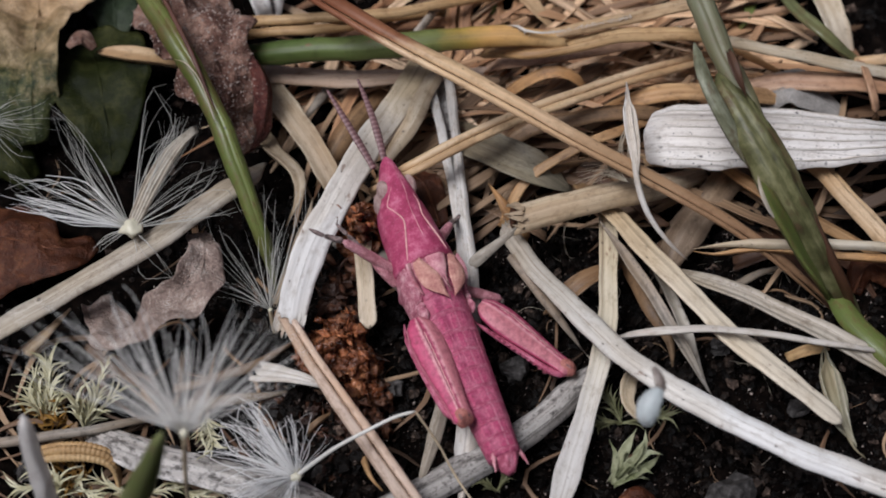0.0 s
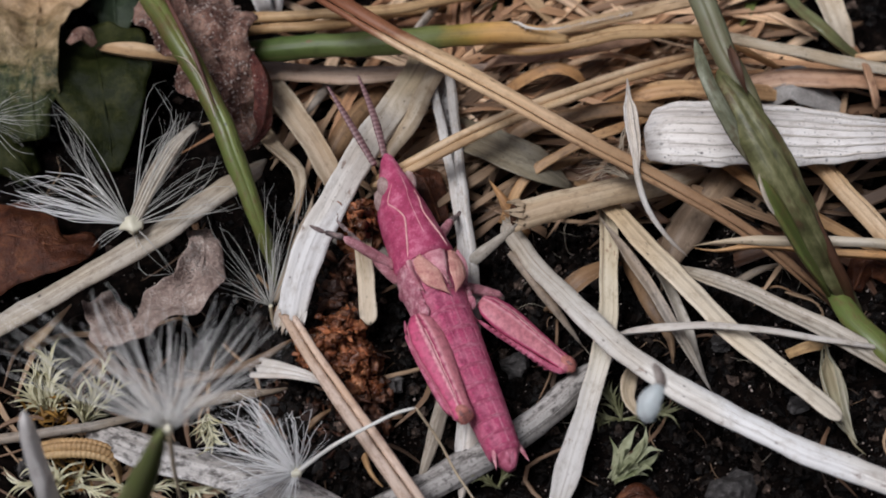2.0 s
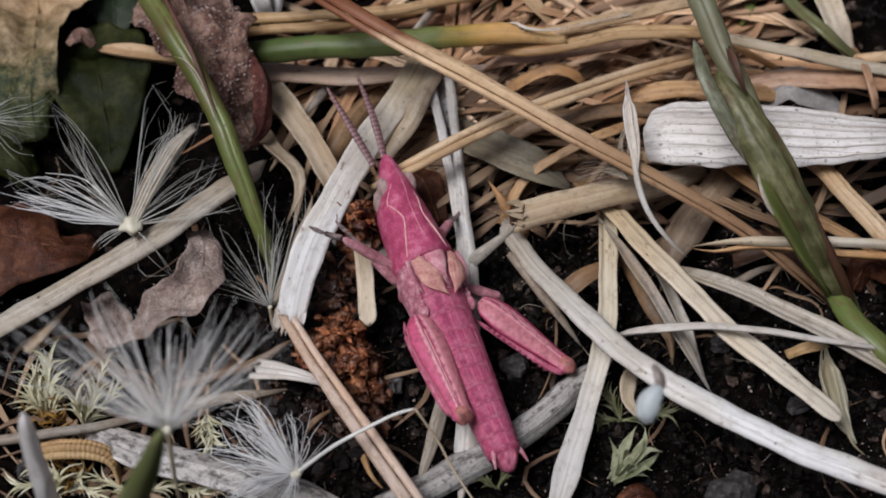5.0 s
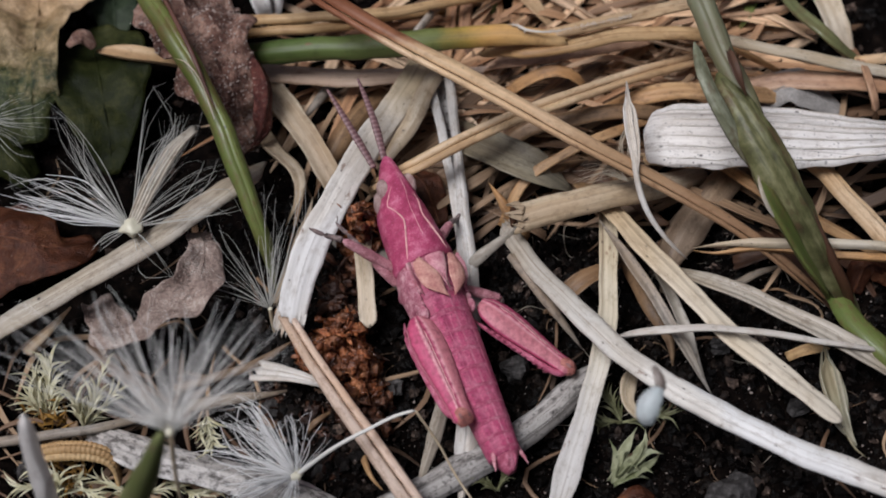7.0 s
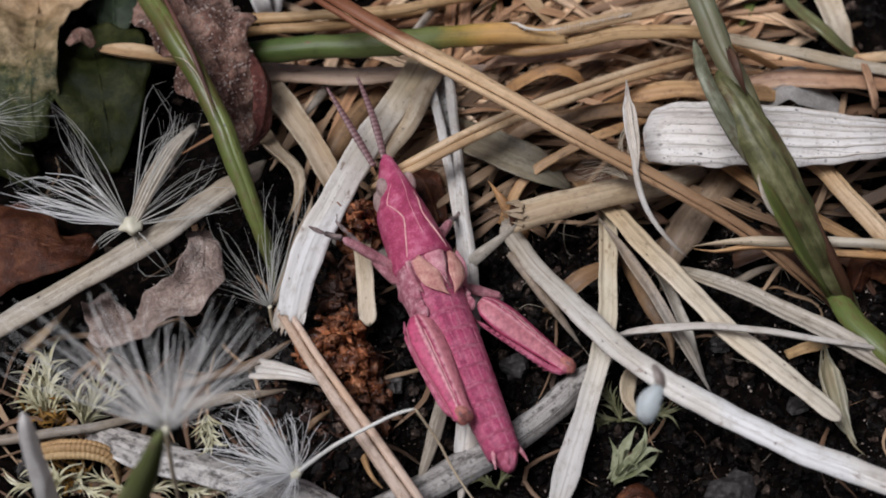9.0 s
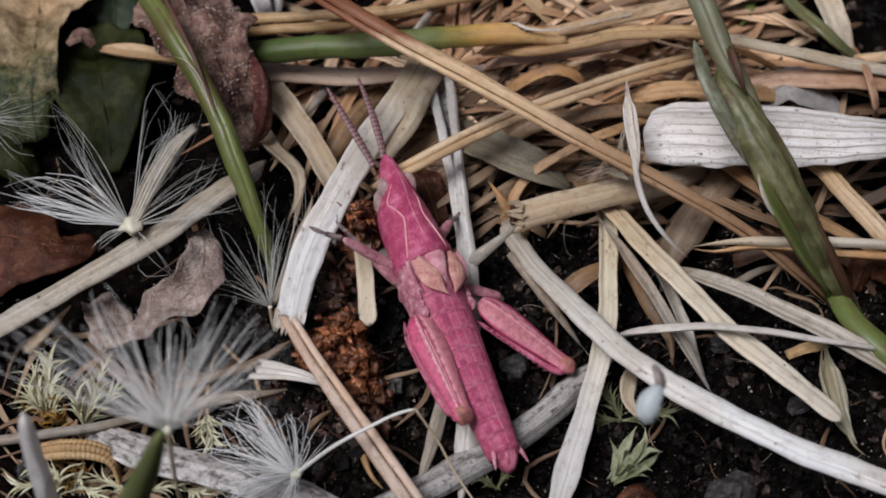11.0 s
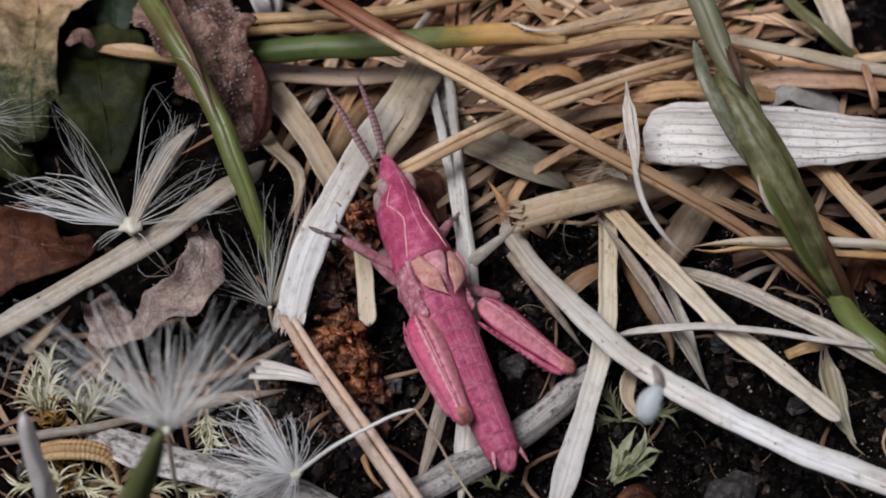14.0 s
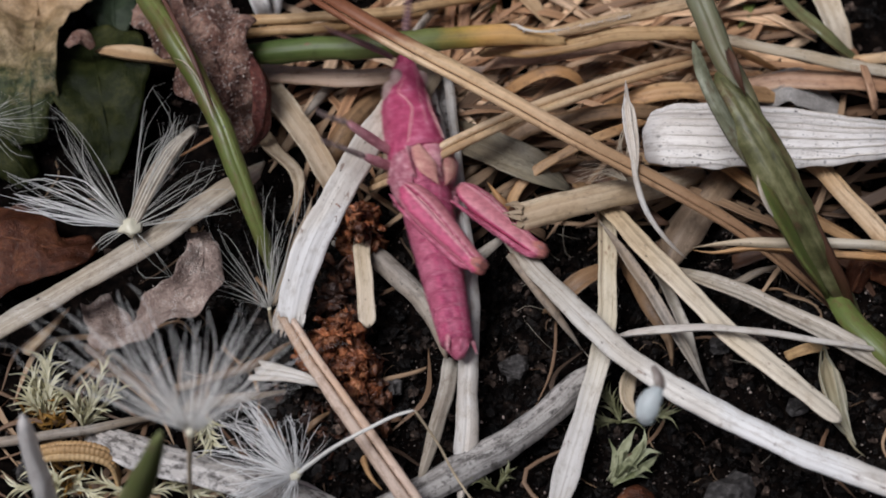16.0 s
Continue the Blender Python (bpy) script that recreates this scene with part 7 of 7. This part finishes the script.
def mm_pose(x, y, z, rx=0, ry=0, rz=0):
    return pose(x * MM, y * MM, z * MM, rx, ry, rz)


def motions():
    # the insect rests, then lunges forward at the end
    walk(hopper, [(0, mm_pose(*(-1.03, -4.06, 1.0), 2, 19, 23.4)), (15.7, mm_pose(*(-1.03, -4.06, 1.0), 2, 19, 23.4)), (15.8, mm_pose(-1.70, -2.35, 1.2, 3, 23, 21.6)),
                  (15.9, mm_pose(-2.55, 1.28, 1.5, 4, 32, 17.2)), (16, mm_pose(-1.95, 1.36, 1.4, 3, 33, 14.6))])
    hips = {left_hind: [(-1.5, -1.35, 2.35, 0, -12, 0.5), (-1.5, -1.1, 2.5, -4, -14, 12), (-1.55, -0.8, 2.7, -8, -18, 26), (-1.65, -1.0, 2.75, -10, -20, 31)],
            right_hind: [(1.75, -1.2, 2.4, 0, 8, 33), (1.45, -1.0, 2.35, 0, 15, 34), (1.1, -0.85, 3.1, -12, 5, 31), (1.05, -1.0, 3.4, -15, 3, 31)]}
    for leg, (rest, a, b, end) in hips.items():
        walk(leg, [(0, mm_pose(*rest)), (15.7, mm_pose(*rest)), (15.8, mm_pose(*a)), (15.9, mm_pose(*b)), (16, mm_pose(*end))])
    for leg, a, b in ((left_fore, -18, 20), (right_fore, 20, 30), (left_mid, 10, 55), (right_mid, -15, -25)):
        hip = [v / MM for v in leg.location]
        walk(leg, [(0, mm_pose(*hip)), (15.7, mm_pose(*hip)), (15.85, mm_pose(*hip, 0, 0, a)), (16, mm_pose(*hip, 0, 0, b))])
    for ant, rest, mid, end in ((left_feeler, (0, 0, 11), (8, 0, 48), (6, 0, 92)), (right_feeler, (0, 0, -3), (2, 0, 12), (8, 0, -9))):
        at = [v / MM for v in ant.location]
        walk(ant, [(0, mm_pose(*at, *rest)), (15.7, mm_pose(*at, *rest)), (15.85, mm_pose(*at, *mid)), (16, mm_pose(*at, *end))])
    # the large seed down nods from side to side: seconds and degrees
    nods = [(0, 0), (0.5, -0.9), (1, -4.0), (1.5, -4.3), (2, -3.8), (2.5, -4.0), (3, -3.4), (3.5, 1.7), (4, -3.6), (5, -3.8), (6.5, -3.7), (7, -3.3), (7.5, -1.8), (8, -4.1),
            (8.5, -4.2), (9, -4.2), (10, -3.9), (11.5, -3.8), (12, -3.9), (12.5, -4.0), (13, -3.9), (13.5, -3.8), (14, -3.9), (14.5, 4.2), (15, 1.9), (15.5, 0.1), (16, 1.6)]
    walk(sway_down, [(t, mm_pose(*BFOOT, 0, a * 0.74, 0)) for t, a in nods])


motions()
